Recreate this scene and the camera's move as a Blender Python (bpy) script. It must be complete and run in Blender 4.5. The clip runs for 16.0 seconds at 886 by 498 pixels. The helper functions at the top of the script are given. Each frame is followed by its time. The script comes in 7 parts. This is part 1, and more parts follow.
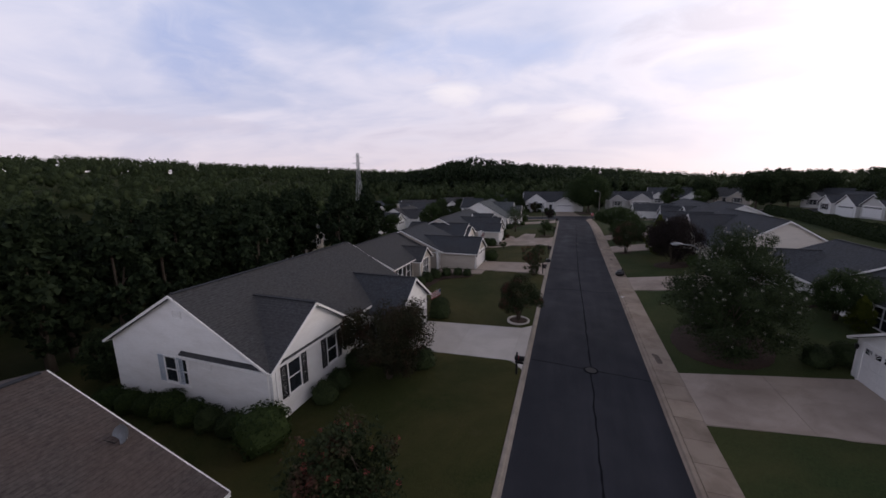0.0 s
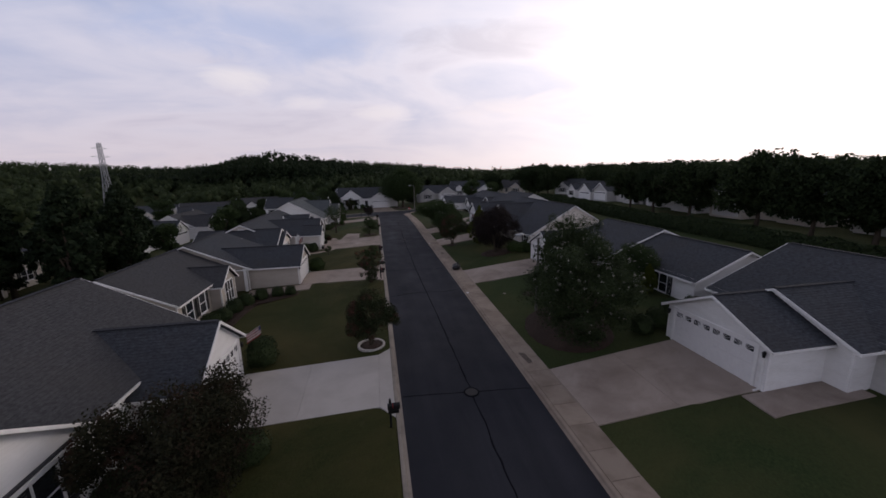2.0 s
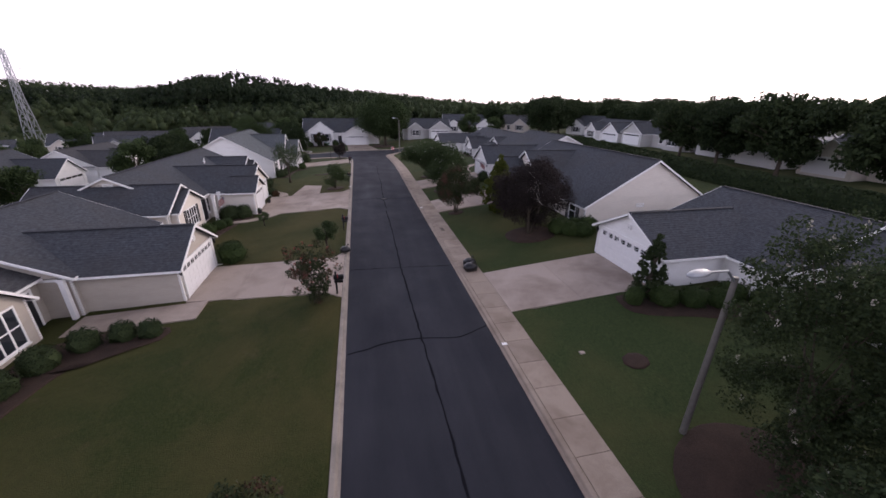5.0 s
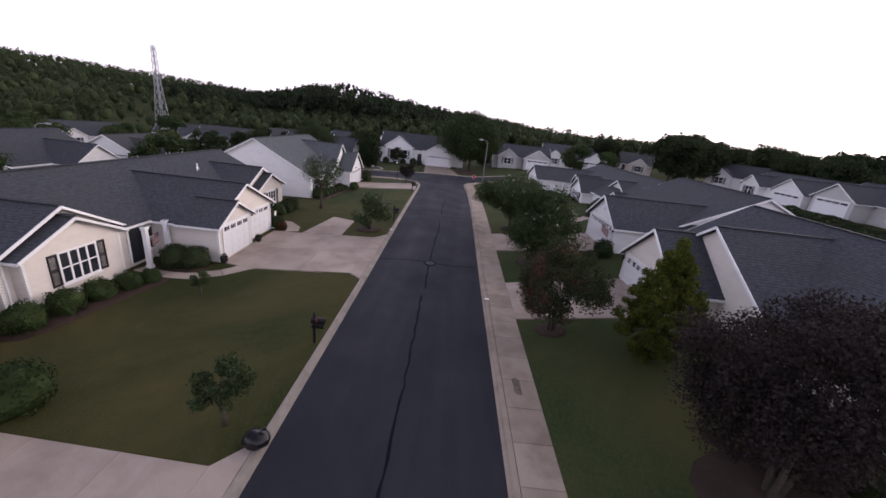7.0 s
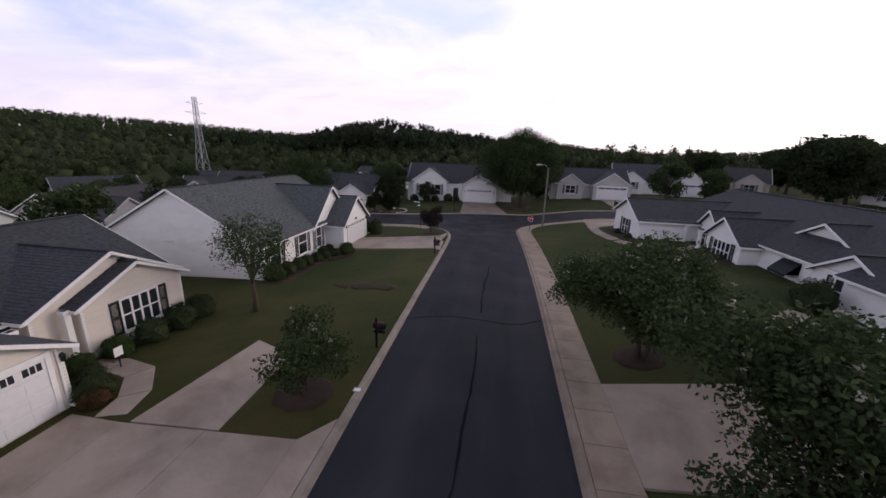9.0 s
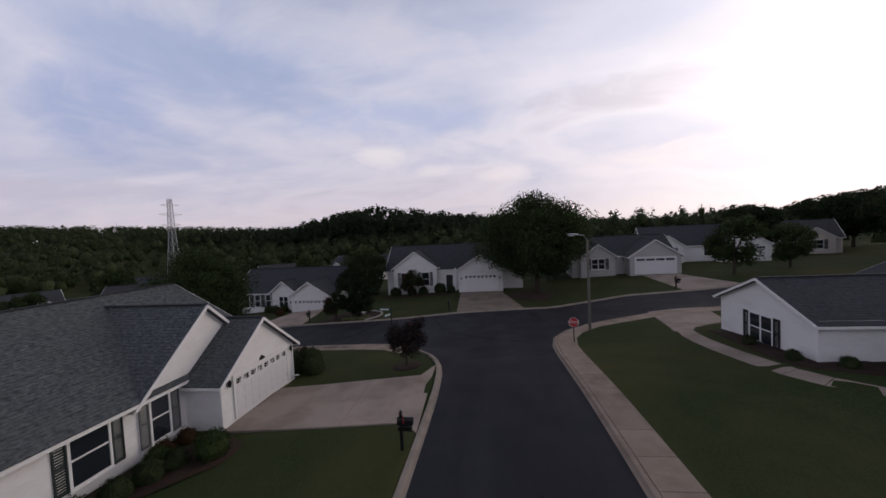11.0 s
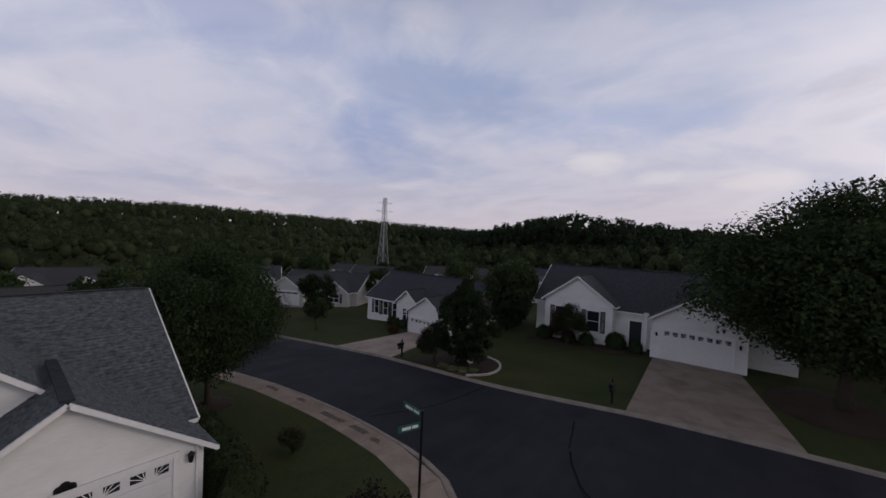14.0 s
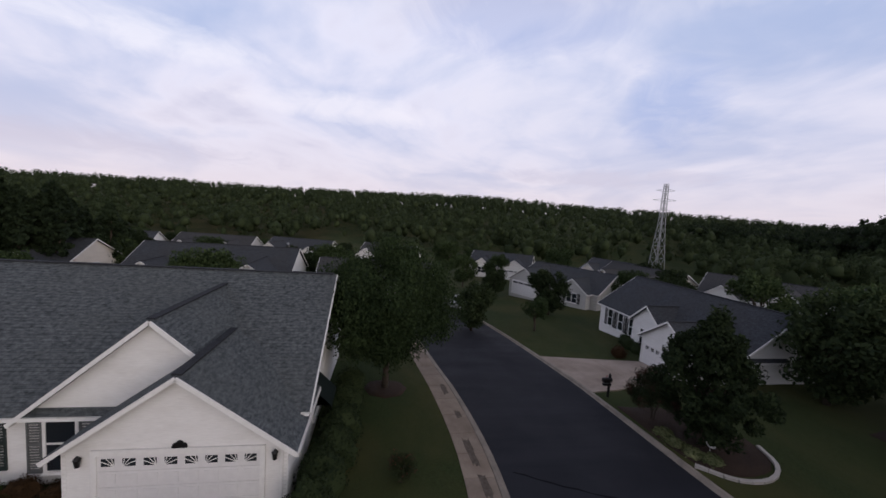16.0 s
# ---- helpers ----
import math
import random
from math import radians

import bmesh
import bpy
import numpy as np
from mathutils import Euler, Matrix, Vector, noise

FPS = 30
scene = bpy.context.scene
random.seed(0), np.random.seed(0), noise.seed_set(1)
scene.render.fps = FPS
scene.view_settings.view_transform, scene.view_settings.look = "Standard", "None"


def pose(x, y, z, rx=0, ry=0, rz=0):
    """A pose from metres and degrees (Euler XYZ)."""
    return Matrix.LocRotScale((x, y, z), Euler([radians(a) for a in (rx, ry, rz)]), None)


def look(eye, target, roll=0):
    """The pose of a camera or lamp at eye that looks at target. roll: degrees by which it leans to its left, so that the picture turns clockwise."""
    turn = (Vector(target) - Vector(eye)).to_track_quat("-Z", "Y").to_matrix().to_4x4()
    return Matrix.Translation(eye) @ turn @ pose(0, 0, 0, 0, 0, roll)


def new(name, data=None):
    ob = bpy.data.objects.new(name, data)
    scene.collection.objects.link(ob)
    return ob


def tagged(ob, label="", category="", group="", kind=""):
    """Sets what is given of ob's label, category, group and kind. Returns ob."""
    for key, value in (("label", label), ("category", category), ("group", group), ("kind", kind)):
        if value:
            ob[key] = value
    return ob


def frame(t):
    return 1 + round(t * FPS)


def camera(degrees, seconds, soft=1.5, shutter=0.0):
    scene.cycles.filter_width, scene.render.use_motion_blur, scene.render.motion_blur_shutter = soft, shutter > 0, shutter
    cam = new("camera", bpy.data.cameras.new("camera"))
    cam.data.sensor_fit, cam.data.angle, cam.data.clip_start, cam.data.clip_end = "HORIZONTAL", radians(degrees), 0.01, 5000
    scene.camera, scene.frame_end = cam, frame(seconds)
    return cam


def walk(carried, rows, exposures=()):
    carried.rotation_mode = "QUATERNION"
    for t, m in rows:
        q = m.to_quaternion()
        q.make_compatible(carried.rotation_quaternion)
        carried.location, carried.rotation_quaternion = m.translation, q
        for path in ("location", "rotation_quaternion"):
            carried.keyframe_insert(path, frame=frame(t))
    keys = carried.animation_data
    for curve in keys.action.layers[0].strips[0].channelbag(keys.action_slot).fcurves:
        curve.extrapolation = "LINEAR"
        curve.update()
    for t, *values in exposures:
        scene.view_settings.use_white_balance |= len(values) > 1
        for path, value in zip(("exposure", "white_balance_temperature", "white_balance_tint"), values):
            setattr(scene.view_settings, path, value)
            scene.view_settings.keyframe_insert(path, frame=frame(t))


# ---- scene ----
cam = camera(101.0, 16.0, soft=1.6)
PATH = [
    (0.0, pose(-1.66, -22.10, 11.60, 78.92, 0.52, 18.74)),
    (0.5, pose(-2.07, -20.99, 11.62, 79.86, 0.45, 18.35)),
    (1.0, pose(-2.46, -20.01, 11.58, 84.94, 0.92, 16.02)),
    (1.5, pose(-3.11, -18.62, 11.36, 84.44, 2.11, 6.02)),
    (2.0, pose(-4.16, -16.55, 11.31, 77.99, 1.05, -10.52)),
    (2.5, pose(-4.11, -14.53, 11.29, 74.06, 1.25, -9.60)),
    (3.0, pose(-3.88, -12.21, 11.19, 71.29, 0.69, -10.34)),
    (3.2, pose(-3.91, -11.16, 11.09, 70.80, -0.22, -11.25)),
    (5.3, pose(-1.76, 3.79, 10.51, 68.24, -0.84, -12.44)),
    (5.5, pose(-1.42, 5.45, 10.40, 69.00, -0.79, -11.43)),
    (6.0, pose(-0.44, 9.85, 10.13, 68.86, -2.20, -7.39)),
    (6.5, pose(0.36, 14.39, 9.90, 69.24, -6.12, -2.31)),
    (7.0, pose(0.94, 19.03, 9.68, 70.93, -6.11, 2.24)),
    (7.5, pose(1.31, 23.89, 9.45, 71.49, -4.68, 4.85)),
    (8.0, pose(1.16, 28.75, 9.30, 72.06, -3.63, 4.74)),
    (8.5, pose(1.16, 33.43, 9.12, 75.15, -2.15, 9.06)),
    (9.0, pose(0.76, 38.09, 9.01, 74.83, -1.86, 8.83)),
    (9.5, pose(0.37, 42.35, 8.82, 80.04, 0.04, 10.02)),
    (10.0, pose(0.25, 46.62, 8.65, 83.71, 4.97, 11.08)),
    (10.2, pose(0.08, 48.25, 8.58, 84.18, 4.65, 9.10)),
    (12.3, pose(-0.95, 62.48, 8.27, 91.45, -0.10, 9.77)),
    (12.5, pose(-0.88, 63.60, 8.35, 90.32, 0.00, 12.32)),
    (13.0, pose(-0.85, 65.98, 8.44, 90.02, -0.91, 16.62)),
    (13.5, pose(-0.71, 68.06, 8.47, 90.46, -1.48, 26.84)),
    (14.0, pose(-0.52, 70.25, 8.65, 88.62, -2.42, 39.02)),
    (14.5, pose(-0.59, 72.23, 8.84, 86.83, -2.74, 50.27)),
    (15.0, pose(-0.81, 73.78, 9.05, 87.07, -2.91, 57.48)),
    (15.5, pose(-1.27, 75.25, 9.23, 85.59, -2.90, 66.73)),
    (16.0, pose(-1.96, 76.65, 9.39, 84.53, -4.15, 80.44)),
]
EXPOSURES = [
    (0.0, -0.25, 6350, 15), (0.8, -0.2, 6350, 15), (1.6, -0.5, 6350, 15), (2.2, -0.42, 6350, 15), (3.2, -0.1, 6400, 16), (5.5, 0.86, 6350, 21), (7.0, 0.74, 6350, 21),
    (8.0, 0.44, 6400, 19), (9.0, 0.18, 6450, 18), (10.2, -0.15, 6450, 16), (12.5, -0.95, 6300, 13), (14.0, -0.68, 6300, 13), (16.0, -0.2, 6300, 13),
]
walk(cam, PATH, EXPOSURES)

# ---- sky and sun ----
LOW_CLOUDS = [
    (-17, 11.9, 4.5, 1.8, (0.98, 0.95, 0.97), 0.9), (-9, 9.6, 3.2, 1.1, (0.92, 0.9, 0.95), 0.8), (2.5, 8.5, 5.5, 1.2, (0.95, 0.92, 0.95), 0.8),
    (18, 17.6, 14, 2.4, (0.52, 0.53, 0.66), 0.75), (26, 9.0, 14, 1.8, (0.80, 0.76, 0.82), 0.7), (-58, 6.6, 17, 1.5, (0.52, 0.54, 0.70), 0.7),
]
HIGH_CLOUDS = [
    (-128, 5.4, 24, 1.7, (0.46, 0.49, 0.66), 0.7), (-119, 18, 12, 2.6, (0.92, 0.91, 0.97), 0.7), (-96, 14.0, 18, 2.2, (0.92, 0.90, 0.96), 0.7), (-50, 15.5, 7, 6, (0.32, 0.44, 0.74), 0.6), (-14, 16.5, 18, 3.6, (0.44, 0.56, 0.84), 0.55),
    (-43, 29, 7, 4, (0.86, 0.85, 0.93), 0.6), (-22, 27, 22, 4, (0.80, 0.80, 0.90), 0.5), (52, 28, 16, 8, (0.30, 0.31, 0.40), 0.8), (34, 22, 14, 3.0, (0.66, 0.66, 0.76), 0.5), (-72, 27, 18, 6, (0.40, 0.48, 0.74), 0.55), (-70, 16, 14, 5, (0.82, 0.81, 0.90), 0.5),
]
SUN_AZ, SUN_EL = 58.0, 5.0      # degrees from +y towards +x, and above the horizon


def make_world():
    w = bpy.data.worlds.new("evening_sky")
    scene.world = w
    w.use_nodes = True
    nt = w.node_tree
    nt.nodes.clear()
    N, L = nt.nodes.new, nt.links.new
    out, bg = N("ShaderNodeOutputWorld"), N("ShaderNodeBackground")
    sky = N("ShaderNodeTexSky")
    sky.sky_type = "NISHITA"
    sky.sun_disc = False
    sky.sun_elevation, sky.sun_rotation = radians(SUN_EL), radians(SUN_AZ)
    sky.air_density, sky.dust_density, sky.ozone_density = 1.0, 1.5, 1.5
    tc = N("ShaderNodeTexCoord")
    sep = N("ShaderNodeSeparateXYZ")
    L(tc.outputs["Generated"], sep.inputs[0])

    def math_node(op, a, b=None, c=None, clamp=False):
        m = N("ShaderNodeMath")
        m.operation, m.use_clamp = op, clamp
        for i, v in enumerate((a, b, c)):
            if v is None:
                continue
            if isinstance(v, (int, float)):
                m.inputs[i].default_value = v
            else:
                L(v, m.inputs[i])
        return m.outputs[0]

    # a flat cloud deck seen in perspective: direction divided by its height
    up = math_node("ADD", math_node("MAXIMUM", sep.outputs["Z"], 0.0), 0.20)
    cu, cv = math_node("DIVIDE", sep.outputs["X"], up), math_node("DIVIDE", sep.outputs["Y"], up)
    comb = N("ShaderNodeCombineXYZ")
    L(cu, comb.inputs[0])
    L(cv, comb.inputs[1])
    mp = N("ShaderNodeMapping")
    mp.inputs["Rotation"].default_value = (0, 0, radians(-24))
    mp.inputs["Scale"].default_value = (1.15, 1.45, 1.0)
    mp.inputs["Location"].default_value = (1.7, 0.4, 0.3)
    L(comb.outputs[0], mp.inputs[0])

    def noise_tex(scale, detail, rough, dist):
        n = N("ShaderNodeTexNoise")
        n.inputs["Scale"].default_value, n.inputs["Detail"].default_value = scale, detail
        n.inputs["Roughness"].default_value, n.inputs["Distortion"].default_value = rough, dist
        L(mp.outputs[0], n.inputs["Vector"])
        return n.outputs["Fac"]

    big, fine = noise_tex(0.62, 6, 0.50, 0.8), noise_tex(1.7, 5, 0.52, 0.6)
    dens = math_node("MULTIPLY_ADD", fine, 0.28, math_node("MULTIPLY", big, 0.82))
    cover = N("ShaderNodeMapRange")
    cover.inputs["From Min"].default_value, cover.inputs["From Max"].default_value = 0.36, 0.68
    cover.interpolation_type = "SMOOTHSTEP"
    L(dens, cover.inputs["Value"])
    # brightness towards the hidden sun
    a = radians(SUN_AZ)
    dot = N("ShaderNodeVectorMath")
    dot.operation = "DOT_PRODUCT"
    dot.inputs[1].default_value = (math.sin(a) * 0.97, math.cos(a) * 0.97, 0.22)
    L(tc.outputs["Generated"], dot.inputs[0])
    near_sun = math_node("POWER", math_node("MULTIPLY_ADD", dot.outputs["Value"], 0.5, 0.5, clamp=True), 8.0)
    low = math_node("POWER", math_node("SUBTRACT", 1.0, math_node("ABSOLUTE", sep.outputs["Z"]), clamp=True), 7.0)

    def colour(c):
        n = N("ShaderNodeRGB")
        n.outputs[0].default_value = (*c, 1)
        return n.outputs[0]

    def mix(f, a_, b_, mode="MIX"):
        m = N("ShaderNodeMix")
        m.data_type, m.blend_type = "RGBA", mode
        if isinstance(f, (int, float)):
            m.inputs["Factor"].default_value = f
        else:
            L(f, m.inputs["Factor"])
        for k, v in (("A", a_), ("B", b_)):
            s = [i for i in m.inputs if i.name == k and i.type == "RGBA"][0]
            if isinstance(v, tuple):
                s.default_value = (*v, 1)
            else:
                L(v, s)
        return [o for o in m.outputs if o.type == "RGBA"][0]

    def tint_scale(v):
        cb = N("ShaderNodeCombineXYZ")
        for i in range(3):
            L(v, cb.inputs[i])
        return cb.outputs[0]

    # clear gaps between the clouds: the sky's own colour, lifted by thin haze
    skyc = N("ShaderNodeVectorMath")
    skyc.operation = "SCALE"
    skyc.inputs["Scale"].default_value = 0.05
    L(sky.outputs[0], skyc.inputs[0])
    gap = mix(0.9, skyc.outputs[0], (0.47, 0.57, 0.82))
    thick = N("ShaderNodeMapRange")
    thick.inputs["From Min"].default_value, thick.inputs["From Max"].default_value = 0.60, 0.80
    L(dens, thick.inputs["Value"])
    cloud = mix(thick.outputs[0], (0.84, 0.83, 0.93), (0.50, 0.52, 0.68))
    c1 = mix(cover.outputs[0], gap, cloud)
    # single clouds: (bearing, height, half width, half height, colour, strength), in degrees
    az = math_node("MULTIPLY", math_node("ARCTAN2", sep.outputs["X"], sep.outputs["Y"]), 57.3)
    el = math_node("MULTIPLY", math_node("ARCSINE", sep.outputs["Z"]), 57.3)
    wob = math_node("MULTIPLY", math_node("SUBTRACT", noise_tex(2.6, 5, 0.6, 0.8), 0.5), 2.6)
    for b, h, wb, wh, col, k in LOW_CLOUDS + HIGH_CLOUDS:
        da = math_node("POWER", math_node("DIVIDE", math_node("ABSOLUTE", math_node("SUBTRACT", az, b)), wb), 2.0)
        de = math_node("POWER", math_node("DIVIDE", math_node("ABSOLUTE", math_node("SUBTRACT", el, h)), wh), 2.0)
        f = math_node("SUBTRACT", math_node("ADD", 1.0, wob), math_node("ADD", da, de), clamp=True)
        c1 = mix(math_node("MULTIPLY", f, k), c1, col)
    c2 = mix(low, c1, (0.80, 0.70, 0.72))
    # the vault is darkened towards the unseen zenith, which dims light on the ground
    zen = N("ShaderNodeMapRange")
    zen.interpolation_type = "SMOOTHSTEP"
    zen.inputs["From Min"].default_value, zen.inputs["From Max"].default_value = 0.40, 0.92
    L(sep.outputs["Z"], zen.inputs["Value"])
    c2 = mix(zen.outputs[0], c2, mix(1.0, c2, (0.15, 0.16, 0.20), "MULTIPLY"))
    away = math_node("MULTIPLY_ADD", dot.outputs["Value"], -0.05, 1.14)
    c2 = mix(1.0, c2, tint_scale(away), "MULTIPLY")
    glow = mix(near_sun, (0, 0, 0), (1.25, 1.08, 0.88))
    c3 = mix(1.0, c2, glow, "ADD")
    below = N("ShaderNodeMapRange")
    below.inputs["From Min"].default_value, below.inputs["From Max"].default_value = -0.12, -0.02
    L(sep.outputs["Z"], below.inputs["Value"])
    c4 = mix(below.outputs[0], (0.05, 0.06, 0.04), c3)
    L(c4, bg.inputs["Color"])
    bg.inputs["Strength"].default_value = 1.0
    L(bg.outputs[0], out.inputs[0])


make_world()
sun_data = bpy.data.lights.new("sun", "SUN")
sun_data.energy, sun_data.angle, sun_data.color = 0.5, radians(14), (1.0, 0.86, 0.72)
sun = new("sun", sun_data)
_a, _e = radians(SUN_AZ), radians(SUN_EL + 7)
sun.matrix_world = look((60, 60, 60), (60 - 30 * math.sin(_a) * math.cos(_e), 60 - 30 * math.cos(_a) * math.cos(_e), 60 - 30 * math.sin(_e)))


# ---- materials ----
class Nodes:
    """A small builder for a principled material."""

    def __init__(self, name, rough=0.8, metal=0.0, spec=0.3):
        self.mat = bpy.data.materials.new(name)
        self.mat.use_nodes = True
        self.nt = self.mat.node_tree
        self.p = self.nt.nodes["Principled BSDF"]
        self.p.inputs["Roughness"].default_value, self.p.inputs["Metallic"].default_value = rough, metal
        self.p.inputs["Specular IOR Level"].default_value = spec
        self.tc = self.add("ShaderNodeTexCoord")

    def add(self, kind, **sets):
        n = self.nt.nodes.new(kind)
        for k, v in sets.items():
            n.inputs[k.replace("_", " ")].default_value = v
        return n

    def link(self, a, b):
        self.nt.links.new(a, b)

    def coords(self, scale=(1, 1, 1), kind="Object"):
        m = self.add("ShaderNodeMapping")
        m.inputs["Scale"].default_value = scale
        self.link(self.tc.outputs[kind], m.inputs[0])
        return m.outputs[0]

    def world(self, scale=(1, 1, 1)):
        g = self.add("ShaderNodeNewGeometry")
        m = self.add("ShaderNodeMapping")
        m.inputs["Scale"].default_value = scale
        self.link(g.outputs["Position"], m.inputs[0])
        return m.outputs[0]

    def noise(self, vec, scale, detail=4, rough=0.55, dist=0.0):
        n = self.add("ShaderNodeTexNoise", Scale=scale, Detail=detail, Roughness=rough, Distortion=dist)
        self.link(vec, n.inputs["Vector"])
        return n.outputs["Fac"]

    def ramp(self, fac, stops):
        r = self.add("ShaderNodeValToRGB")
        e = r.color_ramp.elements
        while len(e) < len(stops):
            e.new(0.5)
        for s, (pos, c) in zip(e, stops):
            s.position, s.color = pos, (*c, 1)
        self.link(fac, r.inputs[0])
        return r.outputs[0]

    def mix(self, fac, a, b, mode="MIX"):
        m = self.add("ShaderNodeMix")
        m.data_type, m.blend_type = "RGBA", mode
        if isinstance(fac, (int, float)):
            m.inputs["Factor"].default_value = fac
        else:
            self.link(fac, m.inputs["Factor"])
        for key, v in (("A", a), ("B", b)):
            s = [i for i in m.inputs if i.name == key and i.type == "RGBA"][0]
            if isinstance(v, tuple):
                s.default_value = (*v, 1)
            else:
                self.link(v, s)
        return [o for o in m.outputs if o.type == "RGBA"][0]

    def base(self, c):
        if isinstance(c, tuple):
            self.p.inputs["Base Color"].default_value = (*c, 1)
        else:
            self.link(c, self.p.inputs["Base Color"])

    def bump(self, height, strength=0.3, distance=0.02):
        b = self.add("ShaderNodeBump", Strength=strength, Distance=distance)
        self.link(height, b.inputs["Height"])
        self.link(b.outputs[0], self.p.inputs["Normal"])

    def random(self):
        return self.add("ShaderNodeObjectInfo").outputs["Random"]

    def island(self):
        return self.add("ShaderNodeNewGeometry").outputs["Random Per Island"]


def two_scale(name, c_lo, c_hi, c_stain, fine=40.0, coarse=0.6, rough=0.85, bump=0.25, dist=0.01, stain=0.35, spec=0.3, wscale=(1, 1, 1), per_object=0.0):
    n = Nodes(name, rough, spec=spec)
    w = n.world(wscale)
    c = n.ramp(n.noise(w, fine, 3, 0.6), [(0.3, c_lo), (0.7, c_hi)])
    st = n.ramp(n.noise(w, coarse, 5, 0.6, 0.3), [(0.42, (0, 0, 0)), (0.72, (1, 1, 1))])
    sf = n.add("ShaderNodeMath")
    sf.operation = "MULTIPLY"
    sf.inputs[1].default_value = stain
    n.link(st, sf.inputs[0])
    c = n.mix(sf.outputs[0], c, c_stain)
    if per_object:
        r = n.ramp(n.random(), [(0.0, (1 - per_object,) * 3), (1.0, (1 + per_object,) * 3)])
        c = n.mix(1.0, c, r, "MULTIPLY")
    n.base(c)
    n.bump(n.noise(w, fine * 1.5, 2), bump, dist)
    return n.mat


def leaf_material(name, lo, hi, tint=None, trans=0.25):
    n = Nodes(name, 0.75, spec=0.1)
    c = n.ramp(n.island(), [(0.0, lo), (1.0, hi)])
    r = n.ramp(n.random(), [(0.0, (0.78, 0.8, 0.78)), (1.0, (1.2, 1.15, 1.1))])
    c = n.mix(1.0, c, r, "MULTIPLY")
    if tint:
        f = n.ramp(n.noise(n.coords(), 1.1, 2), [(0.52, (0, 0, 0)), (0.7, (1, 1, 1))])
        c = n.mix(f, c, tint)
    n.base(c)
    tr = n.add("ShaderNodeBsdfTranslucent")
    n.link(c, tr.inputs[0])
    ms = n.add("ShaderNodeMixShader", Fac=trans)
    n.link(n.p.outputs[0], ms.inputs[1])
    n.link(tr.outputs[0], ms.inputs[2])
    n.link(ms.outputs[0], n.nt.nodes["Material Output"].inputs[0])
    return n.mat


def shingle_material(name, dark, light, warm):
    n = Nodes(name, 0.92, spec=0.2)
    w = n.world()
    tab = n.ramp(n.noise(n.world((3.2, 3.2, 9.0)), 1.6, 3, 0.7), [(0.3, dark), (0.72, light)])
    big = n.ramp(n.noise(w, 0.35, 4, 0.6), [(0.4, (0, 0, 0)), (0.75, (0.5, 0.5, 0.5))])
    c = n.mix(big, tab, warm)
    grit = n.ramp(n.noise(w, 55, 2), [(0.3, (0.8, 0.8, 0.8)), (0.7, (1.15, 1.15, 1.15))])
    n.base(n.mix(1.0, c, grit, "MULTIPLY"))
    n.bump(n.noise(w, 45, 2), 0.35, 0.01)
    return n.mat


def siding_material(name, base, dirt, rough=0.6):
    n = Nodes(name, rough, spec=0.35)
    w = n.world()
    f = n.ramp(n.noise(n.world((0.7, 0.7, 2.2)), 1.0, 5, 0.6), [(0.45, (0, 0, 0)), (0.8, (0.55, 0.55, 0.55))])
    c = n.mix(f, base, dirt)
    g = n.ramp(n.noise(n.world((4, 4, 30)), 1.0, 2), [(0.3, (0.95, 0.95, 0.95)), (0.7, (1.03, 1.03, 1.03))])
    n.base(n.mix(1.0, c, g, "MULTIPLY"))
    n.bump(n.noise(n.world((6, 6, 60)), 1.0, 2), 0.12, 0.004)
    return n.mat


def plain(name, c, rough=0.5, metal=0.0, spec=0.4, vary=0.12, scale=6.0):
    n = Nodes(name, rough, metal, spec)
    w = n.world()
    lo, hi = tuple(v * (1 - vary) for v in c), tuple(min(1, v * (1 + vary)) for v in c)
    n.base(n.ramp(n.noise(w, scale, 4, 0.6), [(0.3, lo), (0.7, hi)]))
    n.bump(n.noise(w, scale * 12, 2), 0.08, 0.004)
    return n.mat


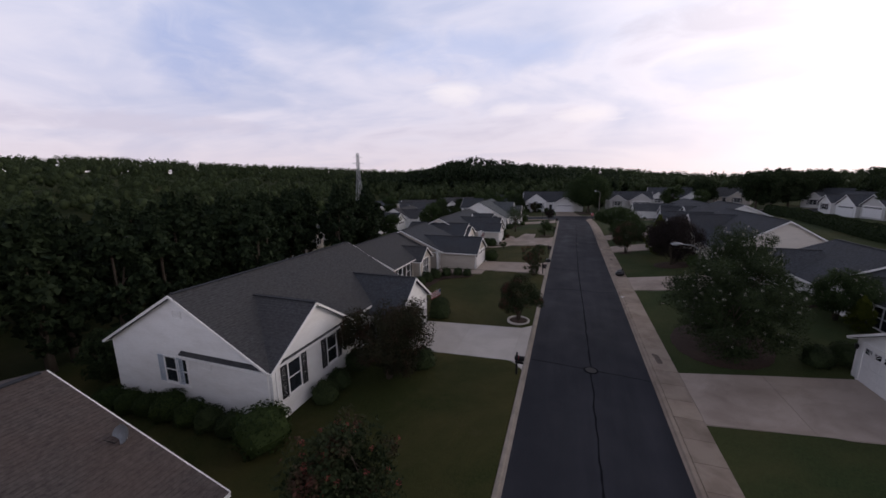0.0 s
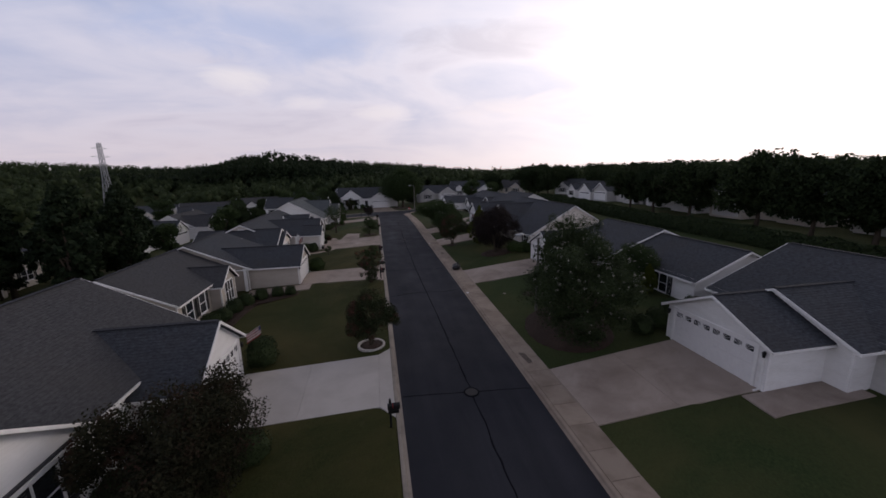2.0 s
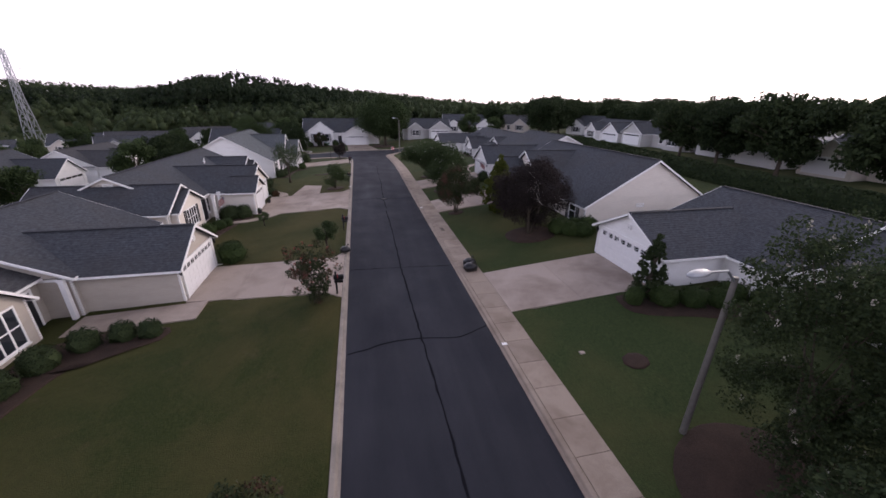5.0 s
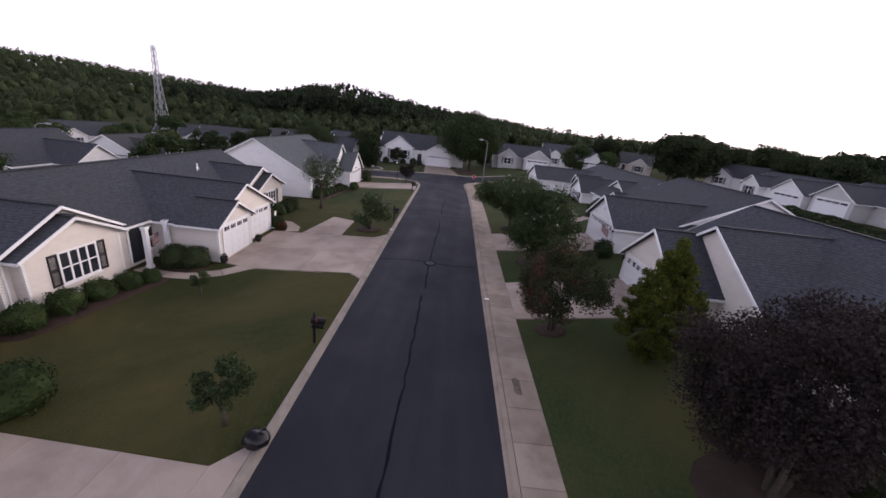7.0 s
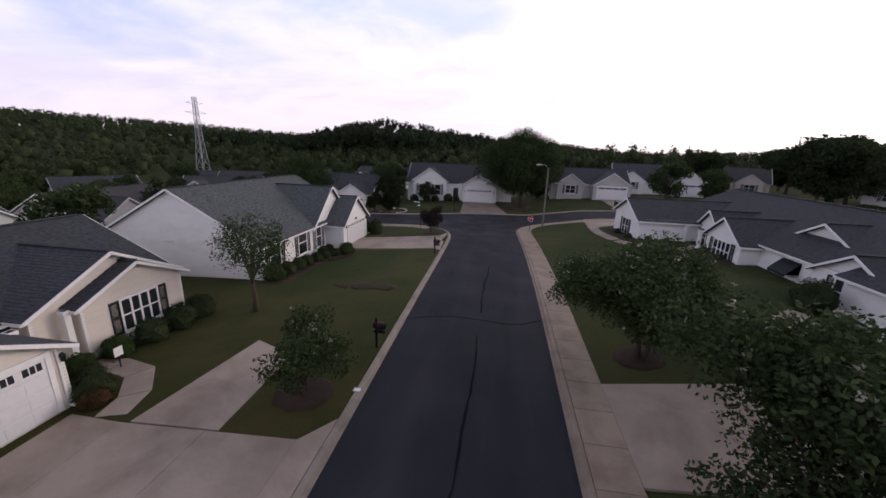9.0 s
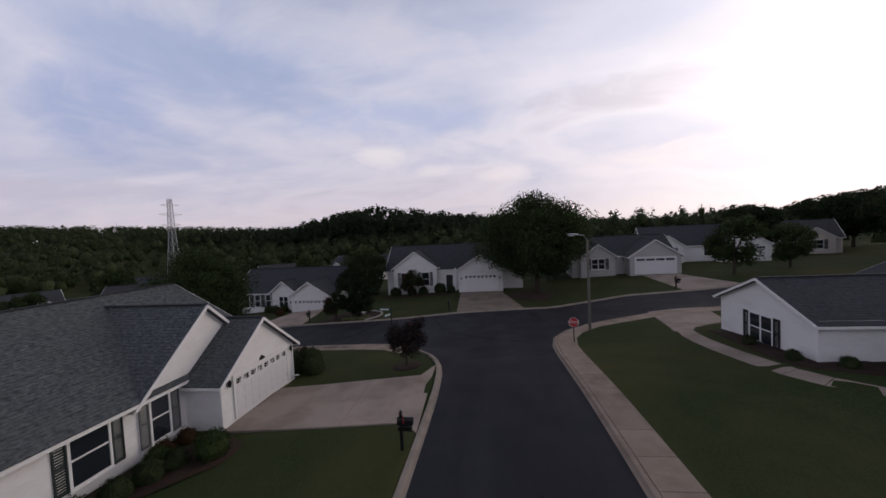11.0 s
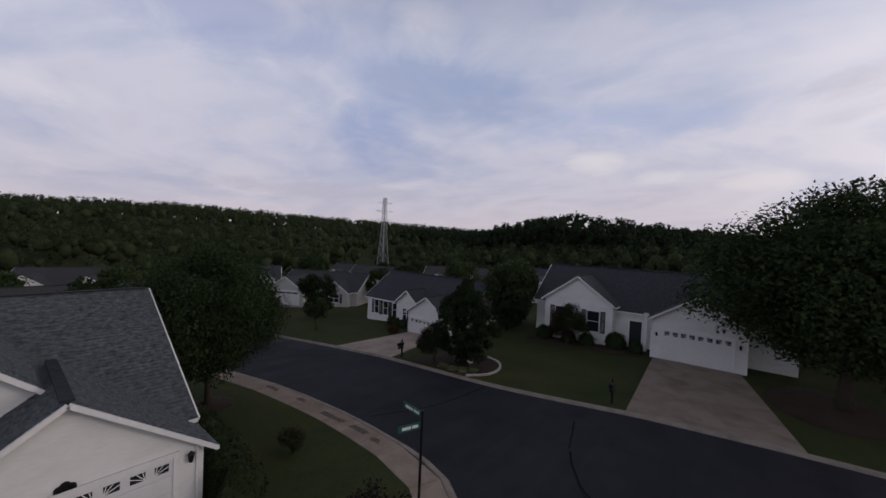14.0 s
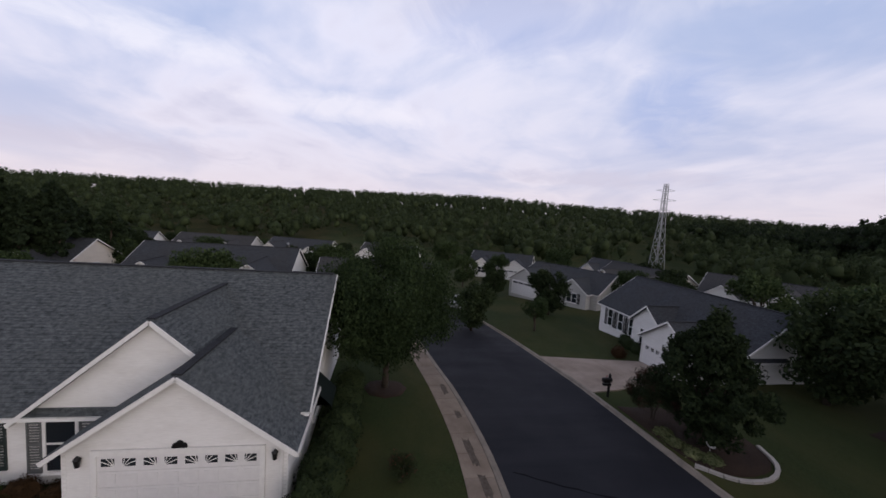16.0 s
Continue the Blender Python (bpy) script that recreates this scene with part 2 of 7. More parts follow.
def grass_material():
    n = Nodes("lawn_grass", 0.95, spec=0.1)
    w = n.world()
    blade = n.ramp(n.noise(n.world((22, 9, 9)), 1.0, 3, 0.7), [(0.28, (0.015, 0.021, 0.006)), (0.72, (0.043, 0.052, 0.015))])
    patch = n.ramp(n.noise(w, 0.11, 6, 0.66, 0.5), [(0.40, (0, 0, 0)), (0.64, (0.85, 0.85, 0.85))])
    c = n.mix(patch, blade, (0.070, 0.060, 0.022))
    worn = n.ramp(n.noise(w, 0.9, 5, 0.65), [(0.60, (0, 0, 0)), (0.78, (0.5, 0.5, 0.5))])
    c = n.mix(worn, c, (0.075, 0.058, 0.030))
    # another, greener grass on the lots east of the road and further along it
    g = n.add("ShaderNodeNewGeometry")
    sp = n.add("ShaderNodeSeparateXYZ")
    n.link(g.outputs["Position"], sp.inputs[0])
    ya = n.add("ShaderNodeMath")
    ya.operation = "MULTIPLY_ADD"
    ya.inputs[1].default_value, ya.inputs[2].default_value = 0.5, -26.5
    n.link(sp.outputs["Y"], ya.inputs[0])
    mx = n.add("ShaderNodeMath")
    mx.operation = "MAXIMUM"
    n.link(sp.outputs["X"], mx.inputs[0])
    n.link(ya.outputs[0], mx.inputs[1])
    sm = n.add("ShaderNodeMapRange")
    sm.inputs["From Min"].default_value, sm.inputs["From Max"].default_value = -3.0, 3.0
    n.link(mx.outputs[0], sm.inputs["Value"])
    green = n.ramp(n.noise(n.world((20, 8, 8)), 1.0, 3, 0.7), [(0.28, (0.017, 0.030, 0.011)), (0.72, (0.050, 0.072, 0.025))])
    green = n.mix(patch, green, (0.066, 0.068, 0.026))
    fac = n.add("ShaderNodeMath")
    fac.operation = "MULTIPLY"
    fac.inputs[1].default_value = 0.8
    n.link(sm.outputs[0], fac.inputs[0])
    c = n.mix(fac.outputs[0], c, green)
    n.base(c)
    n.bump(n.noise(n.world((30, 30, 30)), 1.0, 3), 0.7, 0.05)
    return n.mat


def asphalt_material():
    n = Nodes("asphalt", 0.9, spec=0.18)
    w = n.world()
    grit = n.ramp(n.noise(w, 90, 2), [(0.3, (0.012, 0.013, 0.017)), (0.7, (0.026, 0.027, 0.034))])
    wear = n.ramp(n.noise(n.world((0.55, 0.06, 1)), 1.0, 5, 0.6), [(0.45, (0, 0, 0)), (0.8, (0.55, 0.55, 0.55))])
    c = n.mix(wear, grit, (0.042, 0.043, 0.052))
    n.base(c)
    r = n.ramp(n.noise(w, 0.4, 4), [(0.3, (0.72, 0.72, 0.72)), (0.75, (0.97, 0.97, 0.97))])
    n.link(r, n.p.inputs["Roughness"])
    n.bump(n.noise(w, 120, 2), 0.3, 0.006)
    return n.mat


def glass_material(name="window_glass", c=(0.02, 0.024, 0.03)):
    n = Nodes(name, 0.06, spec=0.7)
    n.base(c)
    return n.mat


M_GRASS, M_ASPHALT = grass_material(), asphalt_material()
M_CRACK = plain("crack_sealant", (0.0095, 0.0095, 0.012), 0.95, spec=0.05)
M_CONCRETE = two_scale("concrete", (0.30, 0.243, 0.200), (0.41, 0.342, 0.287), (0.165, 0.127, 0.101), 60, 0.42, 0.9, 0.2, 0.005, 0.75, per_object=0.07)
M_WALK = two_scale("sidewalk_concrete", (0.25, 0.20, 0.155), (0.35, 0.285, 0.225), (0.15, 0.11, 0.08), 60, 0.8, 0.9, 0.2, 0.005, 0.7, per_object=0.1)
M_PALE = two_scale("pale_concrete", (0.42, 0.39, 0.355), (0.52, 0.485, 0.445), (0.33, 0.30, 0.26), 60, 0.5, 0.9, 0.2, 0.005, 0.5, per_object=0.05)
M_KERB = two_scale("kerb_concrete", (0.24, 0.205, 0.17), (0.34, 0.295, 0.245), (0.12, 0.11, 0.09), 50, 1.2, 0.9, 0.3, 0.006, 0.6)
M_MULCH = two_scale("bark_mulch", (0.022, 0.014, 0.010), (0.055, 0.034, 0.024), (0.075, 0.045, 0.03), 30, 1.2, 0.95, 0.9, 0.06, 0.5)
M_DIRT = two_scale("bare_earth", (0.022, 0.017, 0.010), (0.048, 0.031, 0.021), (0.020, 0.024, 0.010), 20, 1.4, 0.95, 0.6, 0.05, 0.7)
M_WHITE = siding_material("white_vinyl_siding", (0.74, 0.73, 0.71), (0.56, 0.54, 0.50))
M_CREAM = siding_material("cream_vinyl_siding", (0.64, 0.585, 0.515), (0.50, 0.455, 0.395))
M_TAUPE = siding_material("taupe_vinyl_siding", (0.40, 0.355, 0.30), (0.30, 0.265, 0.22))
M_GREY = siding_material("grey_vinyl_siding", (0.47, 0.46, 0.44), (0.36, 0.35, 0.33))
M_TRIM = plain("white_painted_trim", (0.78, 0.77, 0.75), 0.45, vary=0.05)
M_DOOR = plain("white_garage_door_paint", (0.74, 0.73, 0.72), 0.4, vary=0.04)
M_ROOF = shingle_material("charcoal_shingles", (0.030, 0.034, 0.040), (0.075, 0.082, 0.092), (0.055, 0.052, 0.050))
M_ROOF_G = shingle_material("grey_shingles", (0.036, 0.037, 0.040), (0.080, 0.081, 0.084), (0.062, 0.060, 0.058))
M_ROOF_B = shingle_material("weathered_brown_shingles", (0.050, 0.042, 0.039), (0.105, 0.090, 0.082), (0.095, 0.065, 0.054))
M_ROOF_C = shingle_material("mottled_slate_shingles", (0.034, 0.040, 0.044), (0.150, 0.165, 0.172), (0.095, 0.103, 0.100))
M_RIDGE = shingle_material("ridge_shingles", (0.018, 0.020, 0.024), (0.045, 0.048, 0.055), (0.03, 0.03, 0.03))
M_GLASS = glass_material()
M_SHUT = plain("black_shutter_paint", (0.016, 0.017, 0.019), 0.5)
M_SHUTG = plain("dark_green_shutter_paint", (0.022, 0.034, 0.032), 0.5)
M_SHUTGR = plain("grey_shutter_paint", (0.12, 0.125, 0.125), 0.55)
M_SHUTP = plain("pale_blue_shutter_paint", (0.40, 0.45, 0.50), 0.55)
M_STAIN = plain("damp_concrete_stain", (0.12, 0.098, 0.078), 0.9, spec=0.2, vary=0.4, scale=9.0)
M_CAR = plain("silver_car_paint", (0.42, 0.43, 0.44), 0.3, 0.6)
M_BLACK = plain("black_metal", (0.012, 0.012, 0.013), 0.4, 0.3)
M_BRONZE = plain("weathered_pole_metal", (0.16, 0.15, 0.135), 0.55, 0.5)
M_IRON = plain("worn_cast_iron", (0.030, 0.028, 0.027), 0.7, 0.4)
M_STEEL = plain("galvanised_steel", (0.32, 0.33, 0.34), 0.5, 0.7)
M_BARK = two_scale("bark", (0.045, 0.032, 0.024), (0.10, 0.078, 0.06), (0.05, 0.055, 0.035), 18, 2, 0.95, 0.7, 0.03, 0.4)
M_BAG = plain("black_bin_bag_plastic", (0.008, 0.008, 0.009), 0.28, vary=0.3)
M_LEAF = leaf_material("oak_leaves", (0.018, 0.033, 0.014), (0.066, 0.095, 0.037))
M_LEAF_D = leaf_material("dark_evergreen_leaves", (0.016, 0.027, 0.013), (0.042, 0.060, 0.025))
M_LEAF_CR = leaf_material("crepe_myrtle_leaves", (0.020, 0.031, 0.014), (0.050, 0.062, 0.028), (0.10, 0.045, 0.035))
M_LEAF_P = leaf_material("purple_plum_leaves", (0.016, 0.014, 0.013), (0.040, 0.031, 0.030))
M_LEAF_Y = leaf_material("golden_cypress_leaves", (0.034, 0.054, 0.010), (0.125, 0.135, 0.020))
M_LEAF_B = leaf_material("clipped_shrub_leaves", (0.018, 0.034, 0.012), (0.044, 0.068, 0.022))
M_LEAF_RU = leaf_material("dark_russet_leaves", (0.013, 0.016, 0.009), (0.034, 0.033, 0.018), (0.046, 0.025, 0.017))
M_BLOOM = leaf_material("white_blossom", (0.22, 0.21, 0.18), (0.48, 0.46, 0.41))
M_BLOOMR = leaf_material("faded_red_blossom", (0.11, 0.035, 0.03), (0.22, 0.07, 0.055))
M_WOODS = leaf_material("woodland_canopy", (0.034, 0.050, 0.023), (0.046, 0.064, 0.028), trans=0.2)
M_PINE = leaf_material("pine_needles", (0.011, 0.019, 0.010), (0.027, 0.041, 0.019), trans=0.1)


# ---- building helpers ----
ORIGIN = {}


def thing(name, x, y, z, label, category, group="", kind=""):
    ob = new(name)
    ob.empty_display_size = 0.3
    ob.location = (x, y, z)
    ORIGIN[ob] = Vector((x, y, z))
    return tagged(ob, label, category, group, kind)


def part(name, bm, material, parent=None, label="", smooth=False):
    """Links a bmesh, given in world metres, as one mesh object under a thing or a part."""
    o = ORIGIN.get(parent, Vector((0, 0, 0)))
    for v in bm.verts:
        v.co -= o
    if name in ("wall", "roof"):
        bmesh.ops.remove_doubles(bm, verts=bm.verts[:], dist=0.0004)
    me = bpy.data.meshes.new(name)
    bm.to_mesh(me)
    bm.free()
    me.materials.append(material)
    if smooth:
        me.shade_smooth()
    ob = new(name, me)
    ORIGIN[ob] = o
    if parent:
        ob.parent = parent
    return tagged(ob, label)


def np_mesh(name, verts, faces, material, smooth=False):
    """A mesh of equal-sided faces from arrays."""
    verts, faces = np.asarray(verts, np.float32), np.asarray(faces, np.int32)
    me = bpy.data.meshes.new(name)
    me.vertices.add(len(verts))
    me.vertices.foreach_set("co", verts.ravel())
    k = faces.shape[1]
    me.loops.add(faces.size)
    me.loops.foreach_set("vertex_index", faces.ravel())
    me.polygons.add(len(faces))
    me.polygons.foreach_set("loop_start", np.arange(0, faces.size, k, dtype=np.int32))
    me.update(calc_edges=True)
    me.materials.append(material)
    if smooth:
        me.shade_smooth()
    return me


def box(bm, x0, x1, y0, y1, z0, z1, m=None):
    vs = [bm.verts.new((x, y, z)) for z in (z0, z1) for y in (y0, y1) for x in (x0, x1)]
    for f in ((0, 2, 3, 1), (4, 5, 7, 6), (0, 1, 5, 4), (2, 6, 7, 3), (0, 4, 6, 2), (1, 3, 7, 5)):
        bm.faces.new([vs[i] for i in f])
    if m is not None:
        for v in vs:
            v.co = m @ v.co
    return vs


def bevelled(bm, w=0.01, seg=1):
    bmesh.ops.bevel(bm, geom=[e for e in bm.edges if e.calc_face_angle(0) > 0.5], offset=w, segments=seg, affect="EDGES")


def quad(bm, *pts):
    return bm.faces.new([bm.verts.new(p) for p in pts])


def tube(bm, pts, radii, sides=8):
    """A tapered tube along points."""
    rings = []
    for i, p in enumerate(pts):
        a, b = Vector(pts[max(i - 1, 0)]), Vector(pts[min(i + 1, len(pts) - 1)])
        d = (b - a).normalized()
        u = d.orthogonal().normalized()
        w = d.cross(u)
        rings.append([bm.verts.new(Vector(p) + (u * math.cos(2 * math.pi * k / sides) + w * math.sin(2 * math.pi * k / sides)) * radii[i]) for k in range(sides)])
    for r0, r1 in zip(rings, rings[1:]):
        for k in range(sides):
            bm.faces.new((r0[k], r0[(k + 1) % sides], r1[(k + 1) % sides], r1[k]))
    bm.faces.new(rings[0][::-1])
    bm.faces.new(rings[-1])


def beam(bm, a, b, w, h, up=(0, 0, 1)):
    """A rectangular bar from a to b."""
    a, b = Vector(a), Vector(b)
    d = (b - a).normalized()
    s = d.cross(Vector(up)).normalized() * w / 2
    t = s.cross(d).normalized() * h / 2
    vs = [bm.verts.new(p + i * s + j * t) for p in (a, b) for i, j in ((-1, -1), (1, -1), (1, 1), (-1, 1))]
    for f in ((0, 3, 2, 1), (4, 5, 6, 7), (0, 1, 5, 4), (1, 2, 6, 5), (2, 3, 7, 6), (3, 0, 4, 7)):
        bm.faces.new([vs[i] for i in f])


# ---- the lie of the land ----
def along(y):
    return np.interp(y, [-150, -60, -5, 16, 40, 58, 72, 80, 90, 104, 130, 160, 300], [-1.0, -0.5, -0.05, 0.33, 0.45, 0.75, 0.75, 0.4, 0.1, 0.25, 0.0, -1.5, -4])


def road_level(x, y):
    """Height of the carriageway and of the lots beside it, before kerbs, and of the wooded hills beyond."""
    x, y = np.asarray(x, float), np.asarray(y, float)
    left, right = np.maximum(-x - 4, 0), np.maximum(x - 5, 0)
    z = along(y) - np.interp(left, [0, 8, 18, 40, 85, 110, 135, 230], [0, 0.35, 0.75, 2.6, 5.0, 6.5, 7.0, 6.0]) - np.interp(y, [45, 66, 78, 90], [0, 0.4, 0.3, 0]) * np.clip(left / 8, 0, 1)
    z = z + np.interp(right, [0, 7.5, 20, 35, 60, 120, 300], [0, 1.0, 1.5, 1.8, 2.2, 1.6, 0.0])
    r = np.hypot(x + 1, y - 40)
    bearing = np.degrees(np.arctan2(x + 1, y - 40))
    rise = np.interp(bearing, [-180, -140, -127, -112, -96, -70, -59, -50, -40, -30, -20, -11, -2, 8, 15, 20, 26, 36, 48, 63, 100, 180], [1.6, 1.6, 2.0, 2.7, 2.9, 3.6, 3.2, 2.9, 2.5, 2.0, 2.6, 2.9, 2.7, 2.0, 1.2, 0.9, 1.1, 1.4, 1.6, 1.6, 1.6, 1.6])
    hill = 8 + np.minimum(r, 420) * np.tan(np.radians(rise)) - 14.5
    s = np.clip((r - 150) / 150, 0, 1)
    s = s * s * (3 - 2 * s)
    return z * (1 - s) + hill * s


KERB_L = [(-3.45, -130), (-3.45, 40), (-3.45, 67), (-3.55, 72), (-3.95, 75), (-4.9, 77.4), (-6.3, 79.2), (-8.2, 80.6), (-11, 81.4), (-17, 81.7), (-27, 80.9), (-45, 79.4), (-95, 76), (-160, 75)]
KERB_F = [(-160, 84), (-95, 84.6), (-48, 87), (-38, 88.4), (-27.5, 89.1), (-19, 89.4), (-11.5, 89.7), (-5, 90.7), (3, 92.0), (11, 92.6), (19.5, 93.4), (33, 96), (60, 104), (150, 135)]
KERB_R = [(150, 126), (60, 95), (33, 88.9), (23, 86.9), (17, 85.7), (9.6, 84.9), (6.3, 84.3), (4.4, 83), (3.4, 81.2), (3.0, 79), (3.05, 75), (3.3, 68), (3.45, 60), (3.45, 40), (3.45, -130)]


def smooth_line(pts, step=1.2):
    """A rounded, evenly spaced line through points."""
    p = np.array(pts, float)
    out = []
    for i in range(len(p) - 1):
        a, b, c, d = p[max(i - 1, 0)], p[i], p[i + 1], p[min(i + 2, len(p) - 1)]
        n = max(1, int(np.hypot(*(c - b)) / step))
        ta, tb = (c - a), (d - b)
        L = np.hypot(*(c - b))
        ta, tb = ta / (np.hypot(*ta) + 1e-9) * L, tb / (np.hypot(*tb) + 1e-9) * L
        for k in range(n):
            t = k / n
            out.append((2 * t**3 - 3 * t**2 + 1) * b + (t**3 - 2 * t**2 + t) * ta + (-2 * t**3 + 3 * t**2) * c + (t**3 - t**2) * tb)
    return np.array(out + [p[-1]])


LINE_L, LINE_F, LINE_R = smooth_line(KERB_L), smooth_line(KERB_F), smooth_line(KERB_R)
ROAD_EDGE = np.vstack([LINE_L, LINE_F, LINE_R])


def inside_road(x, y):
    """For arrays of places: whether they lie on the carriageway, and how far from its edge."""
    x, y = np.asarray(x, float), np.asarray(y, float)
    inside = np.zeros(x.shape, bool)
    dist = np.full(x.shape, 1e9)
    for (x0, y0), (x1, y1) in zip(ROAD_EDGE, np.roll(ROAD_EDGE, -1, 0)):
        if (y0 > y).any() or (y1 > y).any():
            cross = ((y0 > y) != (y1 > y)) & (x < (x1 - x0) * (y - y0) / (y1 - y0 + 1e-12) + x0)
            inside ^= cross
        dx, dy = x1 - x0, y1 - y0
        t = np.clip(((x - x0) * dx + (y - y0) * dy) / (dx * dx + dy * dy + 1e-9), 0, 1)
        dist = np.minimum(dist, np.hypot(x - x0 - t * dx, y - y0 - t * dy))
    return inside, dist


def lawn_z(x, y):
    return float(road_level(x, y)) + 0.10


# outlines of the paved plots, as corner points
DRIVES = {
    "pale": [[(-12.35, -0.3), (-4.5, -0.4), (-4.5, 4.75), (-12.35, 4.7)], [(-4.5, -0.4), (-3.77, -1.35), (-3.77, 5.4), (-4.5, 4.75)]],
    "taupe": [[(-12.3, 21.9), (-4.6, 20.9), (-4.6, 26.1), (-12.3, 26.7)], [(-4.6, 20.9), (-3.77, 20.2), (-3.77, 27.0), (-4.6, 26.1)], [(-17.0, 19.7), (-11.1, 19.9), (-11.1, 21.75), (-17.0, 21.6)]],
    "duplex": [[(-12.55, 39.5), (-10.6, 38.9), (-10.6, 46.2), (-12.55, 46.3)], [(-10.6, 38.9), (-4.6, 39.3), (-4.6, 46.3), (-10.6, 46.2)], [(-4.6, 39.3), (-3.77, 38.6), (-3.77, 47.3), (-4.6, 46.3)], [(-10.3, 46.25), (-7.2, 46.3), (-7.3, 50.6), (-9.5, 51.6)]],
    "corner": [[(-12.75, 68.4), (-4.5, 68.2), (-4.8, 73.3), (-12.75, 72.9)], [(-4.5, 68.2), (-3.78, 67.4), (-4.25, 74.9), (-4.8, 73.3)]],
    "r1": [[(5.05, -3.7), (12.95, -4.2), (12.95, 1.0), (5.05, 1.0)], [(11.8, -5.8), (17.2, -5.8), (17.2, -4.4), (11.9, -4.25)]],
    "r2": [[(5.05, 16.9), (12.9, 16.3), (12.9, 21.3), (5.05, 21.7)]],
    "r3": [[(5.05, 35.9), (12.35, 36.0), (12.35, 40.9), (5.05, 40.4)]],
    "r5": [[(5.05, 46.4), (13.45, 46.1), (13.45, 50.9), (5.05, 50.8)]],
    "end": [[(-4.7, 91.1), (2.2, 92.2), (0.0, 102.5), (-5.3, 102.5)]],
    "lower": [[(-27.6, 89.4), (-20.9, 89.6), (-21.9, 97.0), (-26.2, 97.0)]],
    "cross": [[(11.4, 85.3), (10.7, 79.2), (14.6, 80.6), (15.6, 85.6)]],
    "far": [[(18.0, 93.4), (24.3, 94.6), (22.2, 103.6), (18.2, 104.2)]],
}
PAVED = [q for qs in DRIVES.values() for q in qs]


def make_ground():
    def steps(lo, hi, inner0, inner1, d):
        mid = np.arange(inner0, inner1 + 1e-6, d)
        out, s, v = [], d, inner0
        while v > lo:
            s *= 1.25
            v -= s
            out.append(max(v, lo))
        head = out[::-1]
        out, s, v = [], d, inner1
        while v < hi:
            s *= 1.25
            v += s
            out.append(min(v, hi))
        return np.concatenate([head, mid, out])

    xs, ys = steps(-2600, 2600, -30, 30, 0.4), steps(-2600, 2600, -30, 114, 0.4)
    xs = np.sort(np.concatenate([xs[np.abs(np.abs(xs) - 3.6) > 0.3], [-3.77, -3.43, 3.43, 3.77]]))
    X, Y = np.meshgrid(xs, ys)
    ins, d = inside_road(X, Y)
    bump = np.array([noise.noise((float(a) * 0.12, float(b) * 0.12, 0)) for a, b in zip(X.ravel(), Y.ravel())]).reshape(X.shape)
    off = np.where(ins, -0.35, np.interp(d, [0.0, 0.3, 0.8, 3], [-0.25, 0.085, 0.10, 0.10]))
    for q in PAVED:
        hit = np.ones(X.shape, bool)
        area = sum(a[0] * b[1] - b[0] * a[1] for a, b in zip(q, q[1:] + q[:1]))
        for a, b in zip(q, q[1:] + q[:1]):
            hit &= ((b[0] - a[0]) * (Y - a[1]) - (b[1] - a[1]) * (X - a[0])) * (1 if area > 0 else -1) > 0.0
        off = np.where(hit & ~ins, 0.02, off)
    Z = road_level(X, Y) + off + bump * np.interp(d, [28, 60], [0, 0.25])
    V = np.stack([X, Y, Z], -1).reshape(-1, 3)
    n = len(xs)
    I = (np.arange(len(ys) - 1)[:, None] * n + np.arange(n - 1)[None]).ravel()
    F = np.stack([I, I + 1, I + n + 1, I + n], -1)
    ob = new("ground", np_mesh("ground", V, F, M_GRASS, True))
    tagged(ob, "mown green and straw-coloured lawn over gently sloping land", "ground", kind="structure")


make_ground()


def make_road():
    bm = bmesh.new()
    # straight street in cross strips
    ys = np.arange(-130, 66.1, 2.0)
    xs = (-3.45, -1.7, 0, 1.7, 3.45)
    rows = [[bm.verts.new((x if abs(x) < 3 else math.copysign(abs(x), x), y, along(y) + 0.025 * (1 - (x / 3.45) ** 2))) for x in xs] for y in ys]
    for a, b in zip(rows, rows[1:]):
        for i in range(4):
            bm.faces.new((a[i], a[i + 1], b[i + 1], b[i]))
    # junction and cross street, filled from the kerb lines
    top = [p for p in LINE_L if p[1] > 66.0001] + list(LINE_F) + [p for p in LINE_R if p[1] > 66.0001]
    ring = [rows[-1][0]] + [bm.verts.new((p[0], p[1], float(road_level(*p)))) for p in top] + rows[-1][:0:-1]
    edges = []
    for a, b in zip(ring, ring[1:] + ring[:1]):
        e = bm.edges.get((a, b)) or bm.edges.new((a, b))
        edges.append(e)
    bmesh.ops.triangle_fill(bm, use_beauty=True, use_dissolve=False, edges=edges)
    bmesh.ops.recalc_face_normals(bm, faces=bm.faces)
    ob = part("road", bm, M_ASPHALT)
    tagged(ob, "dark grey asphalt street with sealed cracks meeting a cross street", "road", kind="structure")
    return ob


road = make_road()


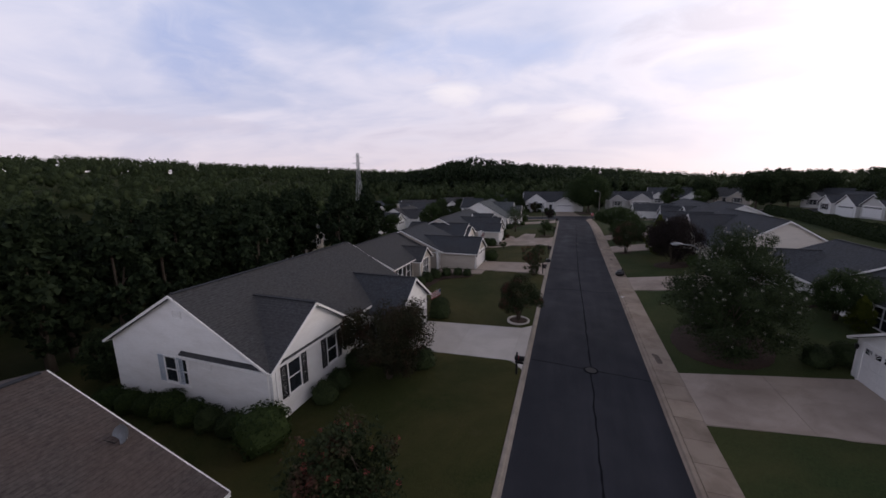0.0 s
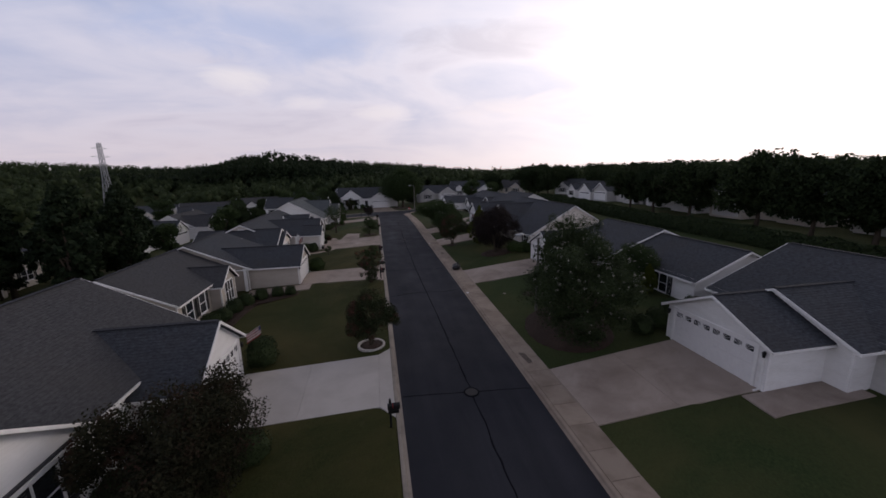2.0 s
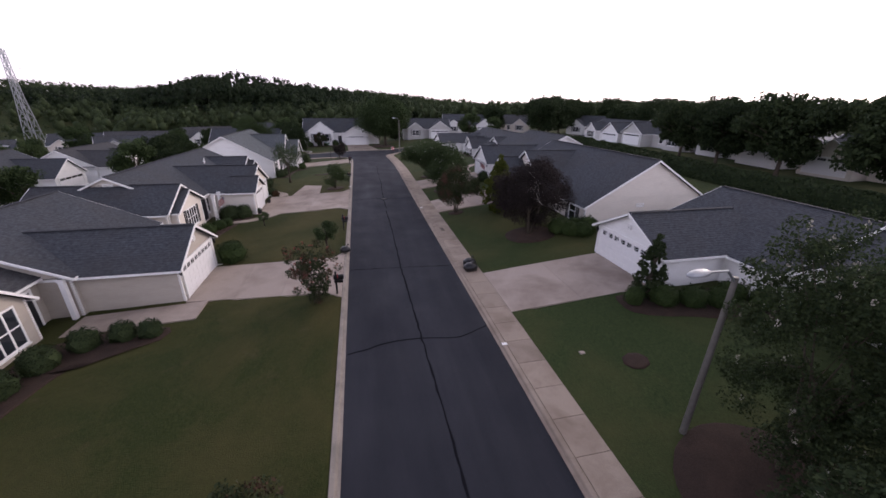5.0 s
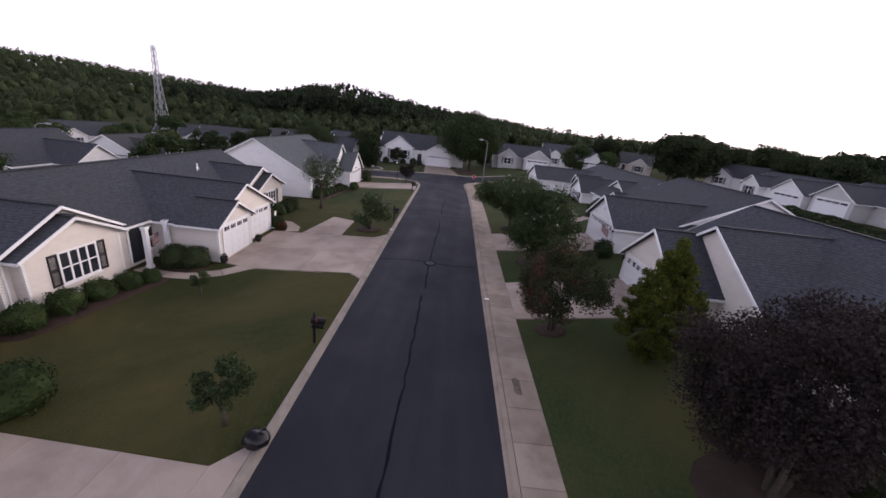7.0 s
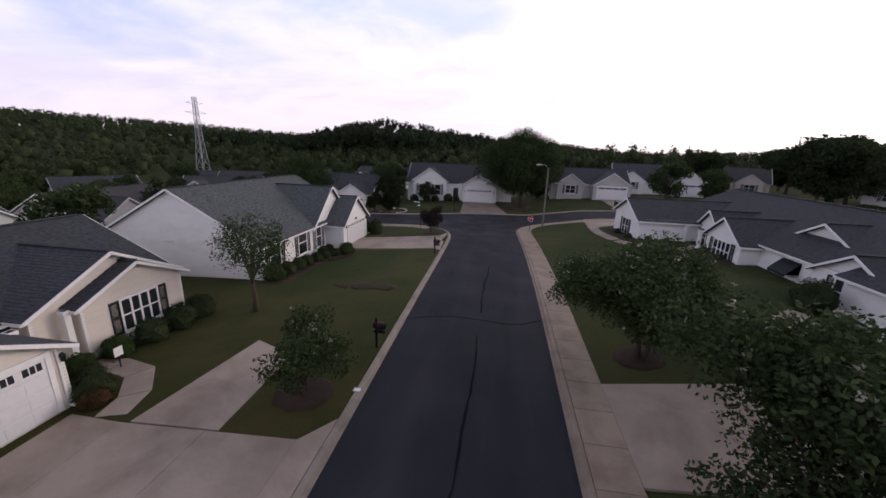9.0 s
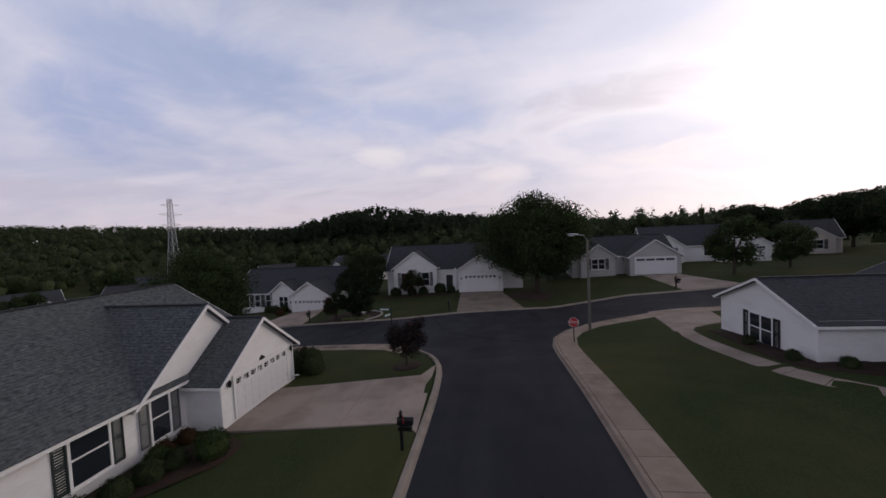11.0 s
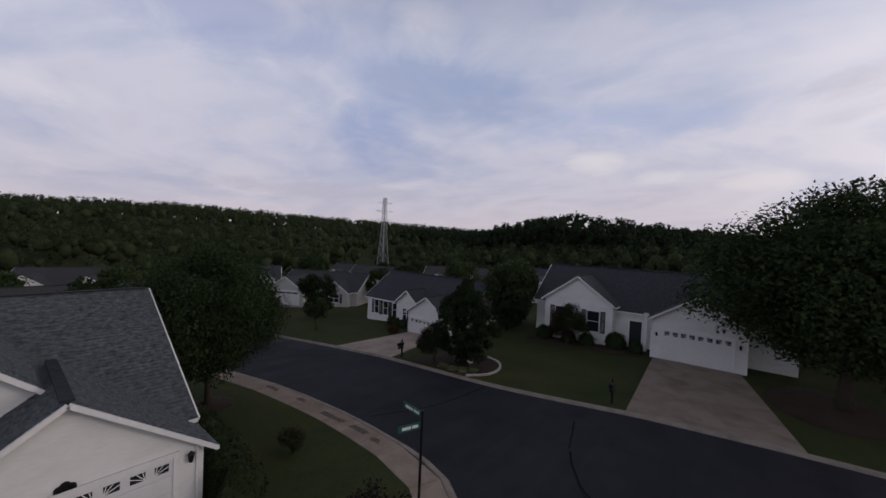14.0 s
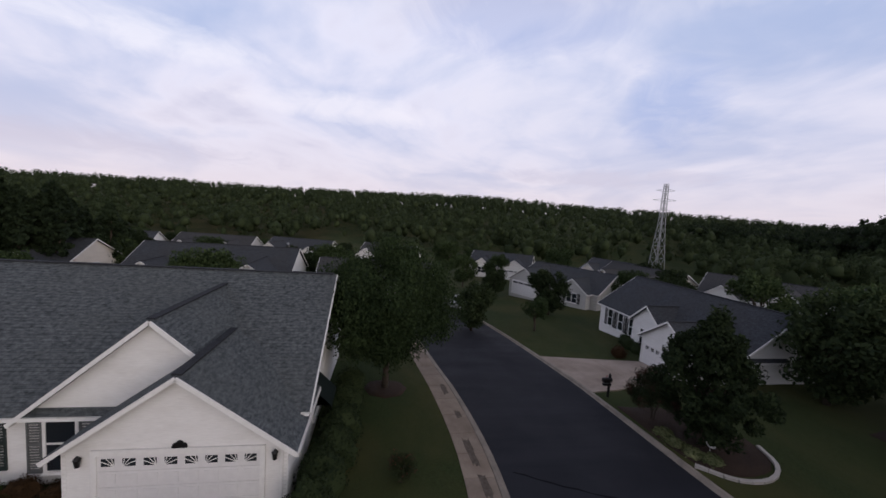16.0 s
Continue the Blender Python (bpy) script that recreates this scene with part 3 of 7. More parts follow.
def strip(name, line, profile, material, label, z_of=None):
    """Sweeps a profile of (outward, height) along a line whose outside is on its left."""
    bm = bmesh.new()
    L = np.asarray(line)
    t = np.gradient(L, axis=0)
    t /= np.hypot(t[:, 0], t[:, 1])[:, None]
    nrm = np.stack([-t[:, 1], t[:, 0]], -1)
    rings = []
    for p, n_ in zip(L, nrm):
        z = float(road_level(*p))
        rings.append([bm.verts.new((p[0] + n_[0] * o, p[1] + n_[1] * o, z + h)) for o, h in profile])
    for a, b in zip(rings, rings[1:]):
        for k in range(len(profile) - 1):
            bm.faces.new((a[k], a[k + 1], b[k + 1], b[k]))
    bmesh.ops.recalc_face_normals(bm, faces=bm.faces)
    return tagged(part(name, bm, material), label, "kerb", kind="structure")


KERB = [(-0.02, -0.3), (-0.02, 0.004), (0.08, 0.02), (0.13, 0.10), (0.16, 0.115), (0.29, 0.118), (0.31, 0.10), (0.31, -0.3)]
strip("kerb_west", LINE_L, KERB, M_KERB, "low rolled concrete kerb and gutter beside the lawns")
strip("kerb_north", LINE_F, KERB, M_KERB, "low rolled concrete kerb along the cross street")
strip("kerb_east", LINE_R, KERB, M_WALK, "low rolled concrete kerb beside the sidewalk")


def slab_mesh(name, pts, z_top, thick, mat, gap=0.008):
    """A four-cornered paving slab with worn edges; pts counter-clockwise as (x, y)."""
    c = np.mean(pts, 0)
    bm = bmesh.new()
    P = [np.array(p) + (c - p) / (np.hypot(*(c - p)) + 1e-9) * gap for p in pts]
    low = [bm.verts.new((p[0], p[1], z_top(*p) - thick)) for p in P]
    mid = [bm.verts.new((p[0], p[1], z_top(*p) - 0.012)) for p in P]
    Q = [p + (c - p) / (np.hypot(*(c - p)) + 1e-9) * 0.02 for p in P]
    top = [bm.verts.new((q[0], q[1], z_top(*q))) for q in Q]
    bm.faces.new(top)
    k = len(pts)
    for a, b in ((low, mid), (mid, top)):
        for i in range(k):
            bm.faces.new((a[i], a[(i + 1) % k], b[(i + 1) % k], b[i]))
    return bm


def paved(name, label, category, quads, mat, lift=0.115):
    """A paving of four-cornered slabs, each a piece of its own."""
    c = np.mean([p for q in quads for p in q], 0)
    root = thing(name, c[0], c[1], float(road_level(*c)), label, category, kind="structure")
    for q in quads:
        bm = slab_mesh("slab", q, lambda x, y: float(road_level(x, y)) + lift, 0.14, mat)
        bmesh.ops.recalc_face_normals(bm, faces=bm.faces)
        part("slab", bm, mat, root)
    return root


def split_quad(a, b, c, d, nu, nv):
    """Splits the four-sided patch a b c d into nu by nv slabs."""
    a, b, c, d = (np.array(p, float) for p in (a, b, c, d))

    def at(u, v):
        return (a * (1 - u) + b * u) * (1 - v) + (d * (1 - u) + c * u) * v
    return [[at(i / nu, j / nv), at((i + 1) / nu, j / nv), at((i + 1) / nu, (j + 1) / nv), at(i / nu, (j + 1) / nv)] for i in range(nu) for j in range(nv)]


def sidewalk(name, line, inner, outer, label, step=1.5, lift=0.12):
    L = smooth_line(line, step)
    t = np.gradient(L, axis=0)
    t /= np.hypot(t[:, 0], t[:, 1])[:, None]
    nrm = np.stack([-t[:, 1], t[:, 0]], -1)
    quads = []
    for i in range(len(L) - 1):
        quads.append([L[i] + nrm[i] * inner, L[i] + nrm[i] * outer, L[i + 1] + nrm[i + 1] * outer, L[i + 1] + nrm[i + 1] * inner][::-1])
    return paved(name, label, "sidewalk", quads, M_WALK, lift)


sidewalk("sidewalk_east", [p for p in KERB_R if p[0] < 95 and p[1] < 135][:-1] + [(3.45, -32)], 0.32, 1.6, "weathered brownish concrete sidewalk in square slabs beside the kerb")
sidewalk("sidewalk_corner", [(-6.3, 79.2), (-8.2, 80.6), (-11, 81.4), (-17, 81.7), (-27, 80.9), (-45, 79.4)], 0.32, 1.5, "stained pale concrete sidewalk along the cross street")


# ---- houses ----
FACES = {"+x": (Vector((1, 0, 0)), Vector((0, 1, 0))), "-x": (Vector((-1, 0, 0)), Vector((0, -1, 0))), "+y": (Vector((0, 1, 0)), Vector((-1, 0, 0))), "-y": (Vector((0, -1, 0)), Vector((1, 0, 0)))}


def facing(n, plane, centre, z):
    """The frame of a spot on a wall: x along the wall, y up, z outward."""
    nn, uu = FACES[n]
    o = Vector((plane, centre, z)) if n[1] == "x" else Vector((centre, plane, z))
    return Matrix(((uu.x, 0, nn.x, o.x), (uu.y, 0, nn.y, o.y), (0, 1, 0, o.z), (0, 0, 0, 1)))


def clapboard(bm, n, plane, lo, hi, z0, z1, zr, course=0.127, boards=None):
    """Overlapping boards on a wall from lo to hi along it, with a gable up to zr if zr > z1."""
    nn, uu = FACES[n]
    mid, half = (lo + hi) / 2, (hi - lo) / 2

    def spot(s, z, out):
        nonlocal bm
        p = (Vector((plane, s, z)) if n[1] == "x" else Vector((s, plane, z))) + nn * out
        return bm.verts.new(p)

    def width(z):
        return half if z <= z1 or zr <= z1 else half * max(0.0, (zr - z) / (zr - z1))
    top = max(z1, zr)
    k = int(math.ceil((top - z0) / course))
    for i in range(k):
        a, b = z0 + i * course, min(z0 + (i + 1) * course, top)
        wa, wb = width(a), width(b)
        if wa < 0.02:
            break
        if boards is not None:
            bm = bmesh.new()
            boards.append(bm)
        p = [spot(mid - wa, a, 0.034), spot(mid + wa, a, 0.034), spot(mid + wb, b, 0.0), spot(mid - wb, b, 0.0)]
        bm.faces.new(p if (uu.x + uu.y) > 0 else p[::-1])
        q = [spot(mid - wa, a, 0.0), spot(mid + wa, a, 0.0)]
        bm.faces.new([q[0], q[1], p[1], p[0]] if (uu.x + uu.y) > 0 else [p[0], p[1], q[1], q[0]])


def roof_plane(bm, r0, r1, e0, e1, course=0.16, thick=0.11, lip=0.014):
    """One sloping roof side in shingle courses, from its eave e0 e1 up to its ridge r0 r1."""
    r0, r1, e0, e1 = (Vector(p) for p in (r0, r1, e0, e1))
    nrm = (e1 - e0).cross(r0 - e0).normalized()
    if nrm.z < 0:
        nrm = -nrm
    k = max(2, int((r0 - e0).length / course))
    for i in range(k):
        a0, a1, b0, b1 = e0.lerp(r0, i / k), e1.lerp(r1, i / k), e0.lerp(r0, (i + 1) / k), e1.lerp(r1, (i + 1) / k)
        quad(bm, a0 + nrm * lip, a1 + nrm * lip, b1, b0)
        quad(bm, a0, a1, a1 + nrm * lip, a0 + nrm * lip)
    d = nrm * -thick
    quad(bm, e0 + d, r0 + d, r1 + d, e1 + d)
    for a, b in ((e0, e1), (r0, e0), (e1, r1)):
        quad(bm, a, b, b + d, a + d)


def gable_block(house, x0, x1, y0, y1, zb, ze, zr, axis, wall_mat, roof_mat, over=0.32, rake=0.28, open_ends="", trim=True, boards=True, ridge=True, single=""):
    """Walls and pitched roof of one wing; axis is the ridge's direction. open_ends: faces that stand inside another wing."""
    bm = bmesh.new()
    gx, gy = axis == "x", axis == "y"
    loose = []
    for n, plane, lo, hi, gab in (("+x", x1, y0, y1, gx), ("-x", x0, y0, y1, gx), ("+y", y1, x0, x1, gy), ("-y", y0, x0, x1, gy)):
        if n in open_ends:
            continue
        clapboard(bm, n, plane, lo, hi, zb, ze, zr - 0.12 if gab else ze, 0.127 if boards else 0.24, loose if n == single else None)
    # solid body of the walls
    i = 0.01
    if gx:
        prof = [(y0 + i, zb - 1.2), (y1 - i, zb - 1.2), (y1 - i, ze), ((y0 + y1) / 2, zr - 0.14), (y0 + i, ze)]
        ends = [[bm.verts.new((x, a, b)) for a, b in prof] for x in (x0 + i, x1 - i)]
    else:
        prof = [(x0 + i, zb - 1.2), (x1 - i, zb - 1.2), (x1 - i, ze), ((x0 + x1) / 2, zr - 0.14), (x0 + i, ze)]
        ends = [[bm.verts.new((a, y, b)) for a, b in prof] for y in (y0 + i, y1 - i)]
    for k in range(5):
        bm.faces.new((ends[0][k], ends[0][(k + 1) % 5], ends[1][(k + 1) % 5], ends[1][k]))
    bm.faces.new(ends[0])
    bm.faces.new(ends[1][::-1])
    wall = part("wall", bm, wall_mat, house)
    for b in loose:
        part("siding_board", b, wall_mat, wall)
    # roof
    half = ((y1 - y0) if gx else (x1 - x0)) / 2
    slope = (zr - ze) / half
    eo = ze - slope * over
    bm = bmesh.new()
    f = FACES
    rk0 = rake if ("-x" if gx else "-y") not in open_ends else 0
    rk1 = rake if ("+x" if gx else "+y") not in open_ends else 0
    if gx:
        ym = (y0 + y1) / 2
        A, B = (x0 - rk0, ym, zr), (x1 + rk1, ym, zr)
        lows = [((x0 - rk0, y0 - over, eo), (x1 + rk1, y0 - over, eo)), ((x0 - rk0, y1 + over, eo), (x1 + rk1, y1 + over, eo))]
    else:
        xm = (x0 + x1) / 2
        A, B = (xm, y0 - rk0, zr), (xm, y1 + rk1, zr)
        lows = [((x0 - over, y0 - rk0, eo), (x0 - over, y1 + rk1, eo)), ((x1 + over, y0 - rk0, eo), (x1 + over, y1 + rk1, eo))]
    for C, D in lows:
        roof_plane(bm, A, B, C, D)
    bmesh.ops.recalc_face_normals(bm, faces=bm.faces)
    roof = part("roof", bm, roof_mat, house)
    if ridge:
        bm = bmesh.new()
        beam(bm, Vector(A).lerp(Vector(B), 0.01) + Vector((0, 0, 0.012)), Vector(B).lerp(Vector(A), 0.01) + Vector((0, 0, 0.012)), 0.26, 0.05)
        part("ridge_cap", bm, M_RIDGE, roof)
    if trim:
        down = Vector((0, 0, -0.10))
        for C, D in lows:
            bm = bmesh.new()
            beam(bm, Vector(C) + down * 1.0, Vector(D) + down * 1.0, 0.10, 0.11)
            part("gutter", bm, M_TRIM, house)
            for top, low, face in ((A, C, "-x" if gx else "-y"), (B, D, "+x" if gx else "+y")):
                if face in open_ends:
                    continue
                bm = bmesh.new()
                beam(bm, Vector(top) + down * 0.8, Vector(low) + down * 0.8, 0.05, 0.125)
                out = FACES[face][0] * 0.03
                for v in bm.verts:
                    v.co += out
                part("rake_board", bm, M_TRIM, house)
        if boards:
            for cx, sx in ((x0, -1), (x1, 1)):
                for cy, sy in ((y0, -1), (y1, 1)):
                    if (("+x" if sx > 0 else "-x") in open_ends) or (("+y" if sy > 0 else "-y") in open_ends):
                        continue
                    bm = bmesh.new()
                    box(bm, cx - 0.09 * (sx > 0) - 0.024 * (sx < 0), cx + 0.024 * (sx > 0) + 0.09 * (sx < 0), cy - 0.09 * (sy > 0) - 0.024 * (sy < 0), cy + 0.024 * (sy > 0) + 0.09 * (sy < 0), zb, ze - 0.05)
                    part("corner_board", bm, M_TRIM, house)
    return roof


def rect_ring(bm, x0, x1, y0, y1, w, z0, z1, m):
    """A joined rectangular frame round an opening."""
    loops = []
    for z in (z0, z1):
        for g in (w, 0.0):
            loops.append([bm.verts.new(m @ Vector(p)) for p in ((x0 - g, y0 - g, z), (x1 + g, y0 - g, z), (x1 + g, y1 + g, z), (x0 - g, y1 + g, z))])
    bo, bi, fo, fi = loops
    for k in range(4):
        j = (k + 1) % 4
        bm.faces.new((fo[k], fo[j], fi[j], fi[k]))
        bm.faces.new((bo[j], bo[k], bi[k], bi[j]))
        bm.faces.new((bo[k], bo[j], fo[j], fo[k]))
        bm.faces.new((bi[j], bi[k], fi[k], fi[j]))
    bmesh.ops.recalc_face_normals(bm, faces=bm.faces)


def window(house, n, plane, centre, z0, w, h, lights=1, shutters=None, arch=False, name="window", bars=False):
    """A sash window: frame, sill, panes with bars, and a pair of louvred shutters."""
    m = facing(n, plane, centre, z0)
    bm = bmesh.new()
    rect_ring(bm, -w / 2, w / 2, 0, h, 0.09, -0.02, 0.055, m)
    win = part(name, bm, M_TRIM, house)
    for i in range(1, lights):
        x = -w / 2 + w * i / lights
        bm = bmesh.new()
        box(bm, x - 0.045, x + 0.045, 0, h, -0.02, 0.05, m)
        part("mullion", bm, M_TRIM, win)
    bm = bmesh.new()
    box(bm, -w / 2 - 0.13, w / 2 + 0.13, -0.14, -0.09, -0.02, 0.1, m)
    part("sill", bm, M_TRIM, win)
    for i in range(lights):
        a, b = -w / 2 + w * i / lights + (0.045 if i else 0), -w / 2 + w * (i + 1) / lights - (0.045 if i < lights - 1 else 0)
        bm = bmesh.new()
        box(bm, a, b, 0, h, 0.0, 0.024, m)
        part("pane", bm, M_GLASS, win)
        bm = bmesh.new()
        box(bm, a, b, h / 2 - 0.03, h / 2 + 0.03, 0.0, 0.042, m)
        if bars:
            for s in (1, 2):
                x = a + (b - a) * s / 3
                box(bm, x - 0.011, x + 0.011, 0, h, 0.0, 0.034, m)
        part("glazing_bar", bm, M_TRIM, win)
    if shutters:
        for s in (-1, 1):
            bm = bmesh.new()
            c = s * (w / 2 + 0.09 + 0.22)
            box(bm, c - 0.2, c - 0.15, -0.06, h + 0.06, 0.0, 0.06, m)
            box(bm, c + 0.15, c + 0.2, -0.06, h + 0.06, 0.0, 0.06, m)
            for q in (-0.06, h / 2 - 0.04, h - 0.02):
                box(bm, c - 0.15, c + 0.15, q, q + 0.08, 0.0, 0.058, m)
            k = int(h / 0.09)
            for j in range(k):
                y = h * (j + 0.5) / k
                box(bm, c - 0.15, c + 0.15, y - 0.03, y + 0.022, 0.0, 0.04, m)
            part("shutter", bm, shutters, win, "dark louvred shutter")
    return win


def garage_door(house, n, plane, centre, z0, w=4.88, h=2.13, lites=8, fan=True, lamps=True):
    """A sectional door with raised panels and a top row of small fan lights, in a white frame."""
    m = facing(n, plane, centre, z0)
    bm = bmesh.new()
    for a, b, c, d in ((-w / 2 - 0.14, -w / 2, 0, h + 0.16), (w / 2, w / 2 + 0.14, 0, h + 0.16), (-w / 2, w / 2, h, h + 0.16)):
        box(bm, a, b, c, d, 0, 0.07, m)
    part("door_frame", bm, M_TRIM, house)
    door = None
    for i in range(4):
        bm = bmesh.new()
        a, b = h * i / 4 + 0.006, h * (i + 1) / 4 - 0.006
        box(bm, -w / 2, w / 2, a, b, 0, 0.028, m)
        k = lites
        for j in range(k):
            x0, x1 = -w / 2 + w * j / k + 0.07, -w / 2 + w * (j + 1) / k - 0.07
            if i < 3:
                box(bm, x0, x1, a + 0.08, b - 0.08, 0.028, 0.042, m)
        if door is None:
            door = part("garage_door", bm, M_DOOR, house, "white sectional garage door with small top lights")
        else:
            part("door_section", bm, M_DOOR, door)
    for j in range(lites):
        x0, x1 = -w / 2 + w * j / lites + 0.10, -w / 2 + w * (j + 1) / lites - 0.10
        a, b = h * 0.75 + 0.15, h - 0.10
        bm = bmesh.new()
        box(bm, x0, x1, a, b, 0.02, 0.036, m)
        pane = part("door_light", bm, M_GLASS, door)
        bm = bmesh.new()
        if fan:
            cx, left = (x0 + x1) / 2, j % 2 == 0
            px = x1 if left else x0
            for ang in (25, 50, 75):
                r = radians(ang)
                L_ = min((x1 - x0) / max(math.cos(r), 1e-3), (b - a) / math.sin(r))
                ex = px + (-1 if left else 1) * L_ * math.cos(r)
                p0, p1 = m @ Vector((px, a, 0.04)), m @ Vector((ex, a + L_ * math.sin(r), 0.04))
                beam(bm, p0, p1, 0.018, 0.012, FACES[n][0])
        else:
            for q in (0.33, 0.67):
                x = x0 + (x1 - x0) * q
                box(bm, x - 0.012, x + 0.012, a, b, 0.036, 0.046, m)
        part("muntin", bm, M_TRIM, pane)
    if lamps:
        for s in (-1, 1):
            bm = bmesh.new()
            mm = m @ Matrix.Translation((s * (w / 2 + 0.42), 1.75, 0.1))
            bmesh.ops.create_cone(bm, cap_ends=True, segments=8, radius1=0.055, radius2=0.085, depth=0.22, matrix=mm @ Matrix.Rotation(-math.pi / 2, 4, "X"))
            bmesh.ops.create_cone(bm, cap_ends=True, segments=8, radius1=0.1, radius2=0.02, depth=0.1, matrix=mm @ Matrix.Translation((0, 0.16, 0)) @ Matrix.Rotation(-math.pi / 2, 4, "X"))
            box(bm, -0.02, 0.02, -0.03, 0.03, -0.1, 0.0, mm)
            part("wall_lantern", bm, M_BLACK, house, "small black carriage lantern")
    return door


def louvre(house, n, plane, centre, z, w=0.5, h=0.25):
    m = facing(n, plane, centre, z)
    bm = bmesh.new()
    for a, b, c, d in ((-w / 2 - 0.05, w / 2 + 0.05, h, h + 0.05), (-w / 2 - 0.05, w / 2 + 0.05, -0.05, 0), (-w / 2 - 0.05, -w / 2, 0, h), (w / 2, w / 2 + 0.05, 0, h)):
        box(bm, a, b, c, d, 0, 0.04, m)
    for j in range(4):
        box(bm, -w / 2, w / 2, h * j / 4, h * j / 4 + h / 7, 0, 0.03, m)
    part("gable_vent", bm, M_TRIM, house)


def round_vent(house, n, plane, centre, z, r=0.2):
    m = facing(n, plane, centre, z)
    bm = bmesh.new()
    bmesh.ops.create_cone(bm, cap_ends=True, segments=20, radius1=r, radius2=r * 0.92, depth=0.05, matrix=m @ Matrix.Translation((0, 0, 0.03)))
    vent = part("round_vent", bm, M_TRIM, house)
    for k in (-2, -1, 0, 1, 2):
        bm = bmesh.new()
        w = math.sqrt(max(0.01, (r * 0.8) ** 2 - (k * r * 0.28) ** 2))
        box(bm, -w, w, k * r * 0.28 - 0.012, k * r * 0.28 + 0.012, 0.05, 0.066, m)
        part("vent_slat", bm, M_GREY, vent)


def post(house, x, y, z0, z1, r=0.11, square=True):
    bm = bmesh.new()
    box(bm, x - r, x + r, y - r, y + r, z0, z1)
    box(bm, x - r - 0.04, x + r + 0.04, y - r - 0.04, y + r + 0.04, z0, z0 + 0.18)
    box(bm, x - r - 0.04, x + r + 0.04, y - r - 0.04, y + r + 0.04, z1 - 0.14, z1)
    part("porch_post", bm, M_TRIM, house)


def front_door(house, n, plane, centre, z0, mat=None):
    m = facing(n, plane, centre, z0)
    bm = bmesh.new()
    for a, b, c, d in ((-0.6, -0.47, 0, 2.2), (0.47, 0.6, 0, 2.2), (-0.47, 0.47, 2.05, 2.2)):
        box(bm, a, b, c, d, 0, 0.06, m)
    part("door_frame", bm, M_TRIM, house)
    bm = bmesh.new()
    box(bm, -0.46, 0.46, 0.02, 2.04, 0, 0.035, m)
    for x in (-0.22, 0.22):
        for a, b in ((0.2, 0.85), (1.0, 1.85)):
            box(bm, x - 0.15, x + 0.15, a, b, 0.035, 0.05, m)
    d = part("front_door", bm, mat or M_SHUT, house)
    bm = bmesh.new()
    bmesh.ops.create_uvsphere(bm, u_segments=8, v_segments=6, radius=0.035, matrix=m @ Matrix.Translation((0.38, 1.0, 0.09)))
    part("handle", bm, M_STEEL, d)


def roof_pipe(house, x, y, z, r=0.05, h=0.35):
    bm = bmesh.new()
    tube(bm, [(x, y, z - 0.2), (x, y, z + h)], [r, r], 8)
    bmesh.ops.create_cone(bm, cap_ends=True, segments=10, radius1=r * 2.6, radius2=r, depth=0.12, matrix=Matrix.Translation((x, y, z + 0.03)))
    part("vent_pipe", bm, M_TRIM, house)


def house_root(x, y, z, label, group="houses along the street"):
    return thing("house", x, y, z, label, "house", group)


def wall_flag(house, x, y, z, drop=0.55, length=0.9, tilt=(0.75, 0.15, 0.45)):
    """A small striped flag on a slanted staff fixed to a wall."""
    d = Vector(tilt).normalized()
    a = Vector((x, y, z))
    bm = bmesh.new()
    tube(bm, [a, a + d * (length + 0.25)], [0.013, 0.011], 6)
    staff = part("flag_staff", bm, M_TRIM, house)
    side = Vector((0, 0, -1))
    for k in range(7):
        bm = bmesh.new()
        n = 6
        for i in range(n):
            p0, p1 = a + d * (0.25 + length * i / n), a + d * (0.25 + length * (i + 1) / n)
            w0, w1 = Vector((0, 0.05 * math.sin(i * 1.3), 0)), Vector((0, 0.05 * math.sin((i + 1) * 1.3), 0))
            t0, t1 = side * drop * k / 7, side * drop * (k + 1) / 7
            quad(bm, p0 + w0 + t0, p1 + w1 + t0, p1 + w1 + t1, p0 + w0 + t1)
        bmesh.ops.solidify(bm, geom=bm.faces[:], thickness=0.006)
        part("flag_stripe", bm, M_FLAG_R if k % 2 == 0 else M_FLAG_W, staff)
    bm = bmesh.new()
    p0, p1 = a + d * (0.25 + length * 0.62), a + d * (0.25 + length)
    for e in (-0.012, 0.012):
        o = Vector((0, e + 0.03, 0))
        quad(bm, p0 + o, p1 + o, p1 + o + side * drop * 0.5, p0 + o + side * drop * 0.5)
    part("flag_canton", bm, M_FLAG_B, staff)


M_FLAG_R, M_FLAG_W, M_FLAG_B = plain("flag_red", (0.30, 0.03, 0.035), 0.8), plain("flag_white", (0.62, 0.6, 0.57), 0.8), plain("flag_blue", (0.02, 0.03, 0.10), 0.8)


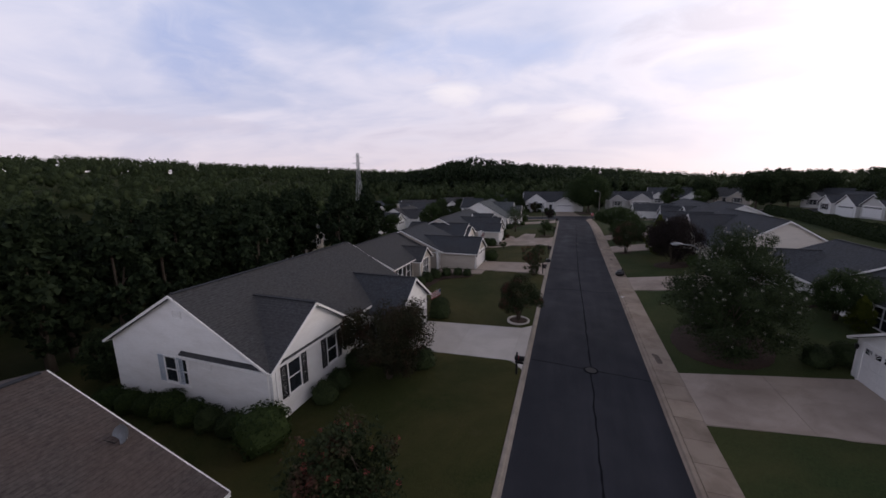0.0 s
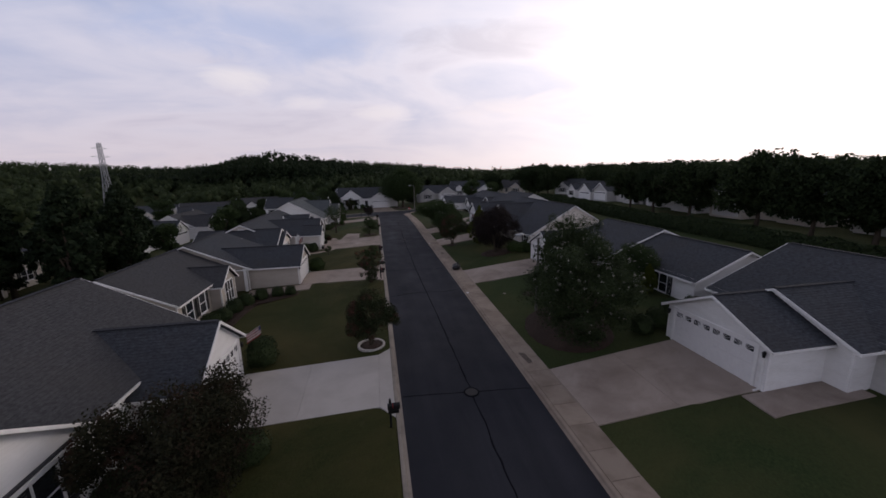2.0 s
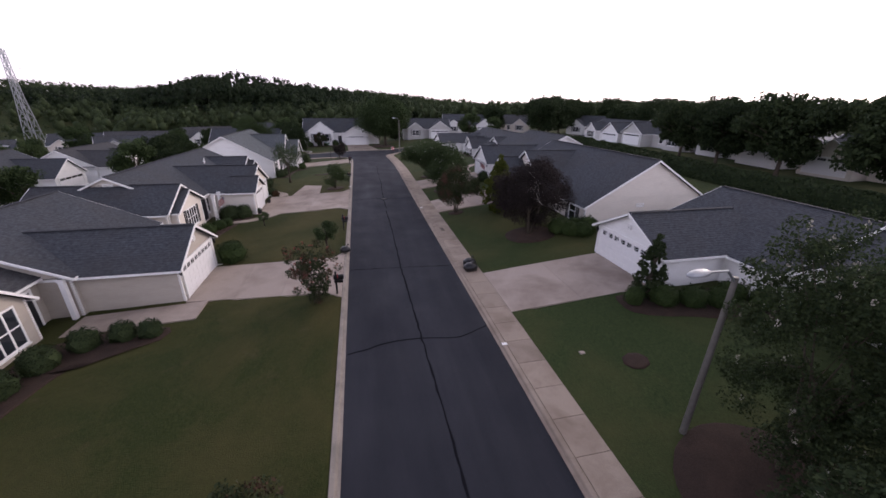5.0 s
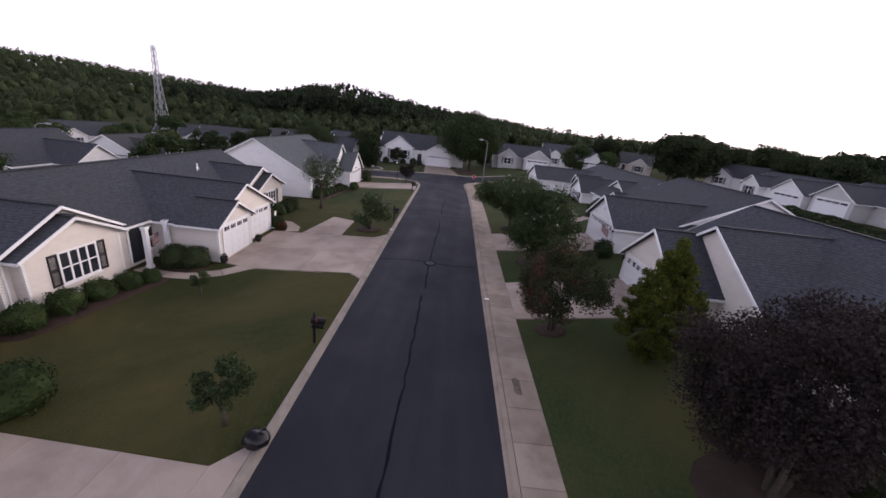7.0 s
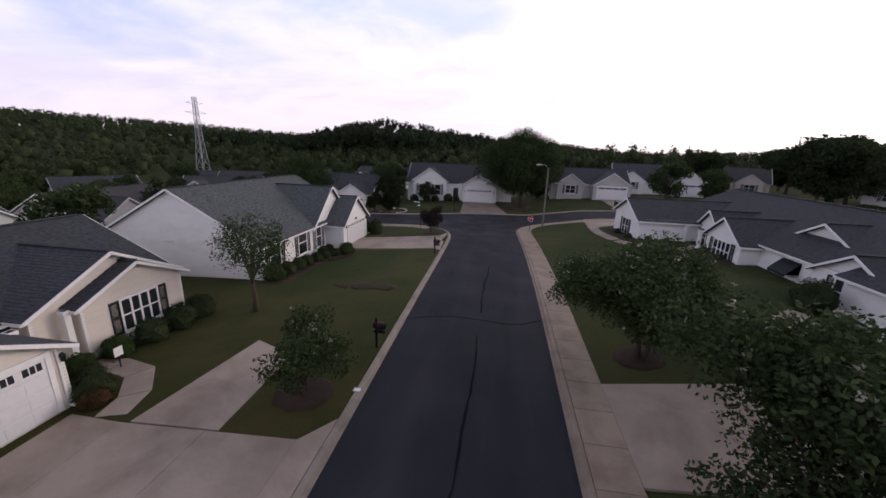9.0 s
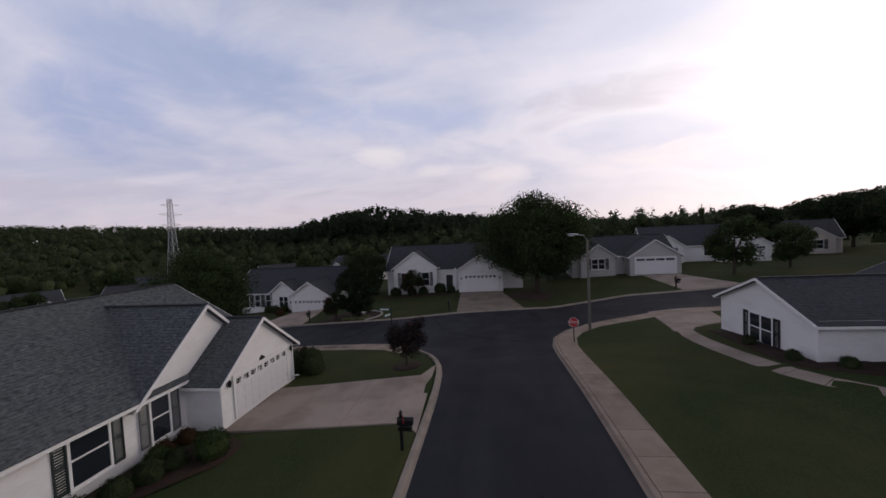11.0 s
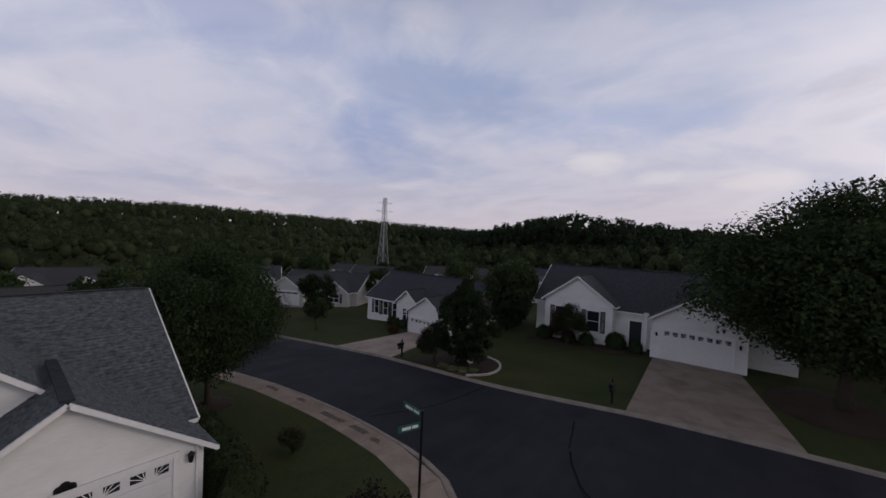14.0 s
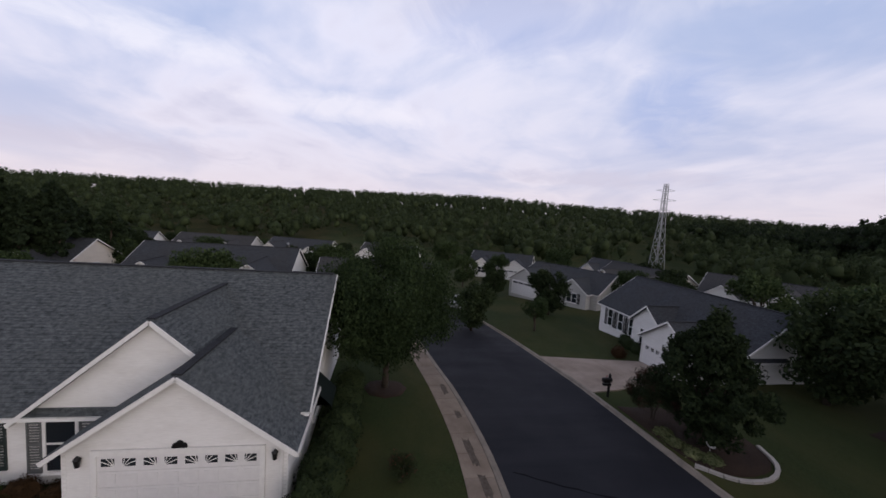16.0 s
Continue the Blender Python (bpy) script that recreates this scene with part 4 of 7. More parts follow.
def awning(house, n, plane, centre, z, w=1.5):
    """A dark canvas window awning on a small frame."""
    m = facing(n, plane, centre, z)
    bm = bmesh.new()
    for k in range(6):
        a, b = -w / 2 + w * k / 6, -w / 2 + w * (k + 1) / 6
        p = [m @ Vector(q) for q in ((a, -0.35, 0.75), (b, -0.35, 0.75), (b, 0.35, 0.02), (a, 0.35, 0.02), (a, -0.5, 0.76), (b, -0.5, 0.76))]
        quad(bm, p[0], p[1], p[2], p[3])
        quad(bm, p[4], p[5], p[1], p[0])
    for s in (-w / 2, w / 2):
        p = [m @ Vector(q) for q in ((s, -0.35, 0.75), (s, 0.35, 0.02), (s, -0.35, 0.02))]
        bm.faces.new([bm.verts.new(q) for q in p])
    bmesh.ops.solidify(bm, geom=bm.faces[:], thickness=0.012)
    part("awning", bm, M_SHUTG, house, "dark green canvas awning")


def wall_plaque(house, n, plane, centre, z):
    """A small dark scalloped ornament over a garage door."""
    m = facing(n, plane, centre, z)
    bm = bmesh.new()
    box(bm, -0.20, 0.20, -0.03, 0.05, 0.0, 0.04, m)
    for x, y, r in ((-0.11, 0.06, 0.09), (0.0, 0.11, 0.11), (0.11, 0.06, 0.09)):
        bmesh.ops.create_cone(bm, cap_ends=True, segments=12, radius1=r, radius2=r * 0.8, depth=0.05, matrix=m @ Matrix.Translation((x, y, 0.025)))
    part("wall_ornament", bm, M_BLACK, house, "dark scalloped wall ornament")


def meter_box(house, n, plane, centre, z):
    """A grey utility meter with its conduit."""
    m = facing(n, plane, centre, z)
    bm = bmesh.new()
    box(bm, -0.14, 0.14, 0.0, 0.42, 0.0, 0.13, m)
    bmesh.ops.create_cone(bm, cap_ends=True, segments=14, radius1=0.09, radius2=0.085, depth=0.09, matrix=m @ Matrix.Translation((0, 0.28, 0.17)))
    box(bm, -0.03, 0.03, -1.0, 0.0, 0.02, 0.08, m)
    part("meter_box", bm, M_STEEL, house, "grey electricity meter on the wall")


def downpipe(house, n, plane, centre, z0, z1):
    m = facing(n, plane, centre, z0)
    bm = bmesh.new()
    box(bm, -0.035, 0.035, 0.12, z1 - z0, 0.0, 0.06, m)
    box(bm, -0.035, 0.035, 0.0, 0.07, 0.0, 0.35, m)
    part("downpipe", bm, M_TRIM, house)


def house_brown():
    h = house_root(-21, -22, -0.6, "house with a weathered brown-grey shingle roof and dark siding")
    gable_block(h, -27.3, -11.3, -33, -15.5, -0.9, 2.35, 4.85, "y", M_TAUPE, M_ROOF_B)
    gable_block(h, -33.0, -24.0, -28, -17.2, -1.2, 2.2, 4.6, "x", M_TAUPE, M_ROOF_B, open_ends="+x")
    return h


def house_white_gables():
    h = house_root(-20, -2, -0.6, "white sided single-storey house with grey shingle roof and black shutters")
    zb = -0.5
    gable_block(h, -26.1, -14.95, -9.6, 6.0, zb, 2.85, 5.9, "y", M_WHITE, M_ROOF_G)
    gable_block(h, -20.6, -14.75, -9.52, -2.95, zb, 2.8, 4.95, "x", M_WHITE, M_ROOF_G, open_ends="-x", over=0.3)
    gable_block(h, -20.6, -12.4, -0.45, 4.95, -0.25, 2.35, 4.25, "x", M_WHITE, M_ROOF, open_ends="-x")
    garage_door(h, "+x", -12.37, 2.25, -0.12, 4.5)
    wall_flag(h, -12.25, 5.1, 2.0)
    for c in (-8.05, -4.85):
        window(h, "+x", -14.73, c, 0.75, 0.85, 1.65, 1, M_SHUT)
    window(h, "-y", -9.62, -21.5, 0.85, 0.8, 1.4, 1, M_SHUTP)
    window(h, "-y", -9.62, -20.6, 0.85, 0.6, 1.4, 1)
    louvre(h, "-y", -9.62, -19.0, 2.0, 0.8, 0.3)
    louvre(h, "-y", -9.62, -20.5, 4.6, 0.5, 0.35)
    downpipe(h, "+x", -14.73, -9.3, 0.0, 2.7)
    return h


def house_taupe():
    h = house_root(-20, 20, -0.4, "taupe sided house with grey shingle roof and white trim")
    zb = -0.5
    gable_block(h, -22, -17.7, 16.6, 19.8, zb, 2.2, 3.4, "x", M_TAUPE, M_ROOF_G, open_ends="-x")
    gable_block(h, -27.6, -18.6, 11.3, 22.4, zb, 2.4, 4.5, "y", M_TAUPE, M_ROOF_G)
    gable_block(h, -27.8, -17.1, 21.8, 30.6, zb, 2.35, 4.75, "y", M_TAUPE, M_ROOF)
    gable_block(h, -22.4, -12.35, 22.1, 27.1, -0.05, 2.3, 3.8, "x", M_TAUPE, M_ROOF, open_ends="-x")
    garage_door(h, "+x", -12.32, 24.6, 0.05, 4.3, 2.0, fan=False)
    round_vent(h, "+x", -12.32, 24.6, 2.95, 0.22)
    for c in (12.9, 15.0):
        window(h, "+x", -18.58, c, 0.35, 1.0, 1.55, 1, M_SHUT)
    window(h, "+x", -17.68, 18.2, 0.25, 1.7, 1.75, 3)
    louvre(h, "-y", 11.28, -23.1, 2.3, 0.7, 0.25)
    front_door(h, "+x", -18.58, 20.7, -0.3)
    post(h, -17.3, 21.5, -0.3, 2.2)
    downpipe(h, "+x", -12.32, 27.0, 0.1, 2.2)
    return h


def house_duplex():
    h = house_root(-18, 43, 0.1, "cream sided duplex with dark shingle roof and two garage doors")
    gable_block(h, -26.5, -16.75, 34.6, 54.3, 0.0, 2.65, 5.0, "y", M_CREAM, M_ROOF)
    gable_block(h, -26.4, -16.9, 31.9, 37.5, 0.0, 2.75, 4.3, "x", M_CREAM, M_ROOF)
    gable_block(h, -18.0, -16.35, 32.4, 37.0, 0.0, 2.7, 3.85, "x", M_CREAM, M_ROOF, open_ends="-x")
    louvre(h, "-y", 34.58, -21.6, 4.2, 0.6, 0.2)
    gable_block(h, -21, -13.0, 39.6, 46.7, 0.15, 2.6, 4.45, "x", M_CREAM, M_ROOF, open_ends="-x")
    gable_block(h, -15, -12.6, 39.5, 43.15, 0.15, 2.6, 3.65, "x", M_CREAM, M_ROOF, open_ends="-x")
    gable_block(h, -21, -15.9, 47.8, 54.0, 0.1, 2.75, 4.35, "x", M_CREAM, M_ROOF, open_ends="-x")
    gable_block(h, -20, -15.35, 49.1, 53.8, 0.1, 2.7, 3.8, "x", M_CREAM, M_ROOF, open_ends="-x")
    garage_door(h, "+x", -12.57, 41.32, 0.33, 2.75, 2.0, 4, False, False)
    garage_door(h, "+x", -12.97, 44.85, 0.33, 2.75, 2.0, 4, False, True)
    window(h, "+x", -16.33, 34.7, 0.85, 1.7, 1.4, 4, M_SHUT)
    window(h, "+x", -15.33, 51.5, 0.75, 1.7, 1.4, 4, M_SHUT)
    window(h, "-y", 31.88, -19.5, 0.8, 0.7, 1.3, 1)
    window(h, "-y", 31.88, -24.6, 1.3, 0.7, 0.9, 1)
    meter_box(h, "-y", 31.88, -20.6, 1.1)
    meter_box(h, "-y", 31.88, -21.1, 1.1)
    downpipe(h, "+x", -16.88, 32.1, 0.15, 2.65)
    downpipe(h, "+x", -12.97, 46.55, 0.35, 2.5)
    front_door(h, "+x", -16.73, 38.4, 0.15)
    front_door(h, "+x", -16.73, 47.6, 0.2)
    window(h, "+x", -16.73, 37.2 + 2.2, 0.7, 0.5, 1.3, 1, M_SHUT)
    for x, y in ((-15.6, 37.8), (-15.6, 39.3), (-15.4, 47.0), (-15.5, 48.7)):
        post(h, x, y, 0.1, 2.55)
    wall_flag(h, -15.45, 37.9, 1.8, tilt=(0.6, -0.3, 0.5))
    roof_pipe(h, -19.4, 48, 4.2)
    return h


def house_corner():
    h = house_root(-20, 67, 0.1, "white sided corner house with charcoal shingle roof and fan-lit garage door")
    zb = 0.1
    gable_block(h, -26.9, -14.6, 59.3, 74.35, zb, 2.6, 6.0, "y", M_WHITE, M_ROOF_C)
    gable_block(h, -21.0, -14.55, 66.3, 73.3, zb, 2.5, 5.5, "x", M_WHITE, M_ROOF_C, open_ends="-x", single="+x")
    gable_block(h, -16.6, -12.8, 68.5, 74.3, 0.05, 2.4, 4.5, "x", M_WHITE, M_ROOF_C, open_ends="-x", single="+x")
    garage_door(h, "+x", -12.77, 71.45, 0.22, 4.2, 1.9)
    wall_plaque(h, "+x", -12.76, 71.4, 2.28)
    window(h, "+x", -14.53, 67.2, 0.5, 0.8, 1.8, 1, M_SHUTGR)
    awning(h, "+y", 74.37, -17.1, 1.85, 1.6)
    window(h, "+y", 74.37, -17.1, 0.8, 1.0, 1.2, 1)
    for c in (60.9, 64.6):
        window(h, "+x", -14.58, c, 0.6, 1.2, 1.75, 1, M_SHUTG)
    louvre(h, "-y", 59.28, -21.4, 2.2, 0.7, 0.2)
    louvre(h, "-y", 59.28, -19.2, 2.2, 0.9, 0.2)
    downpipe(h, "+x", -12.77, 74.15, 0.3, 2.3)
    return h


def house_r1():
    h = house_root(22, -2, 1.0, "white sided house with grey shingle roof and wide garage door")
    gable_block(h, 17.6, 29.5, -10.5, 3.0, 0.95, 3.5, 6.1, "y", M_GREY, M_ROOF)
    gable_block(h, 16.3, 22, -5.3, 1.7, 0.95, 3.45, 5.05, "x", M_WHITE, M_ROOF, open_ends="+x")
    gable_block(h, 13.0, 20, -4.3, 1.5, 0.95, 3.4, 4.8, "x", M_WHITE, M_ROOF, open_ends="+x")
    garage_door(h, "-x", 12.97, -1.4, 1.08, 4.7, 2.0)
    downpipe(h, "-x", 12.97, -4.15, 1.05, 3.3)
    return h


def house_r2():
    h = house_root(21, 13, 1.2, "white sided house with grey shingle roof, small porch and garage")
    zb = 1.1
    gable_block(h, 18.1, 26.4, 4.9, 14.6, zb, 3.4, 5.25, "y", M_WHITE, M_ROOF)
    gable_block(h, 17.0, 28.0, 13.4, 21.7, zb, 3.4, 5.55, "y", M_WHITE, M_ROOF)
    gable_block(h, 17.5, 22, 10.4, 13.2, zb, 3.3, 4.3, "x", M_WHITE, M_ROOF, open_ends="+x")
    gable_block(h, 12.95, 20, 16.05, 21.6, 1.15, 3.5, 4.95, "x", M_WHITE, M_ROOF, open_ends="+x")
    garage_door(h, "-x", 12.92, 18.83, 1.27, 4.6, 2.0)
    round_vent(h, "-x", 12.92, 18.83, 4.1, 0.2)
    downpipe(h, "-y", 16.03, 13.15, 1.25, 3.4)
    meter_box(h, "-y", 4.88, 20.0, 2.1)
    louvre(h, "-y", 4.88, 22.3, 3.7, 0.6, 0.22)
    window(h, "-x", 18.08, 8.2, 1.6, 1.6, 1.4, 2, M_SHUT)
    window(h, "-x", 17.48, 11.8, 1.6, 0.8, 1.4, 1)
    post(h, 16.9, 14.4, 1.1, 3.2)
    return h


def house_r3():
    h = house_root(20, 34, 1.2, "cream sided house with broad charcoal shingle roof and white rake trim")
    zb = 1.1
    gable_block(h, 15.05, 26.6, 26.45, 43.2, zb, 3.35, 6.75, "y", M_CREAM, M_ROOF)
    gable_block(h, 14.6, 21, 32.6, 41.6, zb, 3.4, 6.3, "x", M_CREAM, M_ROOF, open_ends="+x")
    gable_block(h, 12.4, 18, 35.6, 41.2, 1.0, 3.4, 5.55, "x", M_CREAM, M_ROOF, open_ends="+x")
    garage_door(h, "-x", 12.37, 38.4, 1.12, 4.6, 2.05)
    window(h, "-x", 15.03, 28.2, 1.65, 0.9, 1.5, 1, M_SHUT)
    louvre(h, "-y", 26.43, 20.0, 3.0, 0.6, 0.22)
    downpipe(h, "-y", 26.43, 26.4, 1.2, 3.2)
    return h


def house_r5():
    h = house_root(22, 51, 1.6, "white sided house with charcoal shingle roof and flag by the garage")
    zb = 1.5
    gable_block(h, 17.6, 31, 46.6, 57.5, zb, 3.9, 7.0, "y", M_WHITE, M_ROOF)
    gable_block(h, 13.5, 23, 45.8, 51.1, 1.5, 3.9, 5.65, "x", M_WHITE, M_ROOF, open_ends="+x")
    garage_door(h, "-x", 13.47, 48.45, 1.65, 4.4, 2.05)
    round_vent(h, "-x", 13.47, 48.45, 4.6, 0.2)
    window(h, "-y", 45.78, 18.5, 2.1, 0.8, 1.3, 1)
    meter_box(h, "-y", 45.78, 16.6, 2.4)
    downpipe(h, "-x", 13.47, 50.95, 1.7, 3.8)
    wall_flag(h, 13.35, 46.1, 3.2, tilt=(-0.6, -0.2, 0.5))
    return h


def house_r7():
    h = house_root(20, 68, 1.5, "long white sided duplex with dark roof, gabled porch and black shutters")
    zb = 1.4
    gable_block(h, 18.6, 30, 57.6, 79.0, zb, 3.75, 6.2, "y", M_WHITE, M_ROOF)
    gable_block(h, 13.2, 24, 72.0, 78.8, 1.2, 3.75, 5.2, "x", M_WHITE, M_ROOF, open_ends="+x")
    gable_block(h, 17.3, 24, 64.95, 69.1, zb, 3.6, 5.0, "x", M_WHITE, M_ROOF, open_ends="+x")
    gable_block(h, 18.3, 24, 55.7, 60.2, zb, 3.55, 4.75, "x", M_WHITE, M_ROOF, open_ends="+x")
    gable_block(h, 18.1, 24, 69.0, 72.1, zb, 3.7, 5.0, "x", M_WHITE, M_ROOF, open_ends="+x")
    gable_block(h, 20.6, 26, 61.2, 64.8, 4.2, 4.6, 5.5, "x", M_WHITE, M_ROOF, open_ends="+x", boards=False)
    window(h, "-x", 13.17, 75.4, 1.8, 1.6, 1.4, 2, M_SHUT)
    window(h, "-x", 17.27, 67.0, 1.9, 2.0, 1.3, 4, M_SHUT)
    window(h, "-x", 18.27, 58.0, 2.0, 1.5, 1.3, 2, M_SHUT)
    window(h, "-x", 18.07, 71.2, 1.9, 0.9, 1.4, 1, M_SHUT)
    awning(h, "-x", 18.58, 62.2, 2.9)
    front_door(h, "-x", 18.07, 69.8, 1.45)
    post(h, 16.9, 69.4, 1.4, 3.5)
    post(h, 16.9, 71.8, 1.4, 3.5)
    return h


def house_end():
    h = house_root(-7, 106, 0.2, "white sided house with dark roof facing the junction, black shutters")
    zb = 0.3
    gable_block(h, -15.9, 3.0, 104.7, 112.5, zb, 3.5, 6.6, "x", M_WHITE, M_ROOF)
    gable_block(h, -14.65, -8.65, 103.7, 109, zb, 3.8, 5.95, "y", M_WHITE, M_ROOF, open_ends="+y")
    gable_block(h, -5.5, 0.3, 102.6, 109, 0.2, 3.45, 5.3, "y", M_WHITE, M_ROOF, open_ends="+y")
    garage_door(h, "-y", 102.57, -2.6, 0.35, 4.2, 2.2)
    window(h, "-y", 103.68, -13.1, 1.2, 1.0, 1.75, 1, M_SHUT)
    window(h, "-y", 103.68, -10.2, 1.2, 1.0, 1.75, 1, M_SHUT)
    front_door(h, "-y", 104.68, -7.0, 0.4)
    post(h, -6.1, 103.9, 0.3, 3.4)
    return h


def house_e2():
    h = house_root(-30, 103, -1.5, "white sided house with dark shingle roof lower down the cross street")
    zb = -1.5
    gable_block(h, -36.5, -21.4, 100.2, 108.2, zb, 1.5, 4.3, "x", M_WHITE, M_ROOF)
    gable_block(h, -26.4, -21.45, 97.1, 104, zb, 1.45, 3.05, "y", M_WHITE, M_ROOF, open_ends="+y")
    gable_block(h, -30.5, -27.2, 99.4, 104, zb, 1.6, 2.95, "y", M_WHITE, M_ROOF, open_ends="+y")
    garage_door(h, "-y", 97.07, -23.9, zb + 0.2, 4.2, 2.0)
    window(h, "-y", 99.38, -28.85, zb + 1.0, 1.2, 1.3, 2)
    for c in (-31.6, -33.2, -34.8):
        window(h, "-y", 100.18, c, zb + 0.9, 0.7, 1.6, 1, M_SHUT)
    return h


for _make in (house_brown, house_white_gables, house_taupe, house_duplex, house_corner, house_r1, house_r2, house_r3, house_r5, house_r7, house_end, house_e2):
    _make()


# ---- trees and shrubs ----
def leaf_cloud(rng, centres, radii, per, size, flat=0.6):
    """Small leaf blades scattered in clumps; returns vertices and quads."""
    n = len(centres) * per
    c = np.repeat(centres, per, 0)
    r = np.repeat(radii, per)[:, None]
    d = rng.normal(size=(n, 3))
    d /= np.linalg.norm(d, axis=1)[:, None]
    p = c + d * r * rng.uniform(0.35, 1.0, (n, 1)) ** 0.6
    u = rng.normal(size=(n, 3))
    u /= np.linalg.norm(u, axis=1)[:, None]
    w = np.cross(u, d + rng.normal(scale=flat, size=(n, 3)))
    w /= np.linalg.norm(w, axis=1)[:, None] + 1e-9
    s = size * rng.uniform(0.6, 1.3, (n, 1))
    a, b = u * s, w * s * 0.55
    V = np.stack([p - a, p + b, p + a, p - b], 1).reshape(-1, 3)
    F = np.arange(n * 4).reshape(-1, 4)
    return V, F


TREE_MESH = {}


def tree_meshes(key, seed, height, spread, bare, clumps, per, size, mat, shape="round", trunks=1, bloom=None, bark=None, lobed=13, tuft=1.0, flat=1.0):
    """Trunk, crown and blossom meshes of one kind of tree, built at the origin."""
    if key in TREE_MESH:
        return TREE_MESH[key]
    rng = np.random.default_rng(seed)
    C, R = [], []
    top = height
    lobes = rng.normal(size=(lobed, 3))
    lobes /= np.linalg.norm(lobes, axis=1)[:, None]
    lobes *= rng.uniform(0.45, 0.82, (lobed, 1))
    reach = 0.31 + 0.9 / lobed
    k = 0
    while len(C) < clumps and k < clumps * 40:
        k += 1
        q = rng.uniform(-1, 1, 3)
        if np.linalg.norm(q) > 1 or np.linalg.norm(q) < 0.35:
            continue
        if shape in ("round", "vase") and np.linalg.norm(lobes - q, axis=1).min() > reach:
            continue
        f = (q[2] + 1) / 2
        if shape == "cone":
            w = (1 - f) ** 0.8 + 0.08
        elif shape == "cypress":
            w = (1 - f) ** 0.5 * (0.82 + 0.18 * min(1, f * 4)) + 0.05
        elif shape == "flame":
            w = min(1.0, 2.2 * (1 - f)) * (0.75 + 0.25 * f) * 1.0
        elif shape == "shoots":
            w = 0.25 + 0.85 * f
        elif shape == "vase":
            w = 0.55 + 0.6 * f if f < 0.75 else 1.0
        else:
            w = 1.0
        wob = 1 + 0.40 * noise.noise((q[0] * 1.7 + seed, q[1] * 1.7, q[2] * 1.7))
        rr = q[:2] / (np.linalg.norm(q[:2]) + 1e-9) * min(np.linalg.norm(q[:2]), 1) if shape in ("cone", "cypress", "flame") else q[:2]
        C.append((rr[0] * spread / 2 * w * wob, rr[1] * spread / 2 * w * wob, bare + (top - bare) * f * (0.97 + 0.06 * wob)))
        R.append(rng.uniform(0.10, 0.19) * (0.78 if lobed >= 18 else 0.9) * spread * {"cone": 0.55, "cypress": 0.55, "flame": 0.62, "shoots": 0.5}.get(shape, 1.0))
    C, R = np.array(C), np.array(R)
    R = R * tuft
    V, F = leaf_cloud(rng, C, R, per, size)
    if flat != 1.0:
        mid = np.repeat(C[:, 2], per * 4)
        V[:, 2] = mid + (V[:, 2] - mid) * flat
    keep = V.reshape(-1, 4, 3)[:, :, 2].min(1) > 0.05
    V = V.reshape(-1, 4, 3)[keep].reshape(-1, 3)
    F = np.arange(len(V)).reshape(-1, 4)
    crown = np_mesh(key + "_crown", V, F, mat)
    bm = bmesh.new()
    r0 = 0.022 * height + 0.03
    for tkn in range(trunks):
        a = 2 * math.pi * tkn / max(trunks, 1) + seed
        lean = 0.0 if trunks == 1 else 0.16
        pts = [Vector((math.cos(a) * 0.1 * (trunks > 1), math.sin(a) * 0.1 * (trunks > 1), -0.15))]
        for s in (0.25, 0.5, 0.8):
            pts.append(Vector((math.cos(a) * lean * height * s + rng.normal(0, 0.03), math.sin(a) * lean * height * s + rng.normal(0, 0.03), (bare + (height - bare) * 0.55) * s)))
        rad = [r0 * q / (1 + 0.35 * (trunks - 1)) for q in (1.25, 0.9, 0.7, 0.35)]
        tube(bm, pts, rad, 8)
        for _ in range(max(4, 12 // trunks)):
            j = rng.integers(len(C))
            st = pts[2].lerp(pts[3], rng.uniform(-0.6, 0.9))
            en = Vector(C[j])
            md = st.lerp(en, 0.5) + Vector((0, 0, 0.12 * (en - st).length))
            tube(bm, [st, md, en], [rad[2] * 0.55, rad[2] * 0.35, rad[2] * 0.12], 5)
    me = bpy.data.meshes.new(key + "_trunk")
    bm.to_mesh(me)
    bm.free()
    me.materials.append(bark or M_BARK)
    me.shade_smooth()
    flowers = None
    if bloom:
        sel = [i for i in range(len(C)) if np.hypot(*(C[i] / np.array([spread / 2, spread / 2, 1]))[:2]) > 0.45 or C[i][2] > bare + (top - bare) * 0.65]
        sel = [i for i in sel if rng.random() < 0.6]
        d = rng.normal(size=(len(sel), 3))
        d[:, 2] = np.abs(d[:, 2])
        d /= np.linalg.norm(d, axis=1)[:, None]
        BV, BF = leaf_cloud(rng, C[sel] + d * R[sel][:, None] * 0.95, np.full(len(sel), 0.08), 11, 0.036)
        flowers = np_mesh(key + "_blossom", BV, BF, bloom)
    TREE_MESH[key] = (me, crown, flowers)
    return TREE_MESH[key]


def plant(key, x, y, label, category="tree", name="tree", scale=1.0, turn=0.0, group="", z=None, sz=1.0):
    trunk, crown, flowers = TREE_MESH[key]
    z = lawn_z(x, y) - 0.03 if z is None else z
    ob = thing(name, x, y, z, label, category, group)
    ob.rotation_euler = (0, 0, turn)
    ob.scale = (scale, scale, scale * sz)
    for nm, me in (("trunk", trunk), ("crown", crown), ("blossom", flowers)):
        if me:
            p = new(nm, me)
            p.parent = ob
    return ob


